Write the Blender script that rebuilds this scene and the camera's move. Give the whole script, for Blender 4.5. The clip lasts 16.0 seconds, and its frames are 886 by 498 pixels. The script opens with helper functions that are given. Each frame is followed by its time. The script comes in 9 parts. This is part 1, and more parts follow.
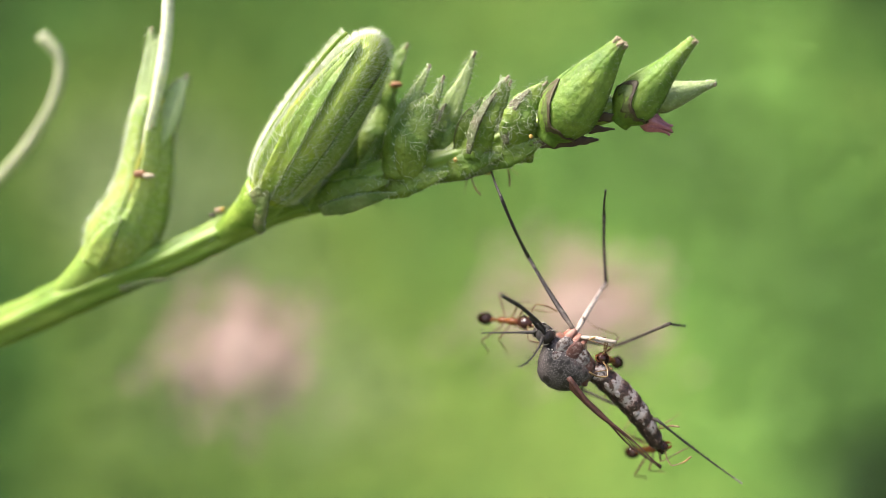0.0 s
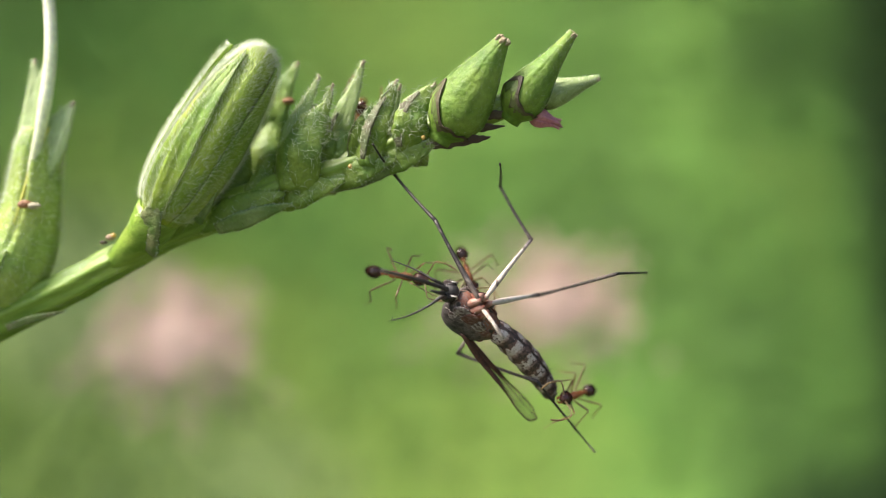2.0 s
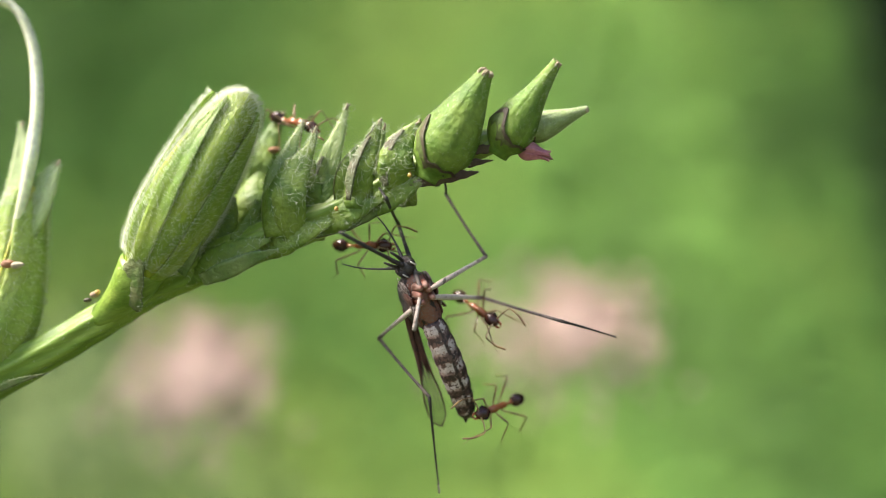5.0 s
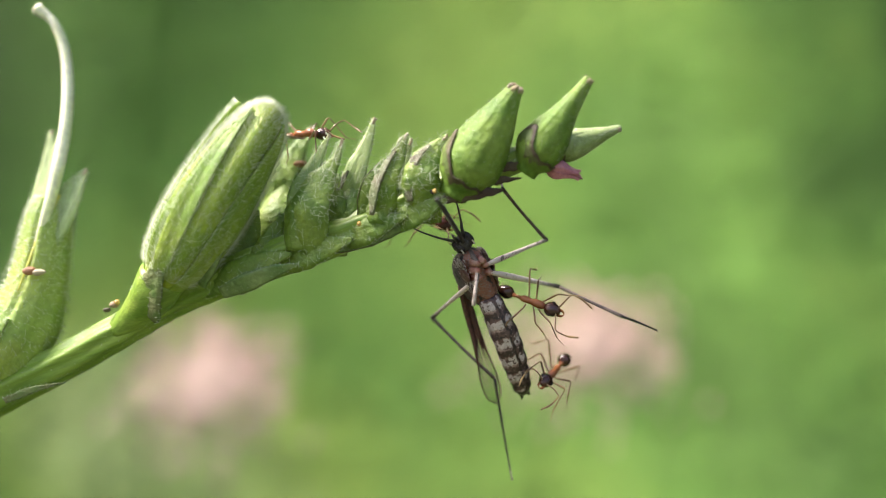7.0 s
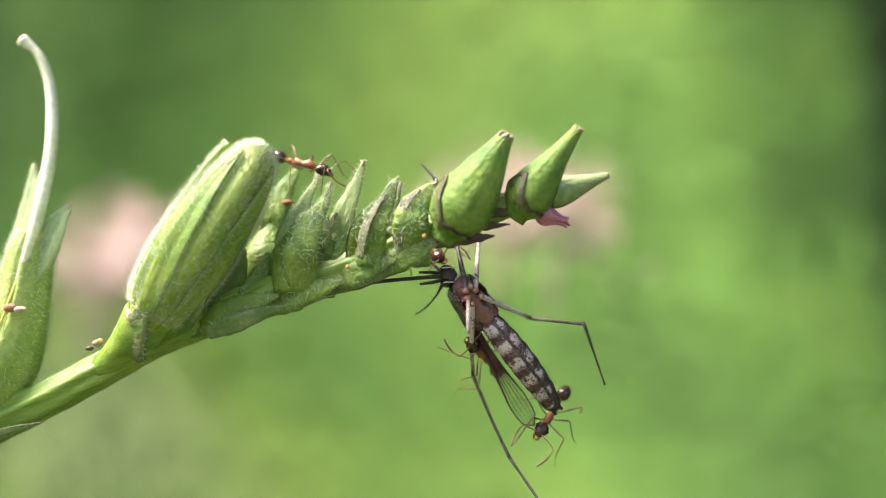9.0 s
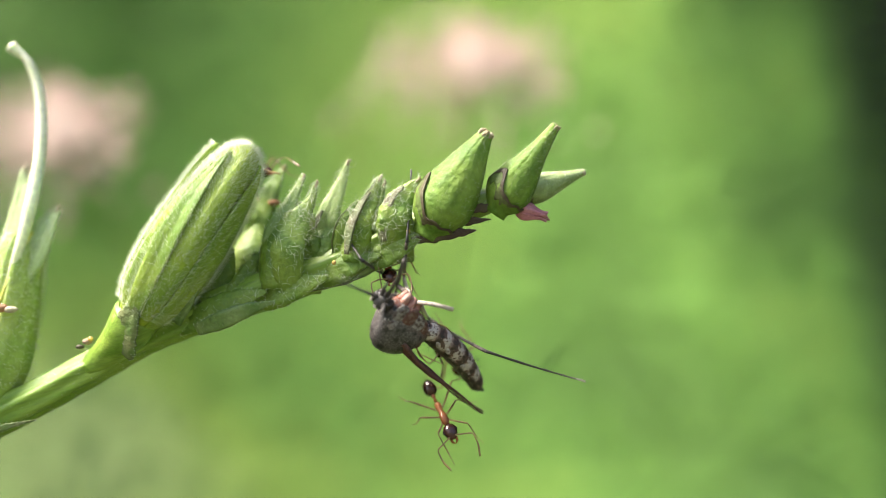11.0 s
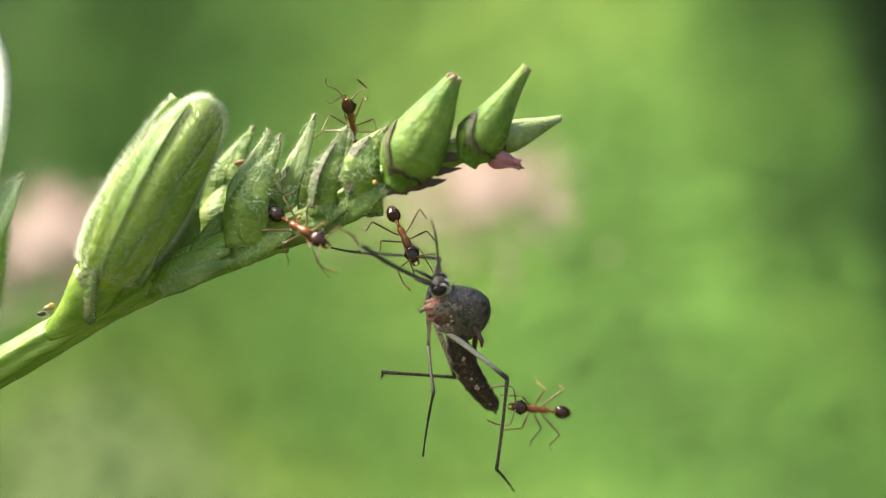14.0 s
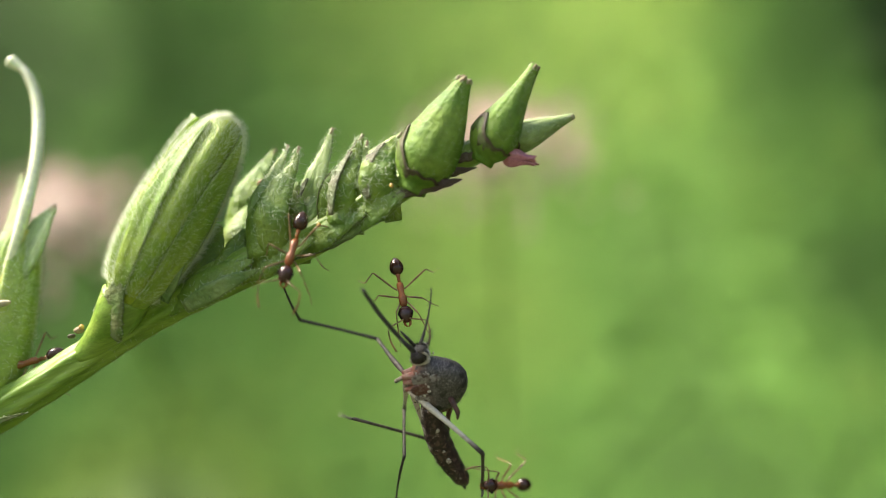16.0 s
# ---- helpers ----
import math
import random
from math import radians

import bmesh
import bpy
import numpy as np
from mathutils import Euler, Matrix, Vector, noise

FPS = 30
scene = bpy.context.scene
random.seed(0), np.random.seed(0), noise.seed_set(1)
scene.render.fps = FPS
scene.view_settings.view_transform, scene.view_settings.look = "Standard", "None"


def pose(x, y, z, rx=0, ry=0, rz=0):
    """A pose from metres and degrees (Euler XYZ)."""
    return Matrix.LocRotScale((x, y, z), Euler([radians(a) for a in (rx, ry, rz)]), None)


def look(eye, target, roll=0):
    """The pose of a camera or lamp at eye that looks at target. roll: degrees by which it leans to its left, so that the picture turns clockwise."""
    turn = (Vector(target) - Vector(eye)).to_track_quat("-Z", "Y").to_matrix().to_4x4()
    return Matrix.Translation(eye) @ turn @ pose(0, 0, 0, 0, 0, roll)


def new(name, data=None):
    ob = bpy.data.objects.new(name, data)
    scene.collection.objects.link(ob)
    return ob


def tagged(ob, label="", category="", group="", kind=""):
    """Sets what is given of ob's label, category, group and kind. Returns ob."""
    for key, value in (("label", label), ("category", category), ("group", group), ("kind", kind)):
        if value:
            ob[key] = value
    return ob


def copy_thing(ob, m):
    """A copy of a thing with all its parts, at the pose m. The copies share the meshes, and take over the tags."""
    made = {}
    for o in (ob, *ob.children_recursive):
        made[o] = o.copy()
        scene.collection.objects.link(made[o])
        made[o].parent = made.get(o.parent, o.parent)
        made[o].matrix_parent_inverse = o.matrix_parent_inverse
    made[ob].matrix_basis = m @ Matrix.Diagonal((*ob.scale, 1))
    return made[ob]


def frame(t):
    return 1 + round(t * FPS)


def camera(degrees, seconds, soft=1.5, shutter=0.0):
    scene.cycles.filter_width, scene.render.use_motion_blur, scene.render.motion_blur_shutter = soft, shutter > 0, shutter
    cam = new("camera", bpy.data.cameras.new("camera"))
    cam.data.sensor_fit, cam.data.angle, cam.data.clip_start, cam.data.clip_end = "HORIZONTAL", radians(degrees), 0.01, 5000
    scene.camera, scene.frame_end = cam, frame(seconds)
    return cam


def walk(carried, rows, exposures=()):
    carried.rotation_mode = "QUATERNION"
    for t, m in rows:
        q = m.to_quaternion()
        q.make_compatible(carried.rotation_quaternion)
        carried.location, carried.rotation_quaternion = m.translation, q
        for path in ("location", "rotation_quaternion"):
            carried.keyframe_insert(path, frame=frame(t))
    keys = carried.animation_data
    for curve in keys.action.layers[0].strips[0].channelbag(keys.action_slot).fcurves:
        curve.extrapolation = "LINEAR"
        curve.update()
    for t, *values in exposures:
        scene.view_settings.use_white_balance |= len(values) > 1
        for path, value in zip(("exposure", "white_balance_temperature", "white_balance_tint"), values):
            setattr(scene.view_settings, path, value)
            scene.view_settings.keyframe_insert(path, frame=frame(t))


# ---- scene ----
MM = 0.001
EYE = 350.0


def at(rows):
    """Rows of seconds, millimetres and degrees as rows of seconds and a pose."""
    return [(t, pose(x * MM, y * MM, z * MM, rx, ry, rz)) for t, x, y, z, rx, ry, rz in rows]


# ---- camera ----
cam = camera(54.0, 16.0, soft=0.7, shutter=0.0)
cam.data.dof.use_dof = True
cam.data.dof.focus_distance = 24.6 * MM
cam.data.dof.aperture_fstop = 27.0
walk(cam, at([
    (0, 0.000, 0.000, 350.000, 90.00, 0.00, 0.00),
    (.5, 0.079, 0.025, 350.095, 90.82, -0.03, -0.34),
    (1, 0.139, 0.028, 349.252, 93.15, 0.94, -2.16),
    (1.5, 0.547, 0.159, 348.270, 94.65, 2.93, -3.39),
    (2, 0.821, 0.388, 347.503, 95.78, 4.03, -4.33),
    (2.5, 0.885, 0.555, 346.909, 95.85, 5.24, -4.18),
    (3, 1.167, 0.833, 346.670, 97.62, 5.60, -3.93),
    (3.5, 1.365, 1.170, 346.552, 100.07, 5.39, -3.97),
    (4, 1.419, 1.242, 345.877, 101.94, 6.22, -3.55),
    (6.5, 2.062, 2.134, 346.161, 102.67, 4.49, -0.68),
    (7, 2.069, 2.228, 345.709, 104.61, 4.06, -0.32),
    (7.5, 1.956, 2.074, 346.140, 104.43, 3.81, -0.98),
    (8, 1.847, 2.029, 346.676, 104.64, 3.94, -1.64),
    (10.5, 1.369, 1.497, 346.764, 105.50, 3.59, -3.28),
    (11, 1.410, 1.386, 345.898, 106.07, 4.79, -3.59),
    (11.5, 1.444, 1.376, 345.744, 105.90, 5.22, -4.72),
    (12, 2.238, 2.042, 343.744, 108.75, 7.15, -2.89),
    (12.5, 2.660, 2.402, 342.617, 111.67, 8.60, -1.97),
    (13, 2.910, 2.365, 343.052, 110.17, 7.55, -1.08),
    (13.5, 3.399, 3.516, 343.793, 108.11, 5.17, 1.02),
    (14, 2.883, 2.952, 344.267, 107.64, 5.62, -1.53),
    (14.5, 2.650, 2.657, 344.339, 106.56, 6.35, -2.56),
    (15, 2.809, 2.945, 343.787, 108.94, 6.20, -0.60),
    (15.5, 3.158, 3.248, 343.125, 110.25, 6.61, 0.71),
    (16, 3.351, 3.815, 341.918, 113.98, 7.24, 2.38),
]), exposures=[(0, 1.88, 6550, 17), (1.5, 1.75, 6550, 15), (4, 1.89, 6550, 15), (6.5, 1.99, 6550, 18), (8, 2.12, 6550, 18), (10.5, 2.25, 6650, 13), (12.5, 2.24, 6750, 11), (14, 2.11, 6850, 9), (16, 2.01, 6850, 9)])

# ---- light ----
world = bpy.data.worlds.new("world")
scene.world = world
world.use_nodes = True
nt = world.node_tree
sky = nt.nodes.new("ShaderNodeTexSky")
sky.sky_type = "NISHITA"
sky.sun_disc = False
sky.sun_elevation, sky.sun_rotation = radians(55), radians(-97)
sky.air_density, sky.dust_density = 1.0, 3.0
nt.links.new(sky.outputs[0], nt.nodes["Background"].inputs[0])
nt.nodes["Background"].inputs[1].default_value = 0.08
sun_data = bpy.data.lights.new("sun", "SUN")
sun_data.energy, sun_data.angle, sun_data.color = 4.7, radians(34), (1.0, 0.94, 0.82)
sun = new("sun", sun_data)
sun.matrix_world = look((-0.66, -0.2, 1.35), (0.0, 0.026, 0.35))


# ---- materials ----
def material(name, colour, other=None, scale=2.0, rough=0.5, bump=0.0, bump_scale=8.0, sss=0.0, sheen=0.0, detail=4.0, spread=(0.35, 0.65), spec=0.5, stretch=(1, 1, 1), rnd=0.0, slant=0.0, grain=0.2):
    """A noise-mottled surface; scales are in features per millimetre."""
    m = bpy.data.materials.new(name)
    m.use_nodes = True
    n, k = m.node_tree.nodes, m.node_tree.links
    b = n["Principled BSDF"]
    b.inputs["Roughness"].default_value = rough
    b.inputs["Specular IOR Level"].default_value = spec
    tc = n.new("ShaderNodeTexCoord")
    mp = n.new("ShaderNodeMapping")
    mp.inputs["Scale"].default_value = [1000 * s for s in stretch]
    mp.inputs["Rotation"].default_value[1] = radians(slant)
    mp.vector_type = "TEXTURE" if slant else "POINT"
    if slant:
        mp.inputs["Scale"].default_value = [0.001 / q for q in stretch]
    k.new(tc.outputs["Object"], mp.inputs[0])
    tex = n.new("ShaderNodeTexNoise")
    tex.inputs["Scale"].default_value, tex.inputs["Detail"].default_value = scale, detail
    k.new(mp.outputs[0], tex.inputs["Vector"])
    ramp = n.new("ShaderNodeMapRange")
    ramp.inputs["From Min"].default_value, ramp.inputs["From Max"].default_value = spread
    k.new(tex.outputs[0], ramp.inputs[0])
    mix = n.new("ShaderNodeMix")
    mix.data_type = "RGBA"
    mix.inputs[6].default_value = (*colour, 1)
    mix.inputs[7].default_value = (*(other or [c * 0.7 for c in colour]), 1)
    k.new(ramp.outputs[0], mix.inputs[0])
    fine = n.new("ShaderNodeTexNoise")
    fine.inputs["Scale"].default_value, fine.inputs["Detail"].default_value = scale * 7, 3
    k.new(mp.outputs[0], fine.inputs["Vector"])
    shade = n.new("ShaderNodeMapRange")
    shade.inputs["From Min"].default_value, shade.inputs["From Max"].default_value = 0.25, 0.75
    shade.inputs["To Min"].default_value, shade.inputs["To Max"].default_value = 1 - grain, 1 + grain
    k.new(fine.outputs[0], shade.inputs[0])
    mul = n.new("ShaderNodeVectorMath")
    mul.operation = "SCALE"
    k.new(mix.outputs[2], mul.inputs[0])
    k.new(shade.outputs[0], mul.inputs["Scale"])
    colour_out = mul.outputs[0]
    if rnd:
        info = n.new("ShaderNodeObjectInfo")
        hs = n.new("ShaderNodeHueSaturation")
        r = n.new("ShaderNodeMapRange")
        r.inputs["To Min"].default_value, r.inputs["To Max"].default_value = 1 - rnd, 1 + rnd
        k.new(info.outputs["Random"], r.inputs[0])
        k.new(r.outputs[0], hs.inputs["Value"])
        k.new(colour_out, hs.inputs["Color"])
        colour_out = hs.outputs[0]
    k.new(colour_out, b.inputs["Base Color"])
    if sss:
        b.inputs["Subsurface Weight"].default_value = sss
        b.inputs["Subsurface Radius"].default_value = (0.8, 1.0, 0.4)
        b.inputs["Subsurface Scale"].default_value = 0.0002
    if sheen:
        b.inputs["Sheen Weight"].default_value = sheen
        b.inputs["Sheen Roughness"].default_value = 0.4
    if bump:
        bt = n.new("ShaderNodeTexNoise")
        bt.inputs["Scale"].default_value, bt.inputs["Detail"].default_value = bump_scale, 5
        k.new(mp.outputs[0], bt.inputs["Vector"])
        bp = n.new("ShaderNodeBump")
        bp.inputs["Strength"].default_value, bp.inputs["Distance"].default_value = bump, 0.0001
        k.new(bt.outputs[0], bp.inputs["Height"])
        k.new(bp.outputs[0], b.inputs["Normal"])
    return m


STEM = material("stem_skin", (0.13, 0.24, 0.025), (0.25, 0.36, 0.06), 2.2, 0.4, 0.4, 5, sss=0.12, stretch=(0.1, 1, 1), slant=-16.5)
BUD = material("bud_skin", (0.41, 0.49, 0.05), (0.17, 0.285, 0.022), 0.9, 0.42, 0.7, 7, sss=0.12, stretch=(1, 1, 0.3), slant=34)
BUDSEPAL = material("bud_sepal_skin", (0.12, 0.235, 0.02), (0.26, 0.36, 0.045), 1.1, 0.45, 0.7, 7, sss=0.1, stretch=(1, 1, 0.3), slant=34)
CALYX = material("calyx_skin", (0.33, 0.42, 0.085), (0.22, 0.34, 0.06), 0.8, 0.42, 0.5, 6, sss=0.2)
LOBE = material("calyx_lobe_skin", (0.27, 0.35, 0.12), (0.15, 0.24, 0.05), 1.4, 0.5, 0.6, 7, sss=0.2, stretch=(1, 1, 0.35), slant=20)
CALYX_LOBE = material("pale_lobe_skin", (0.36, 0.45, 0.21), (0.24, 0.34, 0.11), 1.4, 0.5, 0.6, 7, sss=0.2, stretch=(1, 1, 0.35), slant=20)
SEPAL = material("sepal_skin", (0.075, 0.15, 0.012), (0.16, 0.235, 0.03), 1.6, 0.5, 0.9, 5, sss=0.15, rnd=0.12)
# whitish highlights are mixed into the sheath's mottled colour
SHEATH = material("sheath_skin", (0.06, 0.135, 0.02), (0.17, 0.24, 0.08), 1.2, 0.45, 0.6, 6, sss=0.15)
TIPBUD = material("tip_bud_skin", (0.06, 0.145, 0.013), (0.185, 0.275, 0.046), 0.9, 0.6, 0.5, 6, sss=0.1, rnd=0.08, spec=0.3, spread=(0.3, 0.7))
PALEBUD = material("pale_tip_bud_skin", (0.32, 0.39, 0.19), (0.15, 0.24, 0.05), 0.8, 0.65, 0.5, 6, sss=0.2, spread=(0.3, 0.7))
PURPLE = material("purple_margin", (0.045, 0.024, 0.020), (0.075, 0.065, 0.026), 1.6, 0.6, 0.5, 8)
MARGIN = material("brownish_margin", (0.075, 0.052, 0.028), (0.085, 0.13, 0.026), 1.3, 0.65, 0.4, 8)
FLANK = material("sepal_flank_skin", (0.12, 0.085, 0.062), (0.12, 0.155, 0.06), 1.5, 0.6, 0.5, 8, spread=(0.3, 0.7))
PINK = material("pink_bud_skin", (0.50, 0.22, 0.25), (0.35, 0.12, 0.16), 2.0, 0.5, 0.3, 8)
BRACT = material("bract_skin", (0.085, 0.155, 0.028), (0.16, 0.18, 0.07), 1.8, 0.6, 0.7, 6)
DRY = material("dry_bract", (0.40, 0.35, 0.24), (0.22, 0.17, 0.09), 1.6, 0.7, 0.6, 6)
STYLE = material("style_skin", (0.74, 0.75, 0.58), (0.62, 0.66, 0.42), 0.8, 0.35, 0.1, 5, sss=0.3)
SEAM = material("seam_skin", (0.52, 0.50, 0.10), (0.42, 0.44, 0.08), 1.5, 0.45, 0.2, 6, sss=0.2)
FAR_STYLE = material("far_style_skin", (0.48, 0.50, 0.30), (0.40, 0.44, 0.24), 0.8, 0.5, 0.1, 5, sss=0.2)
HAIR = material("plant_hair", (0.68, 0.75, 0.54), None, 1.0, 0.5)
ORANGE = material("dry_orange", (0.36, 0.17, 0.07), (0.2, 0.09, 0.04), 3.0, 0.6, 0.5, 9)
AMBER = material("sap_bead", (0.62, 0.40, 0.14), (0.45, 0.30, 0.10), 4.0, 0.2, sss=0.3)
SPECK = material("dry_speck", (0.17, 0.10, 0.06), (0.38, 0.29, 0.18), 5.0, 0.6, 0.5, 12)
ANTRED = material("ant_cuticle", (0.31, 0.115, 0.042), (0.17, 0.055, 0.022), 3.0, 0.22, 0.15, 20, sss=0.2)
ANTDARK = material("ant_gaster", (0.018, 0.008, 0.006), (0.06, 0.024, 0.012), 2.0, 0.12, 0.1, 20)
ANTHEAD = material("ant_head", (0.10, 0.034, 0.018), (0.035, 0.013, 0.009), 2.0, 0.15, 0.12, 20)
ANTLEG = material("ant_leg", (0.32, 0.21, 0.085), (0.10, 0.055, 0.028), 2.2, 0.3)
BLACK = material("black_scales", (0.018, 0.015, 0.014), (0.05, 0.045, 0.042), 14.0, 0.5, 0.4, 30)
WHITE = material("white_scales", (0.58, 0.53, 0.49), (0.14, 0.09, 0.075), 18.0, 0.5, 0.4, 30, spread=(0.45, 0.75))
SCALES = material("flank_scales", (0.46, 0.41, 0.38), (0.16, 0.12, 0.10), 14.0, 0.5, 0.5, 30)
EYE_M = material("eye_facets", (0.012, 0.010, 0.010), (0.03, 0.02, 0.018), 22.0, 0.18, 0.5, 45)
RED = material("wing_vein_scales", (0.11, 0.042, 0.03), (0.045, 0.02, 0.016), 10.0, 0.5, 0.4, 30)


def axis_material(name, stops, axis, lo, hi, bands=None, rough=0.5, noise_amount=0.25):
    """Colour along one local axis (mm), its borders broken up by scale-sized noise."""
    m = material(name, (0.5, 0.5, 0.5), None, 12.0, rough, 0.2, 28)
    n, k = m.node_tree.nodes, m.node_tree.links
    tc = n["Texture Coordinate"]
    sep = n.new("ShaderNodeSeparateXYZ")
    k.new(tc.outputs["Object"], sep.inputs[0])
    mr = n.new("ShaderNodeMapRange")
    mr.inputs["From Min"].default_value, mr.inputs["From Max"].default_value = lo * MM, hi * MM
    k.new(sep.outputs[axis], mr.inputs[0])
    noise_tex = n.new("ShaderNodeTexNoise")
    noise_tex.inputs["Scale"].default_value, noise_tex.inputs["Detail"].default_value = 9000, 3
    k.new(tc.outputs["Object"], noise_tex.inputs["Vector"])
    jitter = n.new("ShaderNodeMath")
    jitter.operation = "MULTIPLY_ADD"
    jitter.inputs[1].default_value, jitter.inputs[2].default_value = noise_amount, -noise_amount / 2
    k.new(noise_tex.outputs[0], jitter.inputs[0])
    add = n.new("ShaderNodeMath")
    k.new(mr.outputs[0], add.inputs[0])
    k.new(jitter.outputs[0], add.inputs[1])
    value = add.outputs[0]
    if bands:
        times_n = n.new("ShaderNodeMath")
        times_n.operation = "MULTIPLY"
        times_n.inputs[1].default_value = bands
        k.new(value, times_n.inputs[0])
        fract = n.new("ShaderNodeMath")
        fract.operation = "FRACT"
        k.new(times_n.outputs[0], fract.inputs[0])
        value = fract.outputs[0]
    ramp = n.new("ShaderNodeValToRGB")
    el = ramp.color_ramp.elements
    el[0].position, el[0].color = stops[0][0], (*stops[0][1], 1)
    el[1].position, el[1].color = stops[-1][0], (*stops[-1][1], 1)
    for p, c in stops[1:-1]:
        e = el.new(p)
        e.color = (*c, 1)
    k.new(value, ramp.inputs[0])
    mix = next(x for x in n if x.bl_idname == "ShaderNodeMix")
    k.new(ramp.outputs[0], mix.inputs[6])
    dark = n.new("ShaderNodeVectorMath")
    dark.operation = "SCALE"
    dark.inputs["Scale"].default_value = 0.75
    k.new(ramp.outputs[0], dark.inputs[0])
    k.new(dark.outputs[0], mix.inputs[7])
    return m


def speckle(m, colour, scale, lo, hi):
    """Scatter small scale-like flecks of another colour over a material."""
    n, k = m.node_tree.nodes, m.node_tree.links
    target = n["Principled BSDF"].inputs["Base Color"]
    before = target.links[0].from_socket
    tex = n.new("ShaderNodeTexNoise")
    tex.inputs["Scale"].default_value, tex.inputs["Detail"].default_value = scale * 1000, 2
    k.new(n["Texture Coordinate"].outputs["Object"], tex.inputs["Vector"])
    r = n.new("ShaderNodeMapRange")
    r.inputs["From Min"].default_value, r.inputs["From Max"].default_value = lo, hi
    k.new(tex.outputs[0], r.inputs[0])
    mix = n.new("ShaderNodeMix")
    mix.data_type = "RGBA"
    mix.inputs[7].default_value = (*colour, 1)
    k.new(r.outputs[0], mix.inputs[0])
    k.new(before, mix.inputs[6])
    k.new(mix.outputs[2], target)
    return m


DARKB, WHITEB, BROWNB = (0.020, 0.015, 0.014), (0.50, 0.43, 0.395), (0.17, 0.08, 0.06)
ABDOMEN = axis_material("banded_abdomen", [(0.0, DARKB), (0.26, (0.05, 0.025, 0.02)), (0.38, (0.30, 0.2, 0.17)), (0.48, WHITEB), (0.8, WHITEB), (0.92, BROWNB), (1.0, DARKB)], 0, -4.3, -0.75, bands=6.0, noise_amount=0.12)


def pale_below(m, dark, z_edge):
    """Keep the bands to the two flanks of the underside (local z below z_edge, in mm)."""
    n, k = m.node_tree.nodes, m.node_tree.links
    ramp = next(x for x in n if x.bl_idname == "ShaderNodeValToRGB")
    targets = [ln.to_socket for ln in ramp.outputs[0].links]
    sep = next(x for x in n if x.bl_idname == "ShaderNodeSeparateXYZ")
    tex = n.new("ShaderNodeTexNoise")
    tex.inputs["Scale"].default_value = 7000
    k.new(n["Texture Coordinate"].outputs["Object"], tex.inputs["Vector"])
    wob = n.new("ShaderNodeMath")
    wob.operation = "MULTIPLY_ADD"
    wob.inputs[1].default_value = 0.00025
    k.new(tex.outputs[0], wob.inputs[0])
    k.new(sep.outputs[2], wob.inputs[2])
    slant = n.new("ShaderNodeMath")
    slant.operation = "MULTIPLY_ADD"
    slant.inputs[1].default_value = 0.75
    k.new(sep.outputs[1], slant.inputs[0])
    k.new(wob.outputs[0], slant.inputs[2])
    low = n.new("ShaderNodeMapRange")
    low.inputs["From Min"].default_value, low.inputs["From Max"].default_value = (z_edge + 0.2) * MM, (z_edge + 0.08) * MM
    k.new(slant.outputs[0], low.inputs[0])
    side = n.new("ShaderNodeMath")
    side.operation = "ABSOLUTE"
    k.new(sep.outputs[1], side.inputs[0])
    mid = n.new("ShaderNodeMapRange")
    mid.inputs["From Min"].default_value, mid.inputs["From Max"].default_value = 0.03 * MM, 0.07 * MM
    k.new(side.outputs[0], mid.inputs[0])
    both = n.new("ShaderNodeMath")
    both.operation = "MULTIPLY"
    k.new(low.outputs[0], both.inputs[0])
    k.new(mid.outputs[0], both.inputs[1])
    mix = n.new("ShaderNodeMix")
    mix.data_type = "RGBA"
    mix.inputs[6].default_value = (*dark, 1)
    k.new(both.outputs[0], mix.inputs[0])
    k.new(ramp.outputs[0], mix.inputs[7])
    for socket in targets:
        k.new(mix.outputs[2], socket)
    return m


pale_below(ABDOMEN, (0.026, 0.013, 0.012), -0.38)
THORAX = axis_material("thorax_scales", [(0.0, (0.20, 0.07, 0.04)), (0.26, (0.24, 0.085, 0.05)), (0.36, (0.12, 0.07, 0.06)), (0.48, (0.075, 0.062, 0.06)), (0.62, (0.036, 0.029, 0.028)), (1.0, (0.054, 0.045, 0.044))], 2, -0.75, 0.85, noise_amount=0.22)
PALELEG = axis_material("pale_femur_scales", [(0.0, (0.55, 0.47, 0.40)), (0.5, (0.66, 0.60, 0.54)), (0.74, (0.60, 0.55, 0.50)), (0.93, (0.16, 0.13, 0.12)), (1.0, (0.03, 0.025, 0.022))], 0, 0, 2.6)
MIDLEG = axis_material("brownish_femur_scales", [(0.0, (0.60, 0.50, 0.42)), (0.74, (0.58, 0.50, 0.44)), (0.93, (0.16, 0.13, 0.12)), (1.0, (0.03, 0.025, 0.022))], 0, 0, 2.6)
DARKLEG = axis_material("dark_femur_scales", [(0.0, (0.20, 0.15, 0.12)), (0.25, (0.07, 0.055, 0.05)), (0.6, (0.025, 0.02, 0.02)), (1.0, (0.02, 0.017, 0.016))], 0, 0, 2.3)
speckle(THORAX, (0.17, 0.15, 0.145), 26.0, 0.48, 0.68)
speckle(THORAX, (0.02, 0.016, 0.015), 4.0, 0.55, 0.62)
speckle(ABDOMEN, (0.09, 0.05, 0.04), 9.0, 0.53, 0.62)
speckle(ABDOMEN, (0.33, 0.25, 0.22), 15.0, 0.64, 0.70)
speckle(PALELEG, (0.25, 0.2, 0.17), 12.0, 0.68, 0.76)
speckle(MIDLEG, (0.10, 0.075, 0.06), 10.0, 0.58, 0.68)
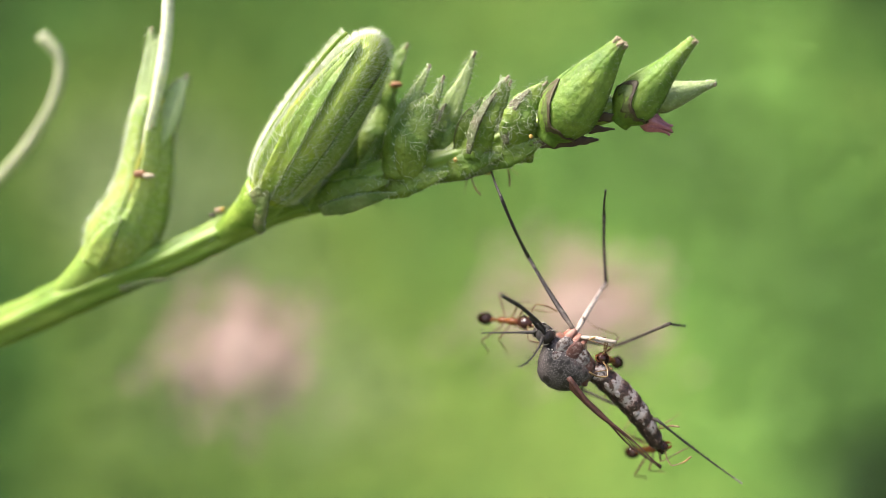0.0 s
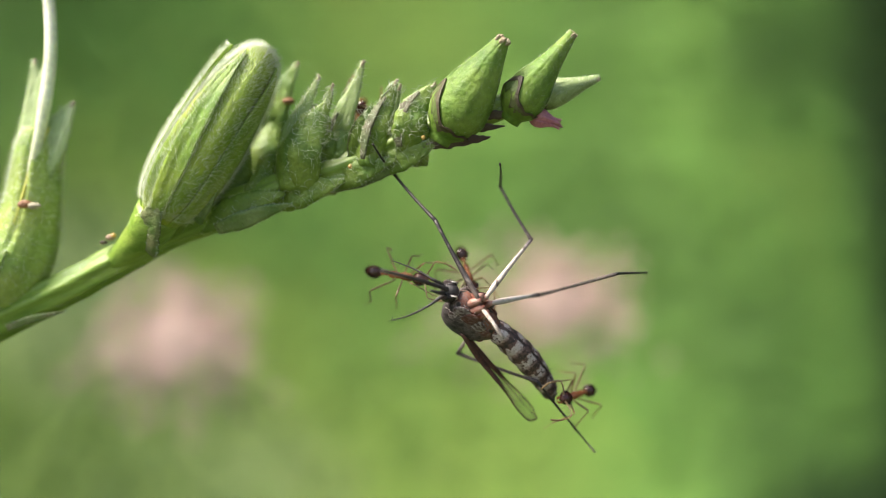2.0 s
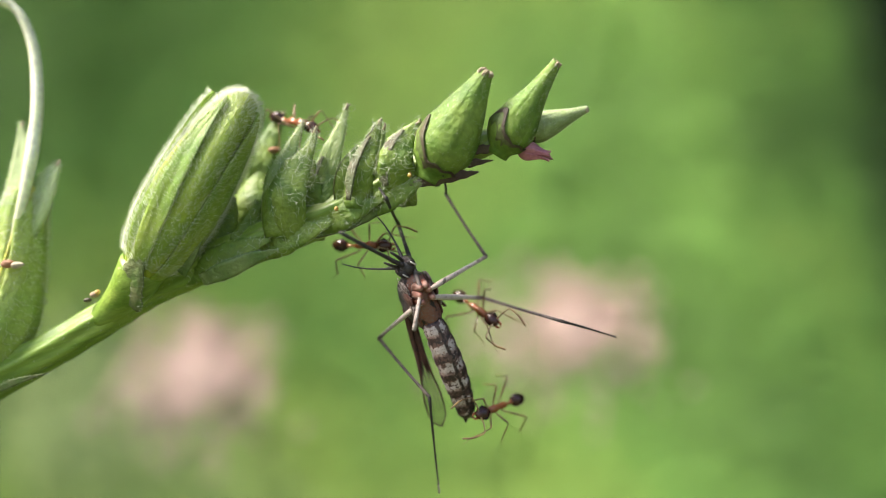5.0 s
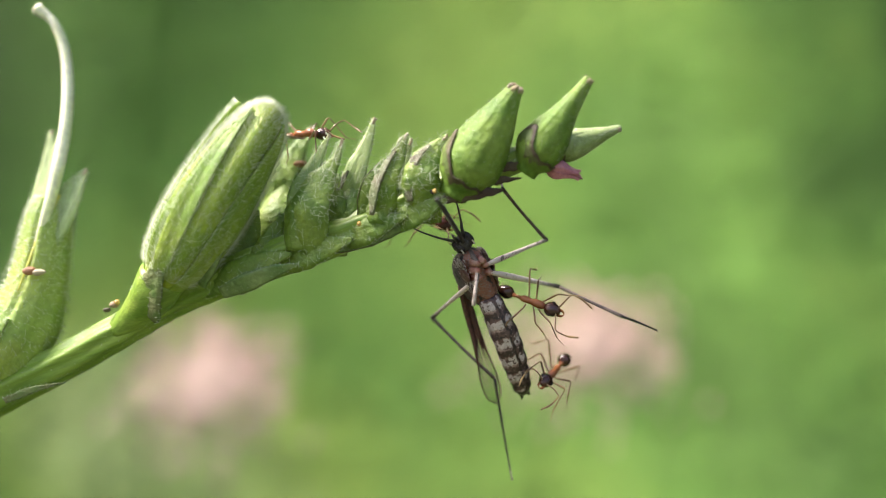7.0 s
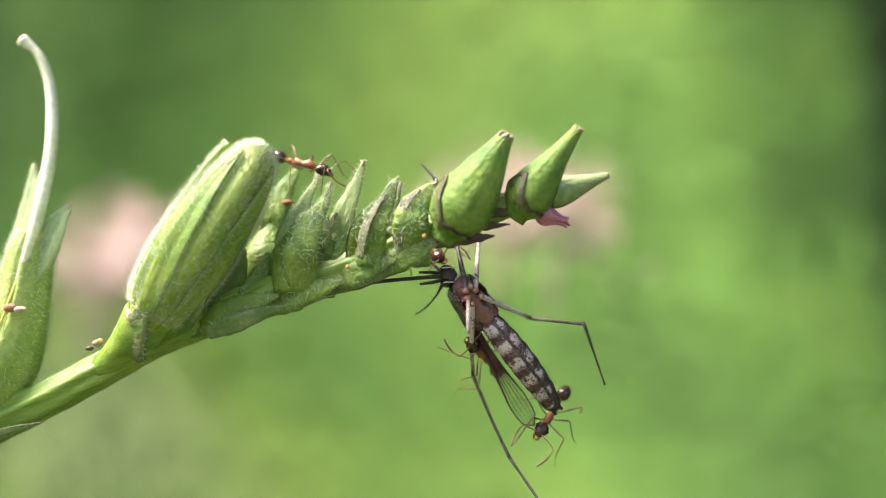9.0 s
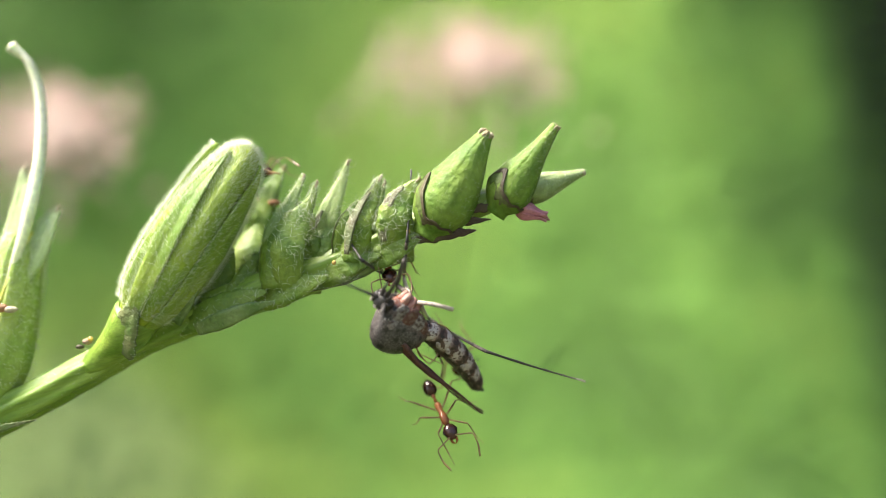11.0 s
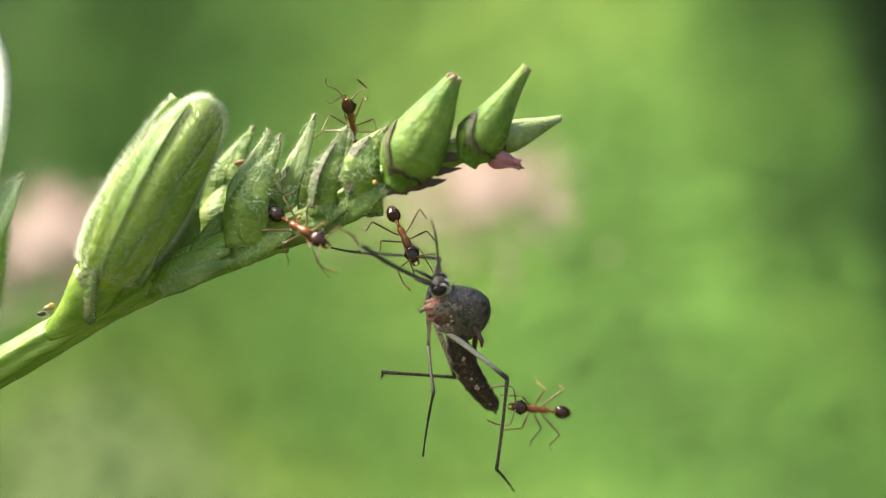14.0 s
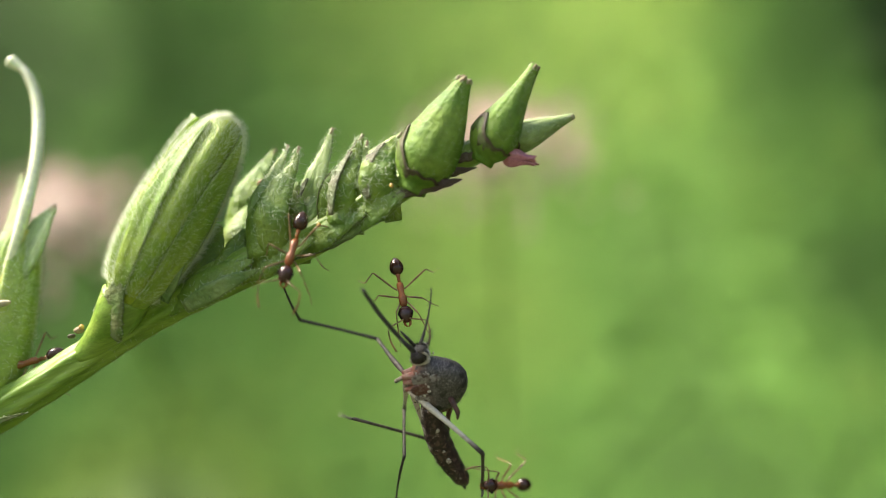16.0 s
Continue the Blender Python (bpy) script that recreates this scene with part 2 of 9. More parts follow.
speckle(DARKLEG, (0.17, 0.145, 0.125), 9.0, 0.58, 0.68)
COXA = material("coxa_skin", (0.25, 0.075, 0.045), (0.38, 0.24, 0.19), 5.0, 0.4, 0.4, 20)
PLEURA = material("side_plate_scales", (0.105, 0.040, 0.030), (0.24, 0.17, 0.145), 11.0, 0.42, 0.6, 24, spread=(0.5, 0.68))
SILVER = material("silver_scales", (0.30, 0.265, 0.25), (0.07, 0.036, 0.03), 13.0, 0.45, 0.7, 26, spread=(0.42, 0.6))
STUMP = material("stump_scales", (0.42, 0.36, 0.31), (0.2, 0.15, 0.12), 9.0, 0.5, 0.5, 26, spread=(0.5, 0.7))
GREYLEG = material("grey_scales", (0.13, 0.10, 0.085), (0.04, 0.033, 0.03), 9.0, 0.5, 0.4, 30)
TARSUS = axis_material("tarsus_scales", [(0.0, (0.02, 0.017, 0.016)), (0.7, (0.04, 0.033, 0.03)), (0.93, (0.10, 0.08, 0.07)), (1.0, (0.5, 0.45, 0.38))], 0, 0, 3.0)


def membrane(name, colour, clear):
    m = bpy.data.materials.new(name)
    m.use_nodes = True
    n, k = m.node_tree.nodes, m.node_tree.links
    b = n["Principled BSDF"]
    b.inputs["Base Color"].default_value = (*colour, 1)
    b.inputs["Roughness"].default_value = 0.2
    b.inputs["Specular IOR Level"].default_value = 0.7
    tr = n.new("ShaderNodeBsdfTransparent")
    mixer = n.new("ShaderNodeMixShader")
    tex = n.new("ShaderNodeTexNoise")
    tex.inputs["Scale"].default_value = 2500
    tc = n.new("ShaderNodeTexCoord")
    k.new(tc.outputs["Object"], tex.inputs["Vector"])
    r = n.new("ShaderNodeMapRange")
    r.inputs["To Min"].default_value, r.inputs["To Max"].default_value = clear - 0.15, clear + 0.15
    k.new(tex.outputs[0], r.inputs[0])
    k.new(r.outputs[0], mixer.inputs[0])
    k.new(b.outputs[0], mixer.inputs[1])
    k.new(tr.outputs[0], mixer.inputs[2])
    k.new(mixer.outputs[0], n["Material Output"].inputs[0])
    return m


WING = membrane("wing_membrane", (0.13, 0.11, 0.095), 0.78)


# ---- building blocks (all shapes in millimetres) ----
def part(name, bm, mat, parent, label="", smooth=True):
    me = bpy.data.meshes.new(name)
    bmesh.ops.recalc_face_normals(bm, faces=bm.faces)
    bm.transform(Matrix.Scale(MM, 4))
    for fc in bm.faces:
        fc.smooth = smooth
    bm.to_mesh(me)
    bm.free()
    me.materials.append(mat)
    ob = new(name, me)
    ob.parent = parent
    if label:
        tagged(ob, label)
    return ob


def thing(name, label, category, group="", place=(0, 0, 0)):
    ob = new(name)
    ob.empty_display_size = 0.002
    ob.location = Vector(place) * MM
    return tagged(ob, label, category, group)


def rings(bm, loops, close=True):
    """Skin a list of vertex rings, capped at both ends."""
    for a, b in zip(loops, loops[1:]):
        n = len(a)
        for i in range(n):
            bm.faces.new((a[i], a[(i + 1) % n], b[(i + 1) % n], b[i]))
    if close:
        bm.faces.new(loops[0][::-1])
        bm.faces.new(loops[-1])


def tube(bm, pts, radii, sides=8, flat=1.0):
    pts = [Vector(p) for p in pts]
    loops, u = [], None
    for i, p in enumerate(pts):
        d = (pts[min(i + 1, len(pts) - 1)] - pts[max(i - 1, 0)]).normalized()
        if u is None:
            u = d.orthogonal().normalized()
        u = (u - d * u.dot(d)).normalized()
        v = d.cross(u)
        r = radii[i] if hasattr(radii, "__len__") else radii
        loops.append([bm.verts.new(p + (u * math.cos(a) + v * math.sin(a) * flat) * r) for a in [2 * math.pi * j / sides for j in range(sides)]])
    rings(bm, loops)
    return bm


def smooth_line(pts, steps=6):
    """Catmull-Rom through the points."""
    pts = [Vector(p) for p in pts]
    ext = [2 * pts[0] - pts[1], *pts, 2 * pts[-1] - pts[-2]]
    out = []
    for a, b, c, d in zip(ext, ext[1:], ext[2:], ext[3:]):
        for j in range(steps):
            t = j / steps
            out.append(0.5 * (2 * b + (c - a) * t + (2 * a - 5 * b + 4 * c - d) * t * t + (3 * b - a - 3 * c + d) * t ** 3))
    return out + [pts[-1]]


def along(values, n):
    return list(np.interp(np.linspace(0, len(values) - 1, n), range(len(values)), values))


def loft(bm, sections, sides=16):
    """Rings across the x axis: (x, y, z, half width, half height)."""
    loops = [[bm.verts.new((x, y + w * math.cos(a), z + h * math.sin(a))) for a in [2 * math.pi * j / sides for j in range(sides)]] for x, y, z, w, h in sections]
    rings(bm, loops)
    return bm


def egg(bm, c, r, sides=14, steps=9, nose=0.0):
    """An ellipsoid along x, drawn out at its front by nose."""
    secs = []
    for i in range(steps + 1):
        a = math.pi * (0.03 + 0.94 * i / steps)
        x = -math.cos(a)
        s = math.sin(a) * (1 - nose * x)
        secs.append((c[0] + x * r[0], c[1], c[2], r[1] * s, r[2] * s))
    return loft(bm, secs, sides)


def hairs(bm, spots, length, radius, rng, lean=0.5, side=None):
    """Thin tapering three-sided hairs on (place, normal) spots."""
    for p, nrm in spots:
        d = (nrm + Vector((rng.gauss(0, lean), rng.gauss(0, lean), rng.gauss(0, lean))) * 0.5 + (side or Vector())).normalized()
        u = d.orthogonal().normalized()
        v = d.cross(u)
        ln = length * rng.uniform(0.55, 1.2)
        base = [bm.verts.new(p - d * 0.02 + (u * math.cos(a) + v * math.sin(a)) * radius) for a in (0, 2.09, 4.19)]
        bend = u * rng.uniform(-0.25, 0.25) * ln
        tip = bm.verts.new(p + d * ln + bend)
        for i in range(3):
            bm.faces.new((base[i], base[(i + 1) % 3], tip))
    return bm


def curls(bm, spots, rng):
    """Curled hairs that lie against the skin, as thin three-sided tubes."""
    for p, nrm in spots:
        u = nrm.orthogonal().normalized()
        v = nrm.cross(u)
        a, k, ln = rng.uniform(0, 6.28), rng.uniform(-2.2, 2.2), rng.uniform(0.05, 0.1)
        q, line = p + nrm * 0.015, []
        for i in range(5):
            line.append(q.copy())
            q = q + (u * math.cos(a) + v * math.sin(a)) * ln + nrm * (0.014 if i < 2 else -0.01)
            a += k * 0.45
        tube(bm, line, [0.0034, 0.0033, 0.003, 0.0027, 0.002], 3)
    return bm


# ---- the flower spike ----
def frame_of(base, tip):
    base, tip = Vector(base), Vector(tip)
    ax = tip - base
    z = ax.normalized()
    x = Vector((0, -1, 0))
    x = (x - z * x.dot(z)).normalized()
    return base, ax.length, x, z.cross(x), z


def bud_profile(kind):
    if kind == "stump":
        return [(0, 0.45), (0.1, 0.8), (0.25, 1.0), (0.45, 0.91), (0.65, 0.69), (0.82, 0.46), (0.93, 0.32), (1.0, 0.23)]
    if kind == "flask_long":
        return [(0, 0.5), (0.08, 0.82), (0.2, 1.0), (0.36, 0.9), (0.5, 0.7), (0.66, 0.48), (0.82, 0.34), (1.0, 0.2)]
    if kind == "cone":
        return [(0, 0.5), (0.1, 0.85), (0.25, 1.0), (0.42, 0.88), (0.6, 0.64), (0.78, 0.4), (0.92, 0.26), (1.0, 0.17)]
    return [(0, 0.5), (0.1, 0.85), (0.26, 1.0), (0.42, 0.86), (0.58, 0.58), (0.75, 0.33), (0.9, 0.2), (1.0, 0.06)]


def bud(spike, name, base, tip, radius, kind, mat, seed, sepals=5, turn=0.0, angles=None, lip=0.05, flare=0.0, label="", hair=0, hair_len=0.22, hair_rad=0.008, sweep=0.7, ridge=0.06, wide=1.2, dry_tip=0.0, fill=0.9, folds=0.0):
    """A bud: an inner body wrapped in overlapping pointed sepals, with its fuzz."""
    rng = random.Random(seed)
    o, length, ex, ey, ez = frame_of(base, tip)
    us, rs = zip(*bud_profile(kind))

    def r_at(u):
        return radius * float(np.interp(u, us, rs))

    def place(u, phi, r):
        return o + ez * (u * length) + (ex * math.cos(phi) + ey * math.sin(phi)) * r

    bm = bmesh.new()
    loops, spots = [], []
    for i in range(31):
        u = 0.995 * i / 30
        loops.append([])
        for j in range(44):
            phi = 2 * math.pi * j / 44
            rib = folds * (abs(math.sin(2.5 * phi + 1.1 * u + seed)) ** 0.6 - 0.6 + 0.35 * math.sin(9 * phi - 2.3 * u)) * math.sin(math.pi * min(1, u * 1.02)) ** 0.5
            loops[-1].append(bm.verts.new(place(u, phi, max(r_at(u) * fill * (1 + rib), 0.02))))
    if folds:
        for _ in range(int(hair * 0.7)):
            i, j = rng.randrange(1, 30), rng.randrange(44)
            f, g = rng.random(), rng.random()
            a, b, c = loops[i][j].co, loops[i + 1][j].co, loops[i][(j + 1) % 44].co
            spots.append((a + (b - a) * f + (c - a) * g, (a - place(0.995 * i / 30, 0, 0)).normalized()))
    rings(bm, loops)
    body = part(name, bm, mat, spike, label)
    for s in range(sepals):
        phi0 = angles[s] if angles else turn + 2 * math.pi * s / sepals + rng.uniform(-0.12, 0.12)
        top = rng.uniform(0.93, 1.05)
        half = math.pi / sepals * rng.uniform(0.94, 1.06) * wide
        bm = bmesh.new()
        nu, nv = 18, 9
        grid = []
        for layer in (0, 1):
            sheet = []
            for i in range(nu + 1):
                u = top * i / nu
                w = half * min(1.0, 1.15 * (1 - (i / nu) ** 2.2) + 0.04)
                line = []
                for j in range(nv):
                    v = 2 * j / (nv - 1) - 1
                    r = max(r_at(min(u, 1)), 0.05) * (1.0 + 0.05 * (s % 2)) + ridge * (1 - abs(v)) ** 2 * math.sin(min(u, 1) * math.pi) + flare * max(0, u - 0.55) ** 1.5
                    r += 0.02 * math.sin(9 * u + 3 * v + seed) * radius
                    r += lip * radius * abs(v) ** 3
                    line.append(bm.verts.new(place(u, phi0 + w * v, r - 0.06 * layer - 0.0)))
                sheet.append(line)
            grid.append(sheet)
        for i in range(nu):
            for j in range(nv - 1):
                a = grid[0]
                bm.faces.new((a[i][j], a[i][j + 1], a[i + 1][j + 1], a[i + 1][j]))
                a = grid[1]
                bm.faces.new((a[i][j], a[i + 1][j], a[i + 1][j + 1], a[i][j + 1]))
            for j in (0, nv - 1):
                bm.faces.new((grid[0][i][j], grid[0][i + 1][j], grid[1][i + 1][j], grid[1][i][j]))
        for j in range(nv - 1):
            for i in (0, nu):
                bm.faces.new((grid[0][i][j], grid[0][i][j + 1], grid[1][i][j + 1], grid[1][i][j]))
        if hair:
            bm.normal_update()
            outer = [(grid[0][i][j].co.copy(), (grid[0][i][j].co - place(top * i / nu, 0, 0)).normalized()) for i in range(1, nu + 1) for j in range(nv)]
            quads = [(i, j) for i in range(nu - 1) for j in range(nv - 1)]
            for _ in range(hair // (sepals * (6 if folds > 0.1 else 1))):
                i, j = quads[rng.randrange(len(quads))]
                a, b, c = (outer[i * nv + j], outer[(i + 1) * nv + j], outer[i * nv + j + 1])
                f, g = rng.random(), rng.random()
                if f + g > 1:
                    f, g = 1 - f, 1 - g
                spots.append((a[0] * (1 - f - g) + b[0] * f + c[0] * g, a[1]))
        part("sepal", bm, mat, body)
    if dry_tip:
        bm = bmesh.new()
        lean = (ex * rng.uniform(-0.3, 0.3) + ey * rng.uniform(0.1, 0.6))
        for k in range(14):
            a = 2.4 * k
            d = (ez * rng.uniform(0.3, 1) + lean + (ex * math.cos(a) + ey * math.sin(a)) * rng.uniform(0.1, 0.9)).normalized()
            p = o + ez * (length - 0.08) + (ex * math.cos(a) + ey * math.sin(a)) * dry_tip * rng.uniform(0.2, 0.7)
            tube(bm, [p - ez * 0.15, p + d * dry_tip * 0.5, p + d * dry_tip * rng.uniform(0.5, 1.0)], [dry_tip * 0.45, dry_tip * 0.36, dry_tip * 0.16], 6, 0.7)
        part("dry_tip", bm, DRY, body, "dry whitish tip")
    if hair:
        bm = hairs(bmesh.new(), rng.sample(spots, min(hair, len(spots))), hair_len, hair_rad, rng, side=ez * sweep)
        tagged(part("fuzz", bm, HAIR, body, "fine white hairs"), kind="stuff")
    return body


def cup(spike, base, tip, radius, kind, peak, rise, low):
    """A pointed bract that hugs the foot of a bud, with a dark purple border."""
    o, length, ex, ey, ez = frame_of(base, tip)
    us, rs = zip(*bud_profile(kind))

    def sheet(bm, lo, hi, lift):
        grid = []
        for lay in (0, 0.05):
            grid.append([[bm.verts.new(o + ez * (length * u) + (ex * math.cos(phi) + ey * math.sin(phi)) * (radius * float(np.interp(u, us, rs)) * 1.07 + lift - lay)) for u in [lo(phi) + (hi(phi) - lo(phi)) * i / 6 for i in range(7)]] for phi in [-2.2 + 4.0 * j / 30 for j in range(31)]])
        for g in grid:
            for a, b in zip(g, g[1:]):
                for i in range(6):
                    bm.faces.new((a[i], a[i + 1], b[i + 1], b[i]))
        for i in (0, 6):
            for j in range(30):
                bm.faces.new((grid[0][j][i], grid[0][j + 1][i], grid[1][j + 1][i], grid[1][j][i]))
        return bm

    def edge(phi):
        return low + rise * math.exp(-((phi - peak) / 0.55) ** 2) + 0.012 * math.sin(9 * phi)

    bract = part("bract", sheet(bmesh.new(), lambda p: -0.06, edge, 0.0), TIPBUD, spike, "green bract with a purple border")
    band = lambda wide: (lambda p: edge(p) - 0.015 - wide * math.exp(-((p - peak - 0.15) / 0.75) ** 2) * (1 + 0.25 * math.sin(13 * p) + 0.2 * math.sin(29 * p)))
    part("bract_margin", sheet(bmesh.new(), band(0.17), lambda p: edge(p) + 0.004, 0.008), MARGIN, bract, "brownish-green bract margin")
    part("bract_edge", sheet(bmesh.new(), band(0.04), lambda p: edge(p) + 0.008, 0.014), PURPLE, bract, "purple-brown bract edge")


def blade(spike, name, spine, widths, mat, facing=(0, -1, 0), cup=0.5, seed=1, label="", curl=0, hair=0, hair_len=0.1, margin=None, wave=0.05, fringe=0):
    """A lance-shaped leaf along a spine, cupped away from the side it faces, with its hairs and coloured border."""
    rng = random.Random(seed)
    spine = [Vector(spine[0]) + Vector((0, 0.55, -0.2)) if name == "sepal" else Vector(spine[0]), *spine[1:]]
    pts = smooth_line(spine, 6)
    n = len(pts)
    ws = [w * (0.78 - 0.3 * max(0, i / n - 0.45)) for i, w in enumerate(along(widths, n))]
    cup *= 0.5
    for i in range(4):
        ws[i] *= 0.75 + 0.06 * i
    face = Vector(facing).normalized()
    cols = [-1, -0.72, -0.4, 0, 0.4, 0.72, 1]
    bm = bmesh.new()
    grid, spots = ([], []), []
    for i, p in enumerate(pts):
        d = (pts[min(i + 1, n - 1)] - pts[max(i - 1, 0)]).normalized()
        nrm = (face - d * face.dot(d)).normalized()
        side = d.cross(nrm)
        for lay in (0, 1):
            row = []
            for v in cols:
                w = ws[i] * (1 + wave * math.sin(1.9 * i + 2 * v + seed))
                q = p + side * w * v + nrm * (w * (cup * (1 - v * v) - 0.12 * (1 - abs(v)) ** 4) - 0.05 * lay + 0.02 * math.sin(2.7 * i + 5 * v + seed))
                row.append(bm.verts.new(q))
            grid[lay].append(row)
    for i in range(n - 1):
        for j in range(6):
            a, b = grid[0], grid[1]
            bm.faces.new((a[i][j], a[i][j + 1], a[i + 1][j + 1], a[i + 1][j]))
            bm.faces.new((b[i][j], b[i + 1][j], b[i + 1][j + 1], b[i][j + 1]))
        for j in (0, 6):
            bm.faces.new((grid[0][i][j], grid[0][i + 1][j], grid[1][i + 1][j], grid[1][i][j]))
    for i in (0, n - 1):
        for j in range(6):
            bm.faces.new((grid[0][i][j], grid[0][i][j + 1], grid[1][i][j + 1], grid[1][i][j]))
    for _ in range(max(curl, hair)):
        i, j, f, g = rng.randrange(n - 1), rng.randrange(6), rng.random(), rng.random()
        a, b, c = grid[0][i][j].co, grid[0][i + 1][j].co, grid[0][i][j + 1].co
        nrm = (c - a).cross(b - a)
        if nrm.length > 1e-9:
            nrm = nrm.normalized() if nrm.dot(face) > 0 else -nrm.normalized()
            spots.append((a + (b - a) * f + (c - a) * g, nrm))
    tip_at, tip_dir = pts[-1].copy(), (pts[-1] - pts[-4]).normalized()
    rims = [[grid[0][i][j].co.copy() for i in range(n)] for j in (0, 6)]
    leaf = part(name, bm, mat, spike, label)
    if curl:
        tagged(part("curled_hairs", curls(bmesh.new(), spots[:int(curl * 0.5)], rng), HAIR, leaf, "curled white hairs"), kind="stuff")
    if hair:
        edge = [(q + Vector((0, -0.01, 0)), (q - p).normalized() + face * 0.3) for rim in rims for q, p in zip(rim, pts)]
        bm = hairs(bmesh.new(), spots[:int(hair * 0.35)], hair_len, 0.005, rng, side=tip_dir * 0.8)
        tagged(part("fuzz", hairs(bm, edge * 3, hair_len, 0.005, rng, side=tip_dir * 0.5), HAIR, leaf, "fine white hairs"), kind="stuff")
    if margin:
        for rim in rims[margin[1]]:
            part("sepal_margin", tube(bmesh.new(), [q + face * 0.012 for q in rim[:-1]], along([0.006, 0.016, 0.024, 0.018, 0.006], n - 1), 6), margin[0], leaf, "purple-brown border")
    if fringe:
        bm = bmesh.new()
        for _ in range(fringe):
            d = (tip_dir + Vector((rng.gauss(0, 0.4), rng.gauss(0, 0.4), rng.gauss(0, 0.4)))).normalized()
            tube(bm, [tip_at - tip_dir * 0.12, tip_at + d * 0.03, tip_at + d * rng.uniform(0.06, 0.13)], [0.045, 0.035, 0.01], 6)
        part("dry_tip", bm, DRY, leaf, "dry whitish tip")
    return leaf


def body_of(spike, spine, radii, mat, label=""):
    pts = smooth_line(spine, 5)
    return part("bud", tube(bmesh.new(), pts, along(radii, len(pts)), 18), mat, spike, label)


def large_bud(spike):
    """The large closed bud: folded petals held by five narrow sepals."""
    rng = random.Random(3)
    o, length, ex, ey, ez = frame_of((-5.5, 26.5, 1.45), (-1.76, 24.8, 6.04))
    us, rs = (0, 0.06, 0.14, 0.24, 0.36, 0.5, 0.65, 0.78, 0.88, 0.94, 0.98, 1.0), (0.5, 0.72, 0.93, 1.06, 1.13, 1.13, 1.04, 0.9, 0.74, 0.58, 0.36, 0.06)
    ridges = [(-0.62, -0.72, 0.11, 0.17), (0.62, 0.42, 0.13, 0.36), (-1.75, -1.5, 0.08, 0.3), (2.2, 2.2, 0.1, 0.4), (3.3, 3.2, 0.1, 0.35), (4.1, 4.0, 0.1, 0.3)]

    def r_at(u, phi):
        r = float(np.interp(u, us, rs))
        swell = sum(k * math.exp(-(((phi - (a + (b - a) * u) + math.pi) % (2 * math.pi) - math.pi) / w) ** 2) for a, b, k, w in ridges)
        return r * (0.86 + 1.35 * swell * min(1, 5 * u) * (1 - 0.5 * max(0, u - 0.8) / 0.2)) + 0.012 * math.sin(7 * u + 5 * phi)

    def place(u, phi, r):
        return o + ez * (u * length) + ex * (0.12 * math.sin(u * math.pi)) + (ex * math.cos(phi) + ey * math.sin(phi)) * r

    spots = []
    bm = bmesh.new()
    loops = [[bm.verts.new(place(0.998 * i / 54, 2 * math.pi * j / 108, r_at(0.998 * i / 54, 2 * math.pi * j / 108))) for j in range(108)] for i in range(55)]
    rings(bm, loops)
    for _ in range(14000):
        i, j = rng.randrange(4, 54), rng.randrange(108)
        p = loops[i][j].co.lerp(loops[min(54, i + 1)][(j + 1) % 108].co, rng.random())
        spots.append((p + (loops[i][(j + 1) % 108].co - loops[i][j].co) * rng.random(), (loops[i][j].co - place(i / 54, 0, 0)).normalized() + ez * max(0, i / 54 - 0.85) * 6))
    bud_body = part("bud", bm, BUD, spike, "large closed yellow-green bud with folded petals")
    tagged(part("fuzz", hairs(bmesh.new(), spots, 0.24, 0.005, rng, side=ez * 0.5), HAIR, bud_body, "fine white hairs"), kind="stuff")
    for k, (phi0, phi1, half, top, free) in enumerate(((-1.32, -1.2, 0.25, 0.925, 0.42), (0.12, -0.42, 0.27, 0.93, 0.02), (1.25, 1.35, 0.42, 0.95, 0.05), (2.7, 2.7, 0.36, 0.9, 0.05), (3.8, 4.0, 0.36, 0.88, 0.05))):
        bm = bmesh.new()
        grid, hair_spots = ([], []), []
        for i in range(31):
            t = i / 30
            u = 0.02 + (top - 0.02) * t
            phi_c = phi0 + (phi1 - phi0) * t
            w = half * (0.9 + 0.5 * t) * max(0.0, 1 - t ** 3.2) ** 0.8 + 0.012
            rc = max(r_at(u, phi_c), float(np.interp(u, us, rs)) * 0.92)
            for lay in (0, 1):
                row = []
                for j in range(11):
                    v = j / 5 - 1
                    lift = 0.05 + 0.035 * abs(v) ** 2.5 - 0.03 * math.exp(-(v / 0.25) ** 2) + free * max(0, t - 0.5) ** 1.6 * 2.0 + 0.015 * math.sin(8 * t + 3 * v + k)
                    row.append(bm.verts.new(place(u, phi_c + w * v, rc + min(1, 6 * t) * lift - 0.08 * lay)))
                grid[lay].append(row)
        for i in range(30):
            for j in range(10):
                a, b = grid
                bm.faces.new((a[i][j], a[i][j + 1], a[i + 1][j + 1], a[i + 1][j]))
                bm.faces.new((b[i][j], b[i + 1][j], b[i + 1][j + 1], b[i][j + 1]))
            for j in (0, 10):
                bm.faces.new((grid[0][i][j], grid[0][i + 1][j], grid[1][i + 1][j], grid[1][i][j]))
        for j in range(10):
            for i in (0, 30):
                bm.faces.new((grid[0][i][j], grid[0][i][j + 1], grid[1][i][j + 1], grid[1][i][j]))
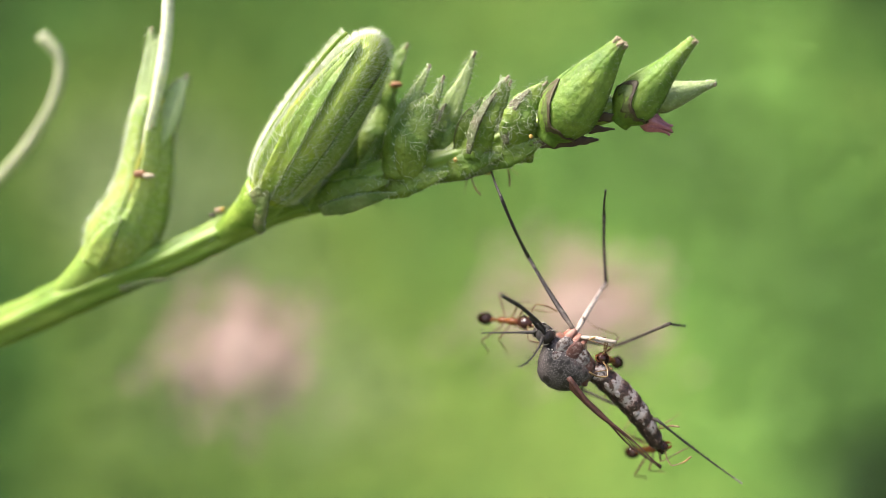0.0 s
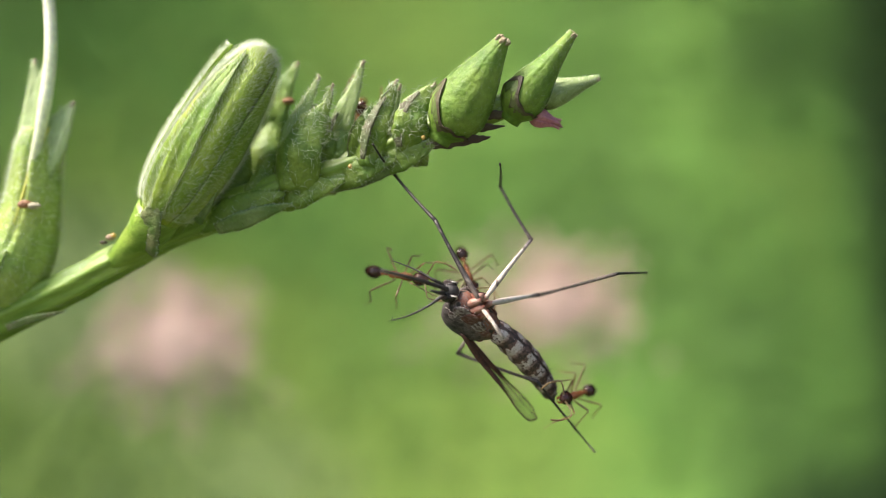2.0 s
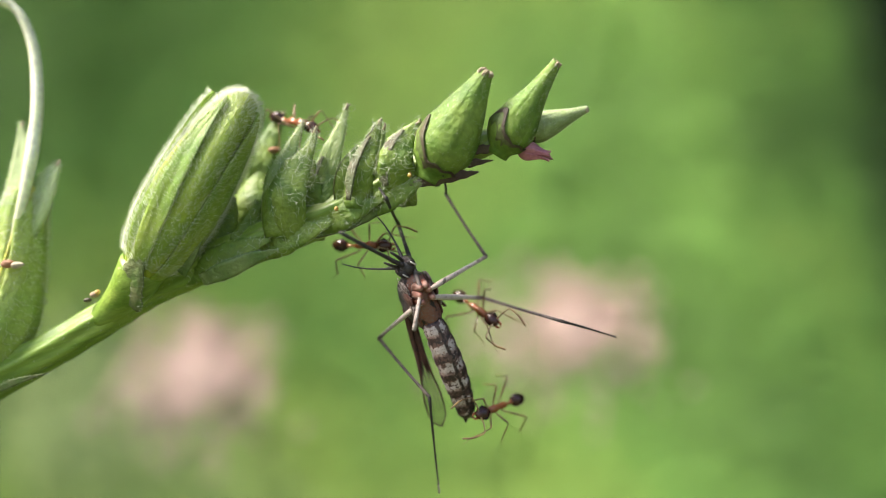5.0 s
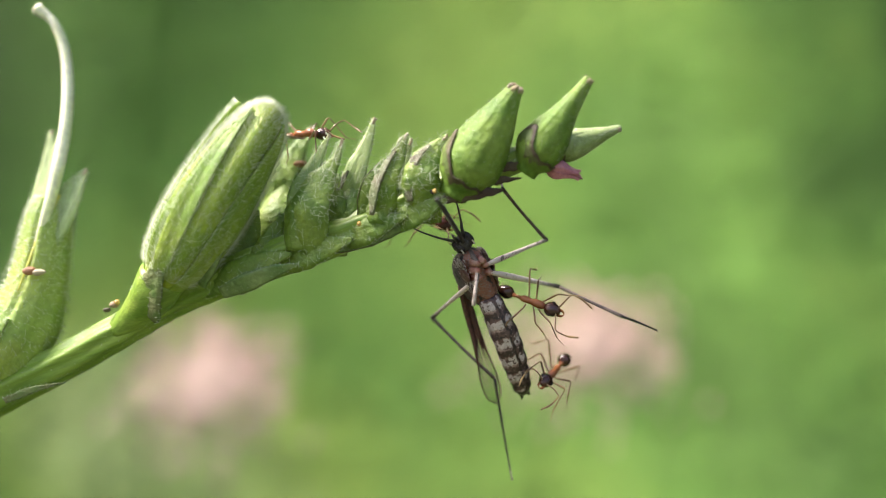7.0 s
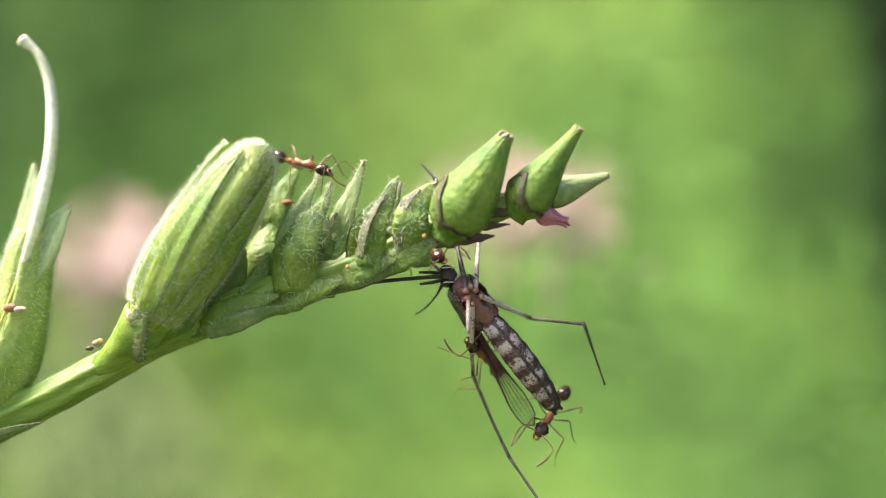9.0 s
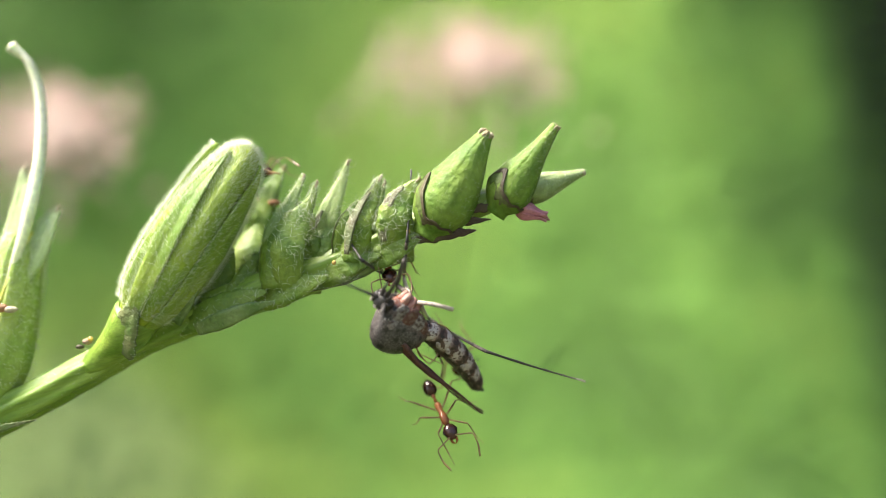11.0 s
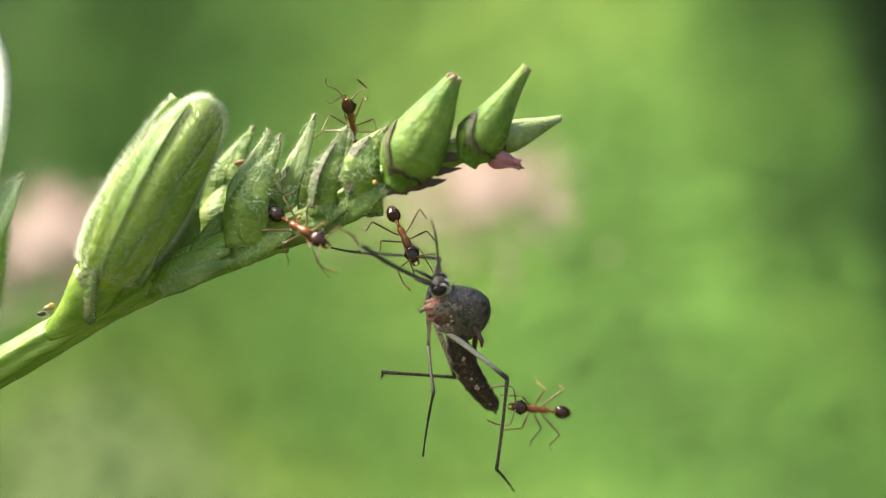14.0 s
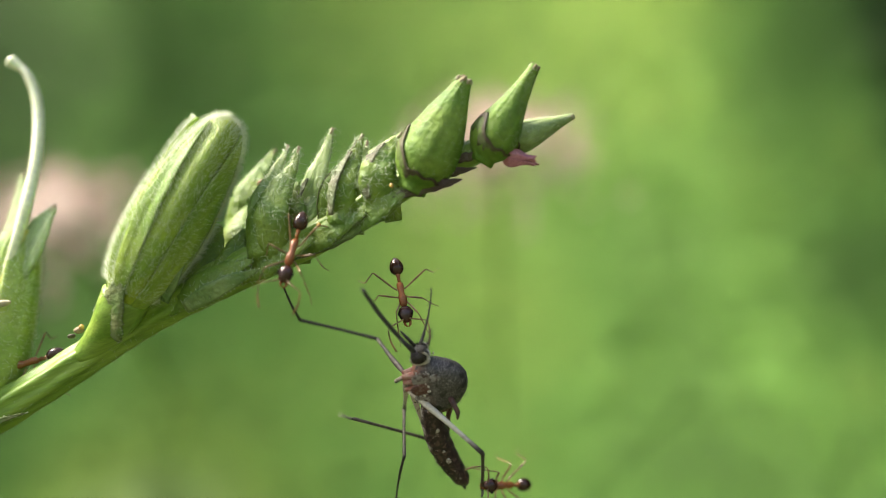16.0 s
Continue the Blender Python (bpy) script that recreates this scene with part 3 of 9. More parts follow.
        for _ in range(700):
            i = rng.randrange(3, 31)
            j = rng.choice((0, 0, 1, 9, 10, 10, rng.randrange(11)))
            p = grid[0][i][j].co.lerp(grid[0][i - 1][j].co, rng.random())
            hair_spots.append((p, ((grid[0][i][j].co - place(0.02 + top * i / 31, 0, 0)).normalized() + (grid[0][i][j].co - grid[0][i][5].co) * 0.8).normalized()))
        sepal = part("sepal", bm, BUDSEPAL, bud_body, "free narrow sepal beside the large bud" if k == 0 else "")
        tagged(part("fuzz", hairs(bmesh.new(), hair_spots, 0.2, 0.005, rng, side=ez * 0.5), HAIR, sepal), kind="stuff")


def open_calyx(spike):
    """The calyx that has lost its flower, split down its front round the bare style."""
    rng = random.Random(8)
    axis = smooth_line([(-11.55, 28.4, -0.85), (-10.68, 28.26, 0.08), (-9.95, 28.12, 1.1), (-9.52, 27.98, 2.5), (-9.3, 27.84, 3.9), (-9.1, 27.75, 4.75)], 9)
    n = len(axis)
    rad = along([0.5, 0.7, 1.02, 1.08, 1.02, 0.9, 0.8, 0.74, 0.68, 0.6, 0.5], n)
    bm = bmesh.new()
    loops, spots = [], []
    for i, p in enumerate(axis):
        d = (axis[min(i + 1, n - 1)] - axis[max(i - 1, 0)]).normalized()
        u = Vector((0, -1, 0))
        u = (u - d * u.dot(d)).normalized()
        v = u.cross(d)
        t = i / (n - 1)
        ring = []
        for j in range(72):
            a = 2 * math.pi * j / 72
            da = (a - 0.06 + math.pi) % (2 * math.pi) - math.pi
            slit = 0.16 * math.exp(-(da / (0.07 + 0.1 * max(0, t - 0.6))) ** 2) * min(1, max(0, (t - 0.33) / 0.12))
            rib = 0.03 * math.cos(5 * a + 0.8) + 0.015 * math.sin(11 * a + 4 * t)
            ring.append(bm.verts.new(p + (u * math.cos(a) + v * math.sin(a)) * rad[i] * (1 - slit + rib * min(1, 4 * t))))
        loops.append(ring)
    rings(bm, loops)
    for _ in range(4200):
        i, j = rng.randrange(5, n - 1), rng.randrange(72)
        if rng.random() < 0.35 + i / n:
            p = loops[i][j].co.lerp(loops[i + 1][j].co, rng.random())
            spots.append((p + (loops[i][(j + 1) % 72].co - loops[i][j].co) * rng.random(), (loops[i][j].co - axis[i]).normalized()))
    calyx = part("calyx", bm, CALYX, spike, "split swollen calyx round a bare style")
    tagged(part("fuzz", hairs(bmesh.new(), spots, 0.19, 0.008, rng, lean=0.7), HAIR, calyx, "fine white hairs"), kind="stuff")
    seam = smooth_line([(-9.78, 27.1, 1.75), (-9.52, 27.2, 2.7), (-9.15, 27.3, 3.89), (-8.85, 27.35, 4.75)], 5)
    part("seam", tube(bmesh.new(), seam, along([0.02, 0.05, 0.09, 0.12], len(seam)), 8), SEAM, calyx, "yellowish slit in the calyx")
    blade(calyx, "lobe", [(-9.15, 27.45, 3.3), (-8.75, 27.4, 4.2), (-8.4, 27.4, 4.95), (-8.07, 27.45, 5.46)], [0.62, 0.6, 0.44, 0.16], CALYX_LOBE, cup=0.35, seed=31, hair=420, hair_len=0.14, fringe=7, label="hairy calyx lobe with a dry tip")
    blade(calyx, "lobe", [(-9.75, 27.75, 3.3), (-9.55, 27.85, 4.64), (-9.45, 27.9, 5.76), (-9.36, 27.9, 7.03)], [0.6, 0.46, 0.34, 0.12], CALYX_LOBE, cup=0.35, seed=32, hair=360, hair_len=0.12, fringe=4, label="tall narrow calyx lobe")
    blade(calyx, "lobe", [(-9.35, 27.8, 4.0), (-9.15, 27.73, 5.54), (-9.1, 27.77, 6.48), (-8.97, 27.8, 6.86)], [0.4, 0.24, 0.16, 0.06], CALYX_LOBE, cup=0.35, seed=33, hair=160, hair_len=0.1)
    blade(calyx, "bract", [(-11.05, 27.3, -0.55), (-10.62, 27.12, 0.2), (-10.27, 27.04, 0.66), (-9.95, 27.0, 0.95)], [0.5, 0.42, 0.24, 0.02], CALYX, cup=0.4, seed=34, hair=60, hair_len=0.08)
    blade(calyx, "bract", [(-11.6, 27.9, -0.5), (-11.1, 27.75, 0.4), (-10.95, 27.7, 1.1), (-10.85, 27.7, 1.5)], [0.22, 0.2, 0.12, 0.02], CALYX_LOBE, cup=0.4, seed=35, hair=120, hair_len=0.13)
    style = smooth_line([(-9.57, 27.35, 2.56), (-8.95, 27.2, 4.8), (-8.62, 27.2, 7.05), (-8.68, 27.2, 9.07), (-9.0, 27.0, 10.26), (-9.52, 26.85, 10.8)], 8)
    part("style", tube(bmesh.new(), style, along([0.03, 0.14, 0.2, 0.19, 0.18, 0.165, 0.15, 0.13, 0.2], len(style)), 12), STYLE, spike, "pale curved style")


def build_spike():
    spike = thing("flower_spike", "green hairy flower spike with closed buds and a bare style", "plant", place=(0, 0, EYE))
    line = [(-60, 44, -345), (-42, 36, -120), (-29, 32, -12), (-21.6, 30.4, -5.0), (-14.92, 29.28, -2.65), (-11.81, 28.66, -1.34), (-8.83, 28.07, -0.26), (-6.72, 27.7, 0.66), (-5.41, 27.5, 1.3), (-3.76, 26.95, 1.72), (-1.8, 26.5, 2.18), (0.27, 26.1, 2.68), (2.78, 25.5, 3.58), (4.87, 25.0, 4.05), (6.0, 24.9, 4.35)]
    rad = [1.6, 1.3, 0.8, 0.69, 0.62, 0.66, 0.53, 0.5, 0.53, 0.53, 0.54, 0.5, 0.42, 0.36, 0.2]
    pts = smooth_line(line, 8)
    bm = bmesh.new()
    loops, u = [], None
    rr = along(rad, len(pts))
    for i, p in enumerate(pts):
        d = (pts[min(i + 1, len(pts) - 1)] - pts[max(i - 1, 0)]).normalized()
        u = d.orthogonal().normalized() if u is None else (u - d * u.dot(d)).normalized()
        v = d.cross(u)
        loops.append([bm.verts.new(p + (u * math.cos(a) + v * math.sin(a)) * rr[i] * (1 + 0.13 * abs(math.cos(3.5 * a + 0.02 * i)) ** 2 - 0.06 + 0.02 * math.sin(1.7 * i + 2 * a))) for a in [2 * math.pi * j / 84 for j in range(84)]])
    rng = random.Random(17)
    spots = []
    for _ in range(1500):
        i, j = rng.randrange(24, len(loops) - 6), rng.randrange(84)
        spots.append((loops[i][j].co.lerp(loops[i + 1][j].co, rng.random()), (loops[i][j].co - pts[i]).normalized()))
    rings(bm, loops)
    stem = part("stem", bm, STEM, spike, "ribbed green stem")
    tagged(part("fuzz", hairs(bmesh.new(), spots, 0.1, 0.006, rng), HAIR, stem, "fine white hairs"), kind="stuff")
    large_bud(spike)
    open_calyx(spike)
    for line, radii, mat, label in (([(-7.0, 27.6, 0.5), (-6.3, 27.2, 0.95), (-5.75, 26.75, 1.3), (-5.35, 26.45, 1.75)], [0.35, 0.45, 0.56, 0.66, 0.7], STEM, "short stalk of the large bud"), ([(-12.9, 28.8, -1.65), (-12.1, 28.5, -1.15), (-11.5, 28.35, -0.7), (-10.9, 28.2, 0.0)], [0.35, 0.45, 0.55, 0.62, 0.7], CALYX, "short pale stalk of the calyx")):
        pts = smooth_line(line, 5)
        part("pedicel", tube(bmesh.new(), pts, along(radii, len(pts)), 20), mat, spike, label)
    # sheaths and flaps along the stem
    blade(spike, "bract", [(-5.95, 26.7, 0.82), (-5.78, 26.3, 1.05), (-5.5, 25.85, 1.4), (-5.2, 25.5, 1.85), (-5.03, 25.38, 2.15)], [0.9, 0.75, 0.52, 0.24, 0.01], BRACT, facing=(-0.2, -1, 0), cup=0.3, seed=41, hair=120, hair_len=0.09, label="pointed bract at the foot of the large bud", fringe=3)
    blade(spike, "sheath", [(-3.7, 26.45, 1.15), (-2.9, 26.0, 1.3), (-2.1, 25.75, 1.5), (-1.38, 25.6, 1.64)], [0.3, 0.36, 0.27, 0.04], SHEATH, facing=(0.15, -1, -0.5), cup=0.4, seed=42, hair=90, hair_len=0.07, label="bract flap along the stem, its pale sheen mottled into the colour")
    # dark bracts added over the stem where the buds' shade should fall
    for k, (spine, widths) in enumerate((([(-4.3, 26.8, 1.4), (-3.3, 26.25, 1.6), (-2.4, 25.95, 1.85), (-1.6, 25.75, 2.0)], [0.5, 0.58, 0.46, 0.08]), ([(-2.1, 26.3, 1.85), (-1.25, 25.85, 1.95), (-0.5, 25.6, 2.1), (0.15, 25.4, 2.2)], [0.5, 0.56, 0.4, 0.08]), ([(-0.3, 26.0, 2.3), (0.45, 25.6, 2.42), (1.1, 25.35, 2.6), (1.7, 25.15, 2.7)], [0.45, 0.5, 0.36, 0.08]), ([(1.2, 25.7, 2.55), (1.85, 25.2, 2.7), (2.45, 24.98, 2.92), (3.0, 24.85, 3.2)], [0.4, 0.44, 0.32, 0.08]))):
        blade(spike, "sheath", spine, widths, SEPAL, facing=(0.15, -1, 0), cup=0.5, seed=80 + k, curl=70, hair=60, hair_len=0.07, label="dark green bract wrapped round the stem, standing in for its shade")
    blade(spike, "sheath", [(-4.3, 26.3, 1.4), (-3.86, 25.95, 1.95), (-3.45, 25.8, 2.35)], [0.32, 0.26, 0.05], SHEATH, cup=0.3, seed=43)
    body_of(spike, [(-4.6, 27.4, 1.5), (-3.6, 27.5, 2.4), (-2.95, 27.6, 3.1), (-2.5, 27.7, 3.6)], [0.4, 0.8, 0.75, 0.5, 0.15], SEPAL, "dark green bract behind the buds")
    blade(spike, "sheath", [(-4.1, 27.0, 1.4), (-3.4, 26.7, 2.2), (-2.95, 26.6, 3.0), (-2.65, 26.55, 3.6)], [0.6, 0.8, 0.55, 0.08], SEPAL, facing=(0.25, -1, -0.35), cup=0.4, seed=47, hair=90, hair_len=0.08, label="broad dark green bract beside the large bud")
    blade(spike, "sheath", [(-2.7, 26.5, 1.7), (-2.35, 26.35, 2.3), (-2.15, 26.3, 2.8), (-1.95, 26.35, 3.3)], [0.6, 0.52, 0.36, 0.08], SEPAL, facing=(0.2, -1, -0.4), cup=0.5, seed=44, curl=60)
    blade(spike, "sheath", [(-0.6, 26.0, 2.05), (0.6, 25.7, 2.3), (1.6, 25.4, 2.6), (2.5, 25.0, 2.95)], [0.2, 0.32, 0.3, 0.06], SHEATH, facing=(0.1, -1, -0.2), cup=0.5, seed=45, hair=120, hair_len=0.06, margin=(MARGIN, slice(1, 2)))
    blade(spike, "bract", [(-10.3, 27.75, -1.3), (-9.46, 27.55, -1.08), (-8.49, 27.5, -0.93)], [0.16, 0.13, 0.02], BRACT, facing=(0, -1, -0.3), cup=0.4, seed=46, hair=50, hair_len=0.07)
    # buds up the spike: bodies inside pairs of pointed sepals
    back = body_of(spike, [(-2.4, 27.6, 2.6), (-2.1, 27.6, 3.9), (-1.75, 27.5, 5.0)], [0.6, 0.8, 0.5, 0.2], SEPAL, "green bud behind the others")
    blade(back, "sepal", [(-2.05, 27.3, 3.0), (-2.01, 27.2, 4.6), (-1.6, 27.25, 5.55), (-1.13, 27.4, 6.41)], [0.75, 0.7, 0.42, 0.1], SEPAL, cup=0.45, seed=51, hair=160, fringe=4)
    blade(back, "sepal", [(-2.6, 27.3, 3.0), (-2.33, 27.4, 4.62), (-1.91, 27.45, 5.44), (-1.53, 27.4, 5.92)], [0.5, 0.42, 0.25, 0.05], SEPAL, cup=0.45, seed=52, hair=140, fringe=4)
    one = body_of(spike, [(-1.3, 26.2, 2.1), (-1.15, 26.05, 3.2), (-0.75, 25.9, 4.1), (-0.45, 25.8, 4.6)], [0.55, 0.66, 0.45, 0.12], SEPAL, "green bud wrapped in curly-haired sepals")
    blade(one, "sepal", [(-1.42, 25.75, 2.4), (-1.31, 25.65, 3.55), (-0.83, 25.63, 4.58), (-0.4, 25.6, 5.37)], [0.46, 0.46, 0.27, 0.07], LOBE, cup=0.4, seed=53, curl=170, hair=120, fringe=5)
    blade(one, "sepal", [(-0.9, 25.35, 1.98), (-0.93, 25.2, 2.95), (-0.58, 25.15, 3.84), (-0.18, 25.08, 4.45), (0.0, 25.0, 4.9)], [0.5, 0.62, 0.46, 0.18, 0.05], SEPAL, cup=0.5, seed=54, curl=260, hair=90, fringe=5)
    blade(one, "sepal", [(-0.35, 25.9, 2.2), (-0.3, 25.8, 3.2), (-0.2, 25.6, 4.2)], [0.4, 0.38, 0.1], SEPAL, cup=0.5, seed=55, curl=80)
    two = body_of(spike, [(0.0, 26.3, 2.7), (0.2, 26.2, 3.8), (0.55, 26.0, 4.8)], [0.5, 0.5, 0.28, 0.1], SEPAL, "slender green bud")
    blade(two, "sepal", [(-0.03, 25.95, 2.8), (0.17, 25.82, 4.0), (0.61, 25.7, 4.97), (0.92, 25.6, 5.76)], [0.45, 0.44, 0.27, 0.09], LOBE, cup=0.45, seed=56, curl=190, hair=120, fringe=6)
    blade(two, "sepal", [(-0.3, 25.75, 3.0), (-0.27, 25.7, 3.65), (0.1, 25.65, 4.3)], [0.22, 0.2, 0.04], FLANK, cup=0.4, seed=57, curl=40)
    three = body_of(spike, [(0.95, 25.8, 2.6), (1.15, 25.7, 3.4), (1.5, 25.4, 4.2)], [0.5, 0.55, 0.4, 0.12], SEPAL, "green bud with purple-edged sepals")
    blade(three, "sepal", [(0.44, 25.45, 2.6), (0.67, 25.3, 3.6), (1.15, 25.15, 4.4)], [0.34, 0.3, 0.05], SEPAL, cup=0.4, seed=58, curl=110, margin=(MARGIN, slice(0, 1)))
    blade(three, "sepal", [(1.3, 25.5, 2.7), (1.51, 25.3, 3.75), (1.78, 25.15, 4.48), (1.95, 25.0, 4.8)], [0.38, 0.36, 0.2, 0.05], LOBE, cup=0.4, seed=59, curl=120, hair=60, fringe=4)
    blade(three, "sepal", [(0.98, 25.15, 2.5), (1.16, 24.95, 3.5), (1.55, 24.83, 4.28), (1.82, 24.7, 4.84)], [0.44, 0.46, 0.3, 0.1], SEPAL, cup=0.45, seed=60, curl=240, hair=90, fringe=6, margin=(MARGIN, slice(0, 1)))
    four = body_of(spike, [(2.2, 25.5, 2.9), (2.25, 25.4, 3.5), (2.5, 25.2, 4.1)], [0.45, 0.48, 0.36, 0.12], SEPAL, "small green bud with dark borders")
    blade(four, "sepal", [(2.41, 25.05, 2.75), (2.39, 24.95, 3.4), (2.62, 24.85, 4.15)], [0.4, 0.42, 0.1], SEPAL, cup=0.45, seed=61, curl=190)
    blade(four, "sepal", [(2.15, 24.95, 2.75), (2.1, 24.75, 3.45), (2.35, 24.65, 4.1), (2.9, 24.62, 4.7)], [0.5, 0.62, 0.55, 0.14], SEPAL, cup=0.5, seed=62, curl=260, fringe=5)
    blade(four, "sepal_flank", [(1.8, 24.9, 3.0), (1.78, 24.72, 3.55), (2.02, 24.6, 4.1), (2.45, 24.56, 4.5)], [0.14, 0.2, 0.2, 0.06], FLANK, facing=(-0.4, -1, 0.1), cup=0.3, seed=63, curl=50, label="purple-brown flank of the sepal")
    blade(three, "sepal_flank", [(0.72, 25.1, 2.75), (0.86, 24.88, 3.45), (1.15, 24.78, 4.0), (1.5, 24.72, 4.45)], [0.12, 0.19, 0.15, 0.04], FLANK, facing=(-0.5, -1, 0.1), cup=0.3, seed=64, curl=60, label="purple-brown flank of the sepal")
    # the bare buds at the tip, each in a bract with a purple border
    for base, tip, radius, kind, skin, seed, dry, peak, rise, low in (((3.1, 25.05, 3.3), (4.88, 23.8, 5.68), 0.86, "stump", TIPBUD, 26, 0.15, -1.15, 0.34, 0.1), ((5.1, 24.8, 3.75), (6.84, 23.6, 5.72), 0.66, "flask_long", TIPBUD, 27, 0.09, -0.75, 0.25, 0.13), ((5.8, 25.0, 4.2), (7.85, 24.95, 4.78), 0.44, "cone", PALEBUD, 28, 0.06, -0.9, 0.12, 0.12)):
        bud(spike, "bud", base, tip, radius, kind, skin, seed, 2, angles=[0.25, 3.4], hair=1500, hair_len=0.075, hair_rad=0.0034, lip=-0.04, ridge=0.015, dry_tip=dry * 1.5, wide=1.05, folds=0.085, fill=0.97)
        cup(spike, base, tip, radius, kind, peak, rise, low)
    bud(spike, "flower_bud", (5.65, 24.9, 3.75), (6.52, 24.7, 3.36), 0.25, "pointed", PINK, 29, 4, flare=0.4, label="small pink flower bud")
    for seed, (spine, widths) in enumerate((([(2.49, 24.95, 2.98), (3.2, 24.85, 3.05), (4.03, 24.75, 3.08), (4.43, 24.7, 3.1)], [0.12, 0.24, 0.16, 0.03]), ([(3.7, 24.9, 3.5), (4.3, 24.8, 3.42), (4.88, 24.7, 3.4)], [0.22, 0.16, 0.02]), ([(4.3, 24.7, 3.75), (4.8, 24.6, 3.72), (5.3, 24.5, 3.75)], [0.2, 0.15, 0.03]))):
        blade(spike, "bract", spine, widths, PURPLE, facing=(0, -1, -0.4), cup=0.4, seed=70 + seed, wave=0.15)
    # small debris
    part("dry_speck", egg(bmesh.new(), (-7.0, 27.2, 1.2), (0.15, 0.11, 0.1)), SPECK, spike, "tan dry speck")
    part("dry_speck", egg(bmesh.new(), (-7.22, 27.22, 1.06), (0.12, 0.09, 0.07)), PURPLE, spike, "dark brown dry speck")
    part("amber_bead", egg(bmesh.new(), (-6.88, 27.08, 1.24), (0.08, 0.08, 0.08)), AMBER, spike, "tiny amber bead of sap")
    for spot in ((0.36, 25.33, 2.6), (2.5, 24.72, 3.2)):
        part("amber_bead", egg(bmesh.new(), spot, (0.06, 0.07, 0.07)), AMBER, spike, "tiny amber bead of sap")
    part("dry_anther", egg(bmesh.new(), (-9.42, 27.0, 2.33), (0.2, 0.11, 0.13)), ORANGE, spike, "shrivelled brown anther")
    part("dry_anther", egg(bmesh.new(), (-9.12, 26.98, 2.26), (0.2, 0.1, 0.1), 14, 9, 0.3), DRY, spike, "shrivelled pale anther")
    part("dry_petal", egg(bmesh.new(), (-1.45, 27.0, 5.1), (0.2, 0.14, 0.1)), ORANGE, spike, "withered orange petal scrap")
    # the second style, of a flower further back
    line = smooth_line([(-20.0, 33, 0.0), (-16.81, 33, 2.7), (-14.99, 33, 5.17), (-14.5, 33, 7.1), (-15.2, 33, 8.06)], 8)
    part("style", tube(bmesh.new(), line, along([0.2, 0.2, 0.19, 0.17, 0.26], len(line)), 12), FAR_STYLE, spike, "pale style of a neighbouring flower")
    return spike


flower_spike = build_spike()


# ---- the mosquito ----
def build_mosquito():
    mq = thing("mosquito", "dead striped mosquito hanging by a leg, black and white", "mosquito")
    bm = loft(bmesh.new(), [(-0.98, 0, -0.16, 0.1, 0.1), (-0.9, 0, -0.12, 0.3, 0.34), (-0.68, 0, 0.07, 0.45, 0.6), (-0.45, 0, 0.13, 0.49, 0.71), (-0.2, 0, 0.175, 0.5, 0.76), (0.1, 0, 0.185, 0.49, 0.77), (0.34, 0, 0.15, 0.45, 0.7), (0.52, 0, 0.08, 0.38, 0.57), (0.64, 0, -0.02, 0.32, 0.44), (0.76, 0, -0.08, 0.16, 0.2)], 22)
    part("thorax", bm, THORAX, mq, "humped dark thorax with reddish sides")
    for s in (-1, 1):
        for x, zz, rx, rz, mat in ((0.42, -0.22, 0.2, 0.24, SILVER), (0.12, -0.3, 0.18, 0.26, PLEURA), (-0.2, -0.28, 0.2, 0.24, SILVER), (-0.5, -0.2, 0.18, 0.2, PLEURA), (0.3, 0.14, 0.22, 0.14, SILVER), (-0.1, 0.1, 0.24, 0.13, PLEURA), (-0.68, 0.12, 0.14, 0.14, PLEURA)):
            part("side_plate", egg(bmesh.new(), (x, 0.43 * s * (1 - 0.25 * abs(x)), zz), (rx * 1.2, 0.05, rz * 1.2), 16, 11), mat, mq)
    for x, zz, w in ((-0.72, 0.42, 0.26), (-0.9, 0.16, 0.18)):
        part("scutellum", egg(bmesh.new(), (x, 0, zz), (0.14, w, 0.12), 12, 7), PLEURA, mq)
    rng = random.Random(4)
    bm = bmesh.new()
    spots = []
    for _ in range(160):
        a, x = rng.uniform(0.2, 2.9), rng.uniform(-0.8, 0.6)
        w = math.sqrt(max(0.0, 1 - ((x + 0.12) / 0.9) ** 2))
        spots.append((Vector((x, 0.48 * w * math.cos(a), 0.16 + 0.74 * w * math.sin(a))), Vector((0.2, math.cos(a), math.sin(a)))))
    tagged(part("bristles", hairs(bm, spots[:110], 0.1, 0.006, rng), BLACK, mq, "short dark bristles"), kind="stuff")
    for k in range(48):
        x, y, zz = rng.uniform(-0.1, 0.72), rng.choice((-1, 1)), rng.uniform(-0.55, 0.25)
        w = 0.475 * math.sqrt(max(0.1, 1 - (zz / 0.75) ** 2)) * (1 - 0.35 * max(0, x))
        part("white_scale_patch", egg(bmesh.new(), (x, y * w, zz), (rng.uniform(0.02, 0.07), 0.016, rng.uniform(0.015, 0.04)), 8, 5), WHITE, mq)
    part("neck_scales", egg(bmesh.new(), (0.78, 0, -0.08), (0.12, 0.18, 0.18)), WHITE, mq)
    head = part("head", egg(bmesh.new(), (0.12, 0, 0), (0.26, 0.27, 0.27)), BLACK, mq, "round black head with pale scales")
    for s in (-1, 1):
        part("eye", egg(bmesh.new(), (0.16, 0.17 * s, 0), (0.2, 0.16, 0.25), 16, 10), EYE_M, head, "black compound eye")
        rim = [(0.14 + 0.2 * math.cos(a), 0.21 * s, 0.25 * math.sin(a)) for a in [0.8 + 4.6 * i / 16 for i in range(17)]]
        part("eye_rim", tube(bmesh.new(), rim, 0.024, 6), WHITE, head, "pale scales behind the eye")
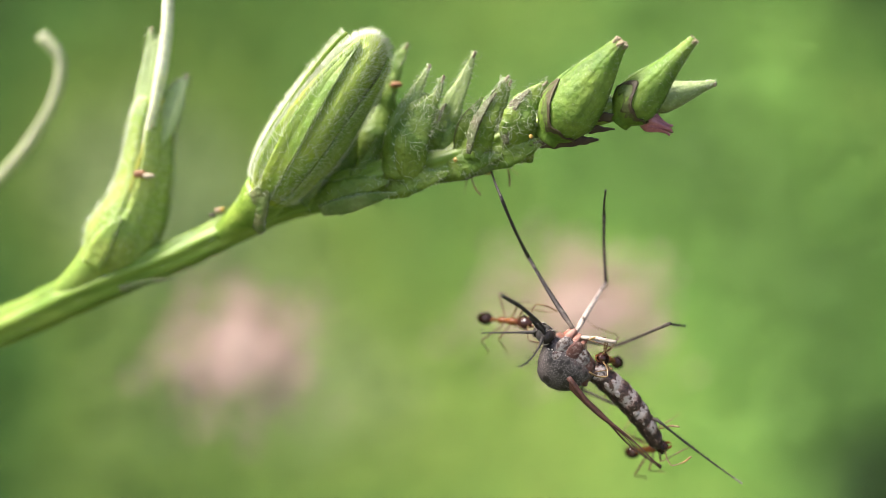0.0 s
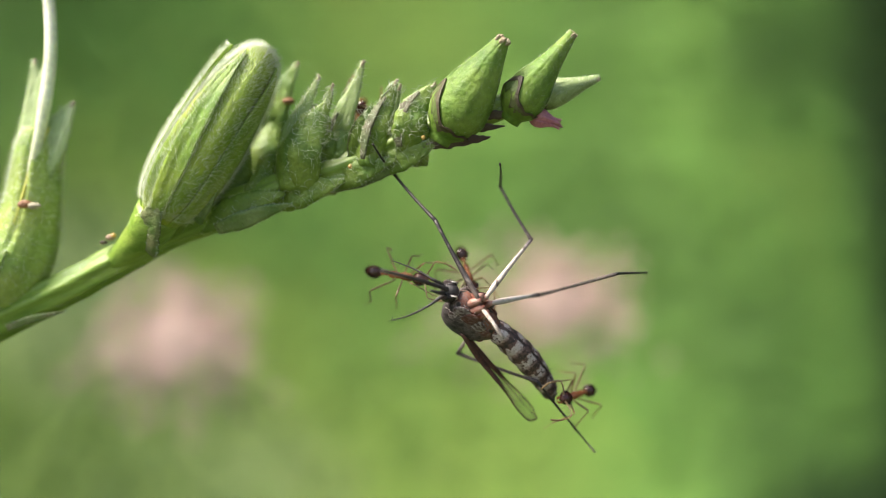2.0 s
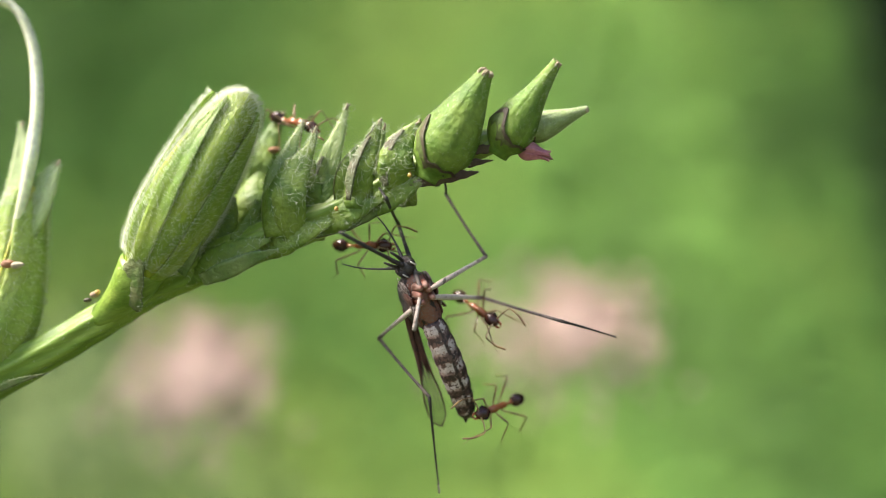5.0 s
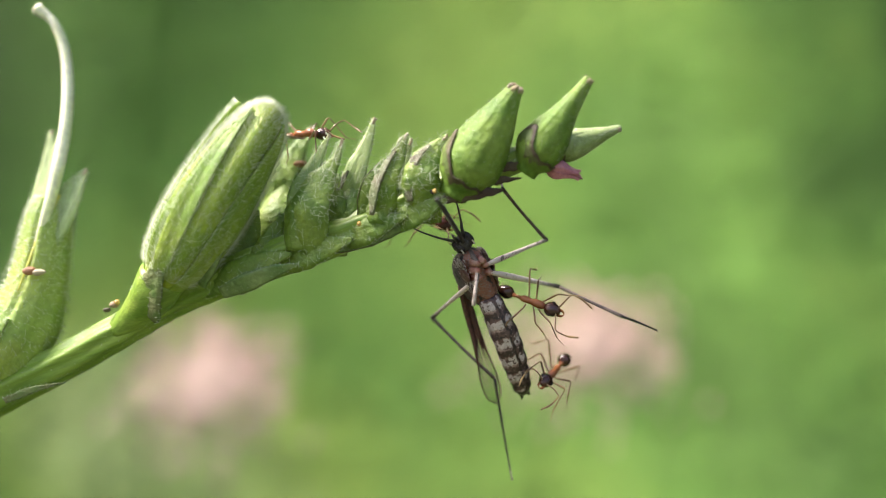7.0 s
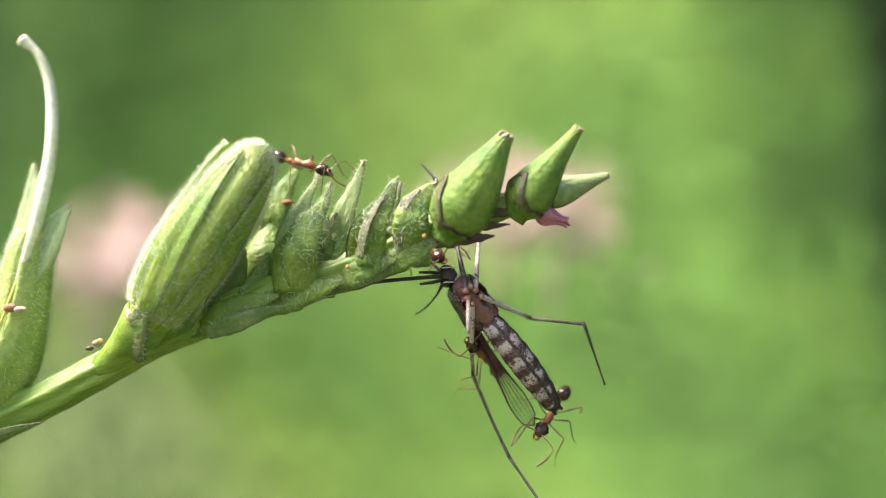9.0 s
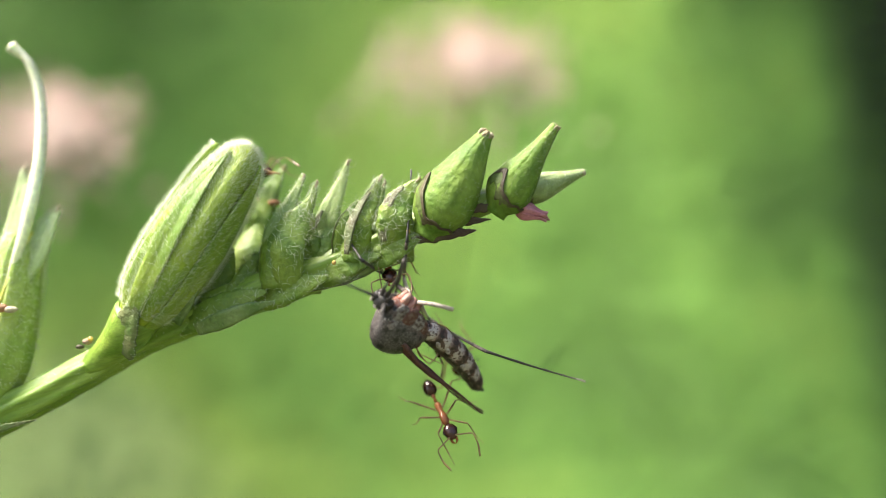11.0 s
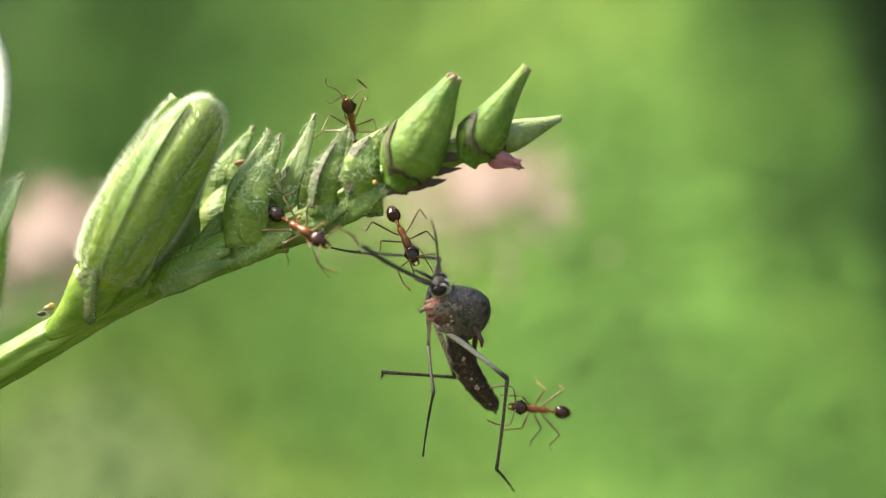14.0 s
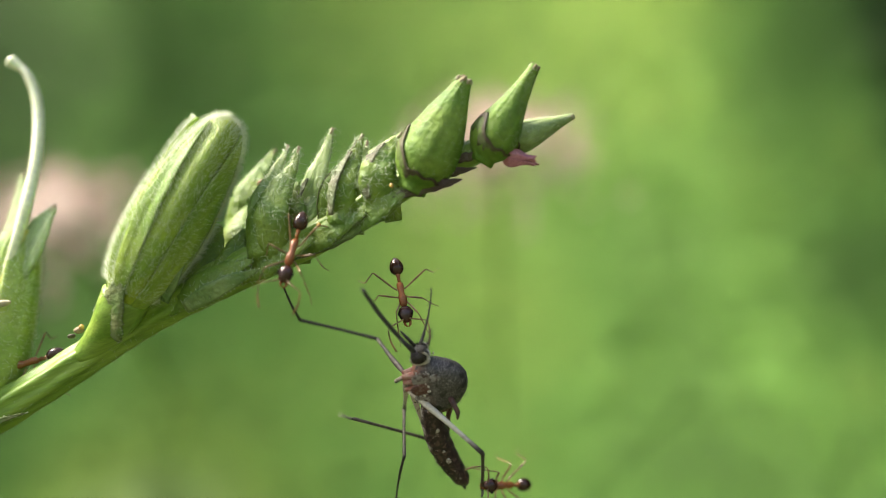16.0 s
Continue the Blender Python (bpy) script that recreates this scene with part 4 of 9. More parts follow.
    part("crown_scales", egg(bmesh.new(), (0.08, 0, 0.2), (0.16, 0.09, 0.07)), WHITE, head)
    line = smooth_line([(0.3, 0, -0.08), (0.9, 0, -0.1), (1.8, 0, -0.06), (2.75, 0, 0.08)], 6)
    part("proboscis", tube(bmesh.new(), line, along([0.075, 0.06, 0.055, 0.06, 0.05], len(line)), 10), BLACK, head, "long black proboscis")
    for s in (-1, 1):
        line = [(0.32, 0.1 * s, 0.0), (0.6, 0.15 * s, -0.02), (0.95, 0.17 * s, -0.04)]
        part("palp", tube(bmesh.new(), line, [0.05, 0.05, 0.03], 8), BLACK, head)
        line = smooth_line([(0.28, 0.14 * s, 0.12), (0.5, 0.42 * s, 0.45), (0.85, 0.7 * s, 0.85), (1.2, 0.85 * s, 1.15)], 5)
        bm = tube(bmesh.new(), line, along([0.06, 0.03, 0.022, 0.012], len(line)), 7)
        sp = []
        for p in line[3::2]:
            for a in range(6):
                sp.append((p, Vector((0.5, math.cos(a * 1.05), math.sin(a * 1.05)))))
        part("antenna", hairs(bm, sp, 0.26, 0.006, rng), BLACK, head)
    secs = []
    for i in range(29):
        u = i / 28
        x = -0.75 - 3.3 * u
        r = 0.36 * (0.62 + 0.38 * math.sin(math.pi * min(1, 0.15 + u * 0.85))) * (1 + 0.09 * abs(math.sin(u * 7 * math.pi)))
        r *= 1 if u < 0.93 else 1 - (u - 0.93) * 6
        secs.append((x, 0, -0.38 * math.sin(math.pi * (0.25 + 0.75 * u)), r * 1.06, r * 0.95))
    part("abdomen", loft(bmesh.new(), secs, 18), ABDOMEN, mq, "abdomen banded in black and white")
    for s in (-1, 1):
        for i in ((0, 1, 3, 4) if s < 0 else (0, 2, 3, 5)):
            u = 0.2 + 0.125 * i + 0.02 * s
            r = 0.36 * (0.62 + 0.38 * math.sin(math.pi * min(1, 0.15 + u * 0.85)))
            part("white_scale_patch", egg(bmesh.new(), (-0.75 - 3.3 * u, 0.98 * r * s, 0.1 - 0.38 * math.sin(math.pi * (0.25 + 0.75 * u))), ((0.11, 0.13, 0.08, 0.12, 0.06, 0.04)[i], 0.045, (0.09, 0.1, 0.06, 0.09, 0.045, 0.035)[i]), 10, 6, 0.4), SCALES, mq, "white scales on the flank of the abdomen")
        part("cercus", tube(bmesh.new(), [(-3.9, 0.08 * s, -0.02), (-4.15, 0.13 * s, -0.02)], [0.08, 0.04], 8), BLACK, mq)
    spots = [(Vector((-0.9 - 2.6 * rng.random(), 0.34 * math.cos(a), -0.32 + 0.31 * math.sin(a))), Vector((-0.6, math.cos(a), math.sin(a)))) for a in [rng.uniform(0, 6.28) for _ in range(130)]]
    tagged(part("bristles", hairs(bmesh.new(), spots, 0.14, 0.007, rng), BLACK, mq), kind="stuff")
    # the folded wing, about its root
    def edge(u, side):
        ctr = Vector((-3.85 * u, -0.42 * u, 0.12 * math.sin(3 * u)))
        w = 0.09 + 0.21 * min(1, max(0, (u - 0.4) / 0.35)) if u < 0.82 else 0.29 * math.sqrt(max(0.0, 1 - ((u - 0.82) / 0.18) ** 2)) + 0.01
        return ctr + Vector((0, w * side, 0.1 * w * side + 0.05 * math.sin(9 * u + side) + 0.03 * math.cos(6 * side + 2)))
    bm = bmesh.new()
    g = [[bm.verts.new(edge(i / 20, v)) for v in (-1, -0.5, 0, 0.5, 1)] for i in range(21)]
    for i in range(20):
        for j in range(4):
            bm.faces.new((g[i][j], g[i][j + 1], g[i + 1][j + 1], g[i + 1][j]))
    wing = part("wing", bm, WING, mq, "folded clear wing with dark scaled veins")
    for v in (-1, -0.6, -0.2, 0.2, 0.6, 1):
        line = [edge(i / 16, v) + Vector((0, 0, 0.004)) for i in range(17)]
        thick = 0.085 if abs(v) == 1 else 0.055
        part("vein", tube(bmesh.new(), line, along([thick, thick, thick * 0.85, 0.03, 0.022, 0.02] if abs(v) == 1 else [thick, thick, thick * 0.7, 0.012, 0.008, 0.006], 17), 6), RED, wing)
    part("wing_stub", tube(bmesh.new(), [(-0.3, 0.4, 0.4), (-0.65, 0.72, 0.55), (-0.8, 0.8, 0.5)], [0.09, 0.07, 0.03], 7), RED, mq, "torn stub of a wing")
    for x, y in ((0.4, -0.08), (0.4, 0.1), (0.0, -0.18), (0.0, 0.16), (0.25, 0.14), (0.2, -0.16)):
        part("coxa", tube(bmesh.new(), [(x, y * 1.3, -0.4), (x, y, -0.62), (x, y, -0.8)], [0.15, 0.11, 0.07], 9), COXA, mq)
    part("broken_leg", tube(bmesh.new(), [(0.2, -0.16, -0.7), (-0.1, -0.5, -1.0), (-0.45, -0.85, -1.25)], [0.055, 0.06, 0.062], 9), STUMP, mq, "pale stump of a broken leg")
    legs = {"head": head, "wing": wing}
    for name, lens, mat in (("A", (2.6, 2.4, 2.0), DARKLEG), ("B", (2.7, 2.6, 3.2), MIDLEG), ("C", (2.7, 2.8, 1.8), PALELEG), ("D", (2.4, 2.3, 2.3), MIDLEG)):
        legs[name] = {}
        for seg, ln, rad, m in (("femur", lens[0], [r * (1.15 if name == "C" else 1.0) for r in (0.055, 0.085, 0.075, 0.06, 0.05, 0.06)], mat), ("tibia", lens[1], (0.06, 0.045, 0.045, 0.045, 0.055), BLACK if name == "A" else GREYLEG), ("tarsus", lens[2], (0.05, 0.035, 0.04, 0.03, 0.03, 0.022, 0.03), TARSUS)):
            n = 13
            line = [(ln * i / (n - 1), 0, 0.03 * math.sin(math.pi * i / (n - 1))) for i in range(n)]
            bm = tube(bmesh.new(), line, along(rad, n), 9)
            sp = [(Vector((ln * rng.random(), 0, 0)), Vector((0.7, math.cos(a), math.sin(a)))) for a in [rng.uniform(0, 6.28) for _ in range(16)]]
            hairs(bm, sp, 0.13, 0.007, rng, 0.2)
            legs[name][seg] = part(seg, bm, m, mq)
    return mq, legs


mosquito, legs = build_mosquito()


# ---- the ants ----
def build_ant():
    ant = thing("ant", "small reddish-brown ant with a dark glossy abdomen", "ant", "ants dragging the mosquito")
    rng = random.Random(11)
    head = part("head", egg(bmesh.new(), (0.75, 0, 0.02), (0.255, 0.205, 0.18), 16, 10, 0.14), ANTHEAD, ant, "dark red-brown head")
    for s in (-1, 1):
        part("eye", egg(bmesh.new(), (0.74, 0.19 * s, 0.09), (0.06, 0.035, 0.055), 10, 6), EYE_M, head)
        part("mandible", tube(bmesh.new(), [(0.94, 0.08 * s, -0.04), (1.04, 0.07 * s, -0.06), (1.1, 0.01 * s, -0.07)], [0.045, 0.035, 0.012], 7), ANTRED, head)
        line = smooth_line([(0.92, 0.09 * s, 0.08), (1.08, 0.3 * s, 0.26), (1.18, 0.52 * s, 0.3)], 4) + smooth_line([(1.24, 0.56 * s, 0.26), (1.5, 0.55 * s, 0.08), (1.78, 0.45 * s, -0.04)], 4)
        part("antenna", tube(bmesh.new(), line, along([0.024, 0.021, 0.021, 0.018, 0.021, 0.032, 0.024], len(line)), 7), ANTLEG, head)
    part("thorax", loft(bmesh.new(), [(0.52, 0, 0.0, 0.05, 0.05), (0.46, 0, 0.02, 0.095, 0.1), (0.34, 0, 0.05, 0.12, 0.13), (0.2, 0, 0.05, 0.115, 0.125), (0.08, 0, 0.01, 0.085, 0.095), (-0.02, 0, 0.01, 0.09, 0.105), (-0.16, 0, 0.02, 0.105, 0.125), (-0.27, 0, -0.03, 0.09, 0.09), (-0.32, 0, -0.06, 0.03, 0.03)], 14), ANTRED, ant, "orange-brown thorax")
    part("petiole", loft(bmesh.new(), [(-0.28, 0, -0.07, 0.035, 0.035), (-0.36, 0, -0.03, 0.05, 0.09), (-0.43, 0, -0.03, 0.05, 0.09), (-0.47, 0, -0.07, 0.04, 0.04), (-0.53, 0, -0.03, 0.07, 0.09), (-0.6, 0, -0.05, 0.05, 0.05)], 12), ANTRED, ant)
    gaster = part("gaster", egg(bmesh.new(), (-0.84, 0, -0.02), (0.28, 0.2, 0.195), 18, 12, -0.22), ANTDARK, ant, "glossy dark brown gaster")
    sp = []
    for _ in range(40):
        a, x = rng.uniform(0, 6.28), rng.uniform(-1.1, -0.6)
        w = math.sqrt(max(0, 1 - ((x + 0.84) / 0.28) ** 2))
        sp.append((Vector((x, 0.195 * w * math.cos(a), -0.02 + 0.19 * w * math.sin(a))), Vector((-0.6, math.cos(a), math.sin(a)))))
    tagged(part("bristles", hairs(bmesh.new(), sp, 0.11, 0.005, rng), ANTLEG, gaster), kind="stuff")
    for s in (-1, 1):
        for x, reach, fwd in ((0.32, 0.7, 0.7), (0.14, 0.85, -0.05), (-0.1, 0.92, -0.75)):
            j = rng.uniform(-0.08, 0.08)
            hip = Vector((x, 0.1 * s, -0.08))
            joints = [hip, (x + fwd * 0.12, 0.2 * s, -0.06), (x + fwd * 0.6, reach * 0.7 * s, 0.26 + j), (x + fwd * 0.66, reach * 0.76 * s, 0.24 + j), (x + fwd * 0.96, reach * 1.0 * s, -0.36), (x + fwd * 1.05, reach * 1.06 * s, -0.44), (x + fwd * 1.32, reach * 1.2 * s, -0.54)]
            pts = [Vector(p).lerp(Vector(q), i / 3) - hip for p, q in zip(joints, joints[1:]) for i in range(3)] + [Vector(joints[-1]) - hip]
            leg = part("leg", tube(bmesh.new(), pts, along([0.028, 0.027, 0.022, 0.029, 0.03, 0.024, 0.016, 0.016, 0.018, 0.02, 0.016, 0.012, 0.010, 0.009, 0.010], len(pts)), 7), ANTLEG, ant)
            leg.location = hip * MM
    return ant


first = build_ant()
ants = {"H": first}
for key in "TMP":
    ants[key] = copy_thing(first, Matrix())
ant_legs = {key: [o for o in ant.children if o.name.startswith("leg")] for key, ant in ants.items()}
tagged(ants["P"], "small reddish-brown ant walking on the flower spike")
tagged(ants["M"], "small reddish-brown ant climbing over mosquito and buds")


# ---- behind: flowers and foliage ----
PETAL = material("petal_fleck", (0.61, 0.45, 0.37), (0.57, 0.43, 0.355), 0.05, 0.6, 0.2, 2)


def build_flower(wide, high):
    fl = thing("pink_flower", "pale pink flower head of scattered flecks that imitate its blur", "flower", "pink flowers behind the spike")
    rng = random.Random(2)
    # loose flecks, thinning outward, stand in for the flower's out-of-focus edge
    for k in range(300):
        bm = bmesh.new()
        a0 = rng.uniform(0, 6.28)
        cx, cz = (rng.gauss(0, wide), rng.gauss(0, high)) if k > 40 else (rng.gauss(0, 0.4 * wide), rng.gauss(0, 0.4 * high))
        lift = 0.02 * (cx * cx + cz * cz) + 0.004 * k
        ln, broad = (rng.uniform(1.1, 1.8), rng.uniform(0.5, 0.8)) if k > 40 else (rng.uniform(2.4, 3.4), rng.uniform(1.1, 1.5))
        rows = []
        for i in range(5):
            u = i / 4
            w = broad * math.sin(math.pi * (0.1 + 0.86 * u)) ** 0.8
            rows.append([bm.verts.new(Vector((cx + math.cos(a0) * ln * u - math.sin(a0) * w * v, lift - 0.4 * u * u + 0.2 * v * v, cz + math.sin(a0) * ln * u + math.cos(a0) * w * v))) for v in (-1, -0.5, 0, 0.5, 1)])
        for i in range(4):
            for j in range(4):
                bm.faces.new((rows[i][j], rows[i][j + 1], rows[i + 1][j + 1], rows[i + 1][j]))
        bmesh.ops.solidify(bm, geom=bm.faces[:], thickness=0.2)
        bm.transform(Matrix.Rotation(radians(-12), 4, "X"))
        part("petal_fleck", bm, PETAL, fl)
    part("flower_tube", tube(bmesh.new(), [(0, 0, 0), (0, 5, -1), (0, 11, -2)], [2.0, 1.2, 0.9], 12), PETAL, fl)
    part("stalk", tube(bmesh.new(), smooth_line([(0, 11, -2), (0, 30, -6), (0, 90, -20)], 6), 0.5, 8), STEM, fl)
    return fl


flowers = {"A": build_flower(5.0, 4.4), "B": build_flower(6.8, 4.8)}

# a hedge of foliage between two near-black sides that imitate the lens vignette
HEDGE = material("hedge", (0.10, 0.24, 0.045), (0.17, 0.33, 0.07), 0.0065, 0.8, detail=1, grain=0.04, spread=(0.38, 0.62))
VIGNETTE = material("vignette_black", (0.003, 0.004, 0.003), (0.005, 0.007, 0.004), 0.02, 1.0, spec=0.0)


def leaf_material(name, colour, other):
    """Leaves that differ a little one from another."""
    m = material(name, colour, other, 0.0065, 0.6, spec=0.2, detail=1, grain=0.04)
    n, k = m.node_tree.nodes, m.node_tree.links
    base = n["Principled BSDF"].inputs["Base Color"]
    geo, hue, mr = n.new("ShaderNodeNewGeometry"), n.new("ShaderNodeHueSaturation"), n.new("ShaderNodeMapRange")
    mr.inputs["To Min"].default_value, mr.inputs["To Max"].default_value = 0.95, 1.05
    k.new(geo.outputs["Random Per Island"], mr.inputs[0])
    k.new(mr.outputs[0], hue.inputs["Value"])
    k.new(base.links[0].from_socket, hue.inputs["Color"])
    k.new(hue.outputs[0], base)
    return m


# leaf colours from near-black to pale; the darkest paint the lens vignette
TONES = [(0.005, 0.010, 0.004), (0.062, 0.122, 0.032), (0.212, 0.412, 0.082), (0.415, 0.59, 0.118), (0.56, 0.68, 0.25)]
TONE_NAMES = [("vignette_leaves", "almost black hedge leaves that paint in the lens vignette"), ("dark_leaves", "dark blue-green leaves of the hedge"), ("hedge_leaves", "mid-green leaves of the hedge"), ("yellow_green_leaves", "light yellow-green leaves of the hedge"), ("pale_leaves", "pale grey-green leaves of the hedge")]
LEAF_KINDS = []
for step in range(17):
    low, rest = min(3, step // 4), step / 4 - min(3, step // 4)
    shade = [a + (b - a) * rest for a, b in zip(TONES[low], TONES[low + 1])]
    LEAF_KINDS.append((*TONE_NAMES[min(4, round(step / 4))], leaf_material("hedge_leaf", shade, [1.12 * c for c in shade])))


def hedge_place(u, hgt, out=0.0):
    """A place on the hedge's face, u from -1 to 1 across it; its ends curve back."""
    az = radians(0.8 + 35.0 * u)
    r = 300 - out + 110 * (max(0, abs(u) - 0.55) / 0.45) ** 2
    return Vector((r * math.sin(az), r * math.cos(az), EYE + hgt))


# patches of leaf tone fitted to the view, corner vignette included: bearing and rise in degrees, their half sizes, and
# how much lighter their leaves are
TONE_PATCHES = [(-16, 28, 12, 10, -0.8), (-8, 7, 7, 4, -0.5), (-18, 8, 8, 5, 0.3), (12, -6, 9, 6, 0.3), (-20, 3, 8, 6, 0.6), (29, 29, 5, 5, -0.8), (24, -6, 4, 6, -0.3), (21, 28, 6, 8, 0.15), (-8, -10, 16, 6, 0.55), (13, 8, 13, 7, -0.7), (4, 30, 6, 8, 0.3), (6, 16, 5, 5, 0.15), (22, 16, 5, 5, 0.15), (27, -14, 5, 5, -1.6), (27.5, 15, 4.5, 5, -1.15), (18, 5, 9, 5, -0.3), (8, 0, 7, 6, 0.25), (-12, -8, 12, 10, 0.9), (-16, 4, 9, 6, 0.65), (-16, 20, 8, 6, -0.15), (4, 16, 6, 8, 0.25), (14, -10, 9, 6, -0.3), (19, 19, 7, 8, -0.65), (20, 0, 12, 7, -0.38), (-20, 5, 8, 6, 0.75), (14, 15, 6, 6, -0.25), (30, 15, 5, 9, 0.45)]


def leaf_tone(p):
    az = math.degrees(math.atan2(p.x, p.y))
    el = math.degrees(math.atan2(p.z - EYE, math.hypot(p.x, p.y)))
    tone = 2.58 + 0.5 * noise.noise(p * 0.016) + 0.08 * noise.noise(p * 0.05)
    for a, e, wa, we, k in TONE_PATCHES:
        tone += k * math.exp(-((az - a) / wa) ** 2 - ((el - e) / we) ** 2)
    # both sides fall off in leaf colour, as the lens vignette does
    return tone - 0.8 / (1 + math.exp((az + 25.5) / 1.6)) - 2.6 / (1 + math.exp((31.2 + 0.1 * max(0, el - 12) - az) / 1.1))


def build_hedge():
    rng = random.Random(5)
    bm = bmesh.new()
    g = [[bm.verts.new(hedge_place(-1 + 2 * i / 40, -350 + 1050 * j / 30, 1.5 * math.sin(i * 0.9 + j) + 1.0 * math.sin(j * 1.7 - i * 0.4))) for j in range(31)] for i in range(41)]
    for i in range(40):
        for j in range(30):
            bm.faces.new((g[i][j], g[i + 1][j], g[i + 1][j + 1], g[i][j + 1]))
    bmesh.ops.solidify(bm, geom=bm.faces[:], thickness=-20)
    tagged(part("backdrop", bm, HEDGE, None), "soft green hedge foliage far behind", "hedge", kind="structure")
    masses = [([], []) for _ in LEAF_KINDS]
    for _ in range(60000):
        u, hgt = rng.uniform(-1.02, 1.02), rng.uniform(-170, 330)
        if rng.random() < 0.12:
            hgt = rng.uniform(-345, 640)
        c = hedge_place(u, hgt, rng.uniform(2, 3.5))
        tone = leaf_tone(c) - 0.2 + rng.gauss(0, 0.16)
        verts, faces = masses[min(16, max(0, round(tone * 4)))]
        ln, w = rng.uniform(2.8, 5.0), rng.uniform(1.0, 1.6)
        d = Vector((rng.gauss(0, 1), rng.gauss(-0.15, 0.12), rng.gauss(-0.5, 0.6))).normalized()
        up = (Vector((-0.22, -0.85, 0.52)) + Vector((rng.gauss(0, 0.06), rng.gauss(0, 0.06), rng.gauss(0, 0.06)))).normalized()
        side = d.cross(up).normalized()
        nrm = side.cross(d)
        b = len(verts)
        for t, k in ((0, 0.1), (0.45, 1.0), (1.0, 0.05)):
            mid = c + d * ln * (t - 0.5) - nrm * (0.3 * t * t)
            verts += [mid - side * w * k + nrm * 0.2 * k, mid, mid + side * w * k + nrm * 0.2 * k]
        for i in range(2):
            q = b + 3 * i
            faces += [(q, q + 1, q + 4, q + 3), (q + 1, q + 2, q + 5, q + 4)]
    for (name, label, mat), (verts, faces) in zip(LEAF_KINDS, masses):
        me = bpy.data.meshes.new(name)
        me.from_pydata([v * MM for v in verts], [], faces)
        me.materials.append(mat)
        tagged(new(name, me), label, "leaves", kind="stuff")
    # near-black sheet behind the hedge's ends, added as the lens vignette
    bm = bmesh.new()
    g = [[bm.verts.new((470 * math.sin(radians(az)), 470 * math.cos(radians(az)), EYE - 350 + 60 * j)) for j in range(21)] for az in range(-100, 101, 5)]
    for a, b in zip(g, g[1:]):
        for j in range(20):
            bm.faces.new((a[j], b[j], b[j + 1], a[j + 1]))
    tagged(part("backdrop_vignette", bm, VIGNETTE, None), "near-black sheet standing in for the lens vignette", "shade", kind="structure")


build_hedge()
GROUND = material("ground_soil", (0.035, 0.04, 0.018), (0.06, 0.075, 0.03), 0.01, 0.95, 0.5, 0.1)
bm = bmesh.new()
bmesh.ops.create_grid(bm, x_segments=4, y_segments=4, size=60000)
tagged(part("ground", bm, GROUND, None), "weedy soil ground", "ground", kind="structure")


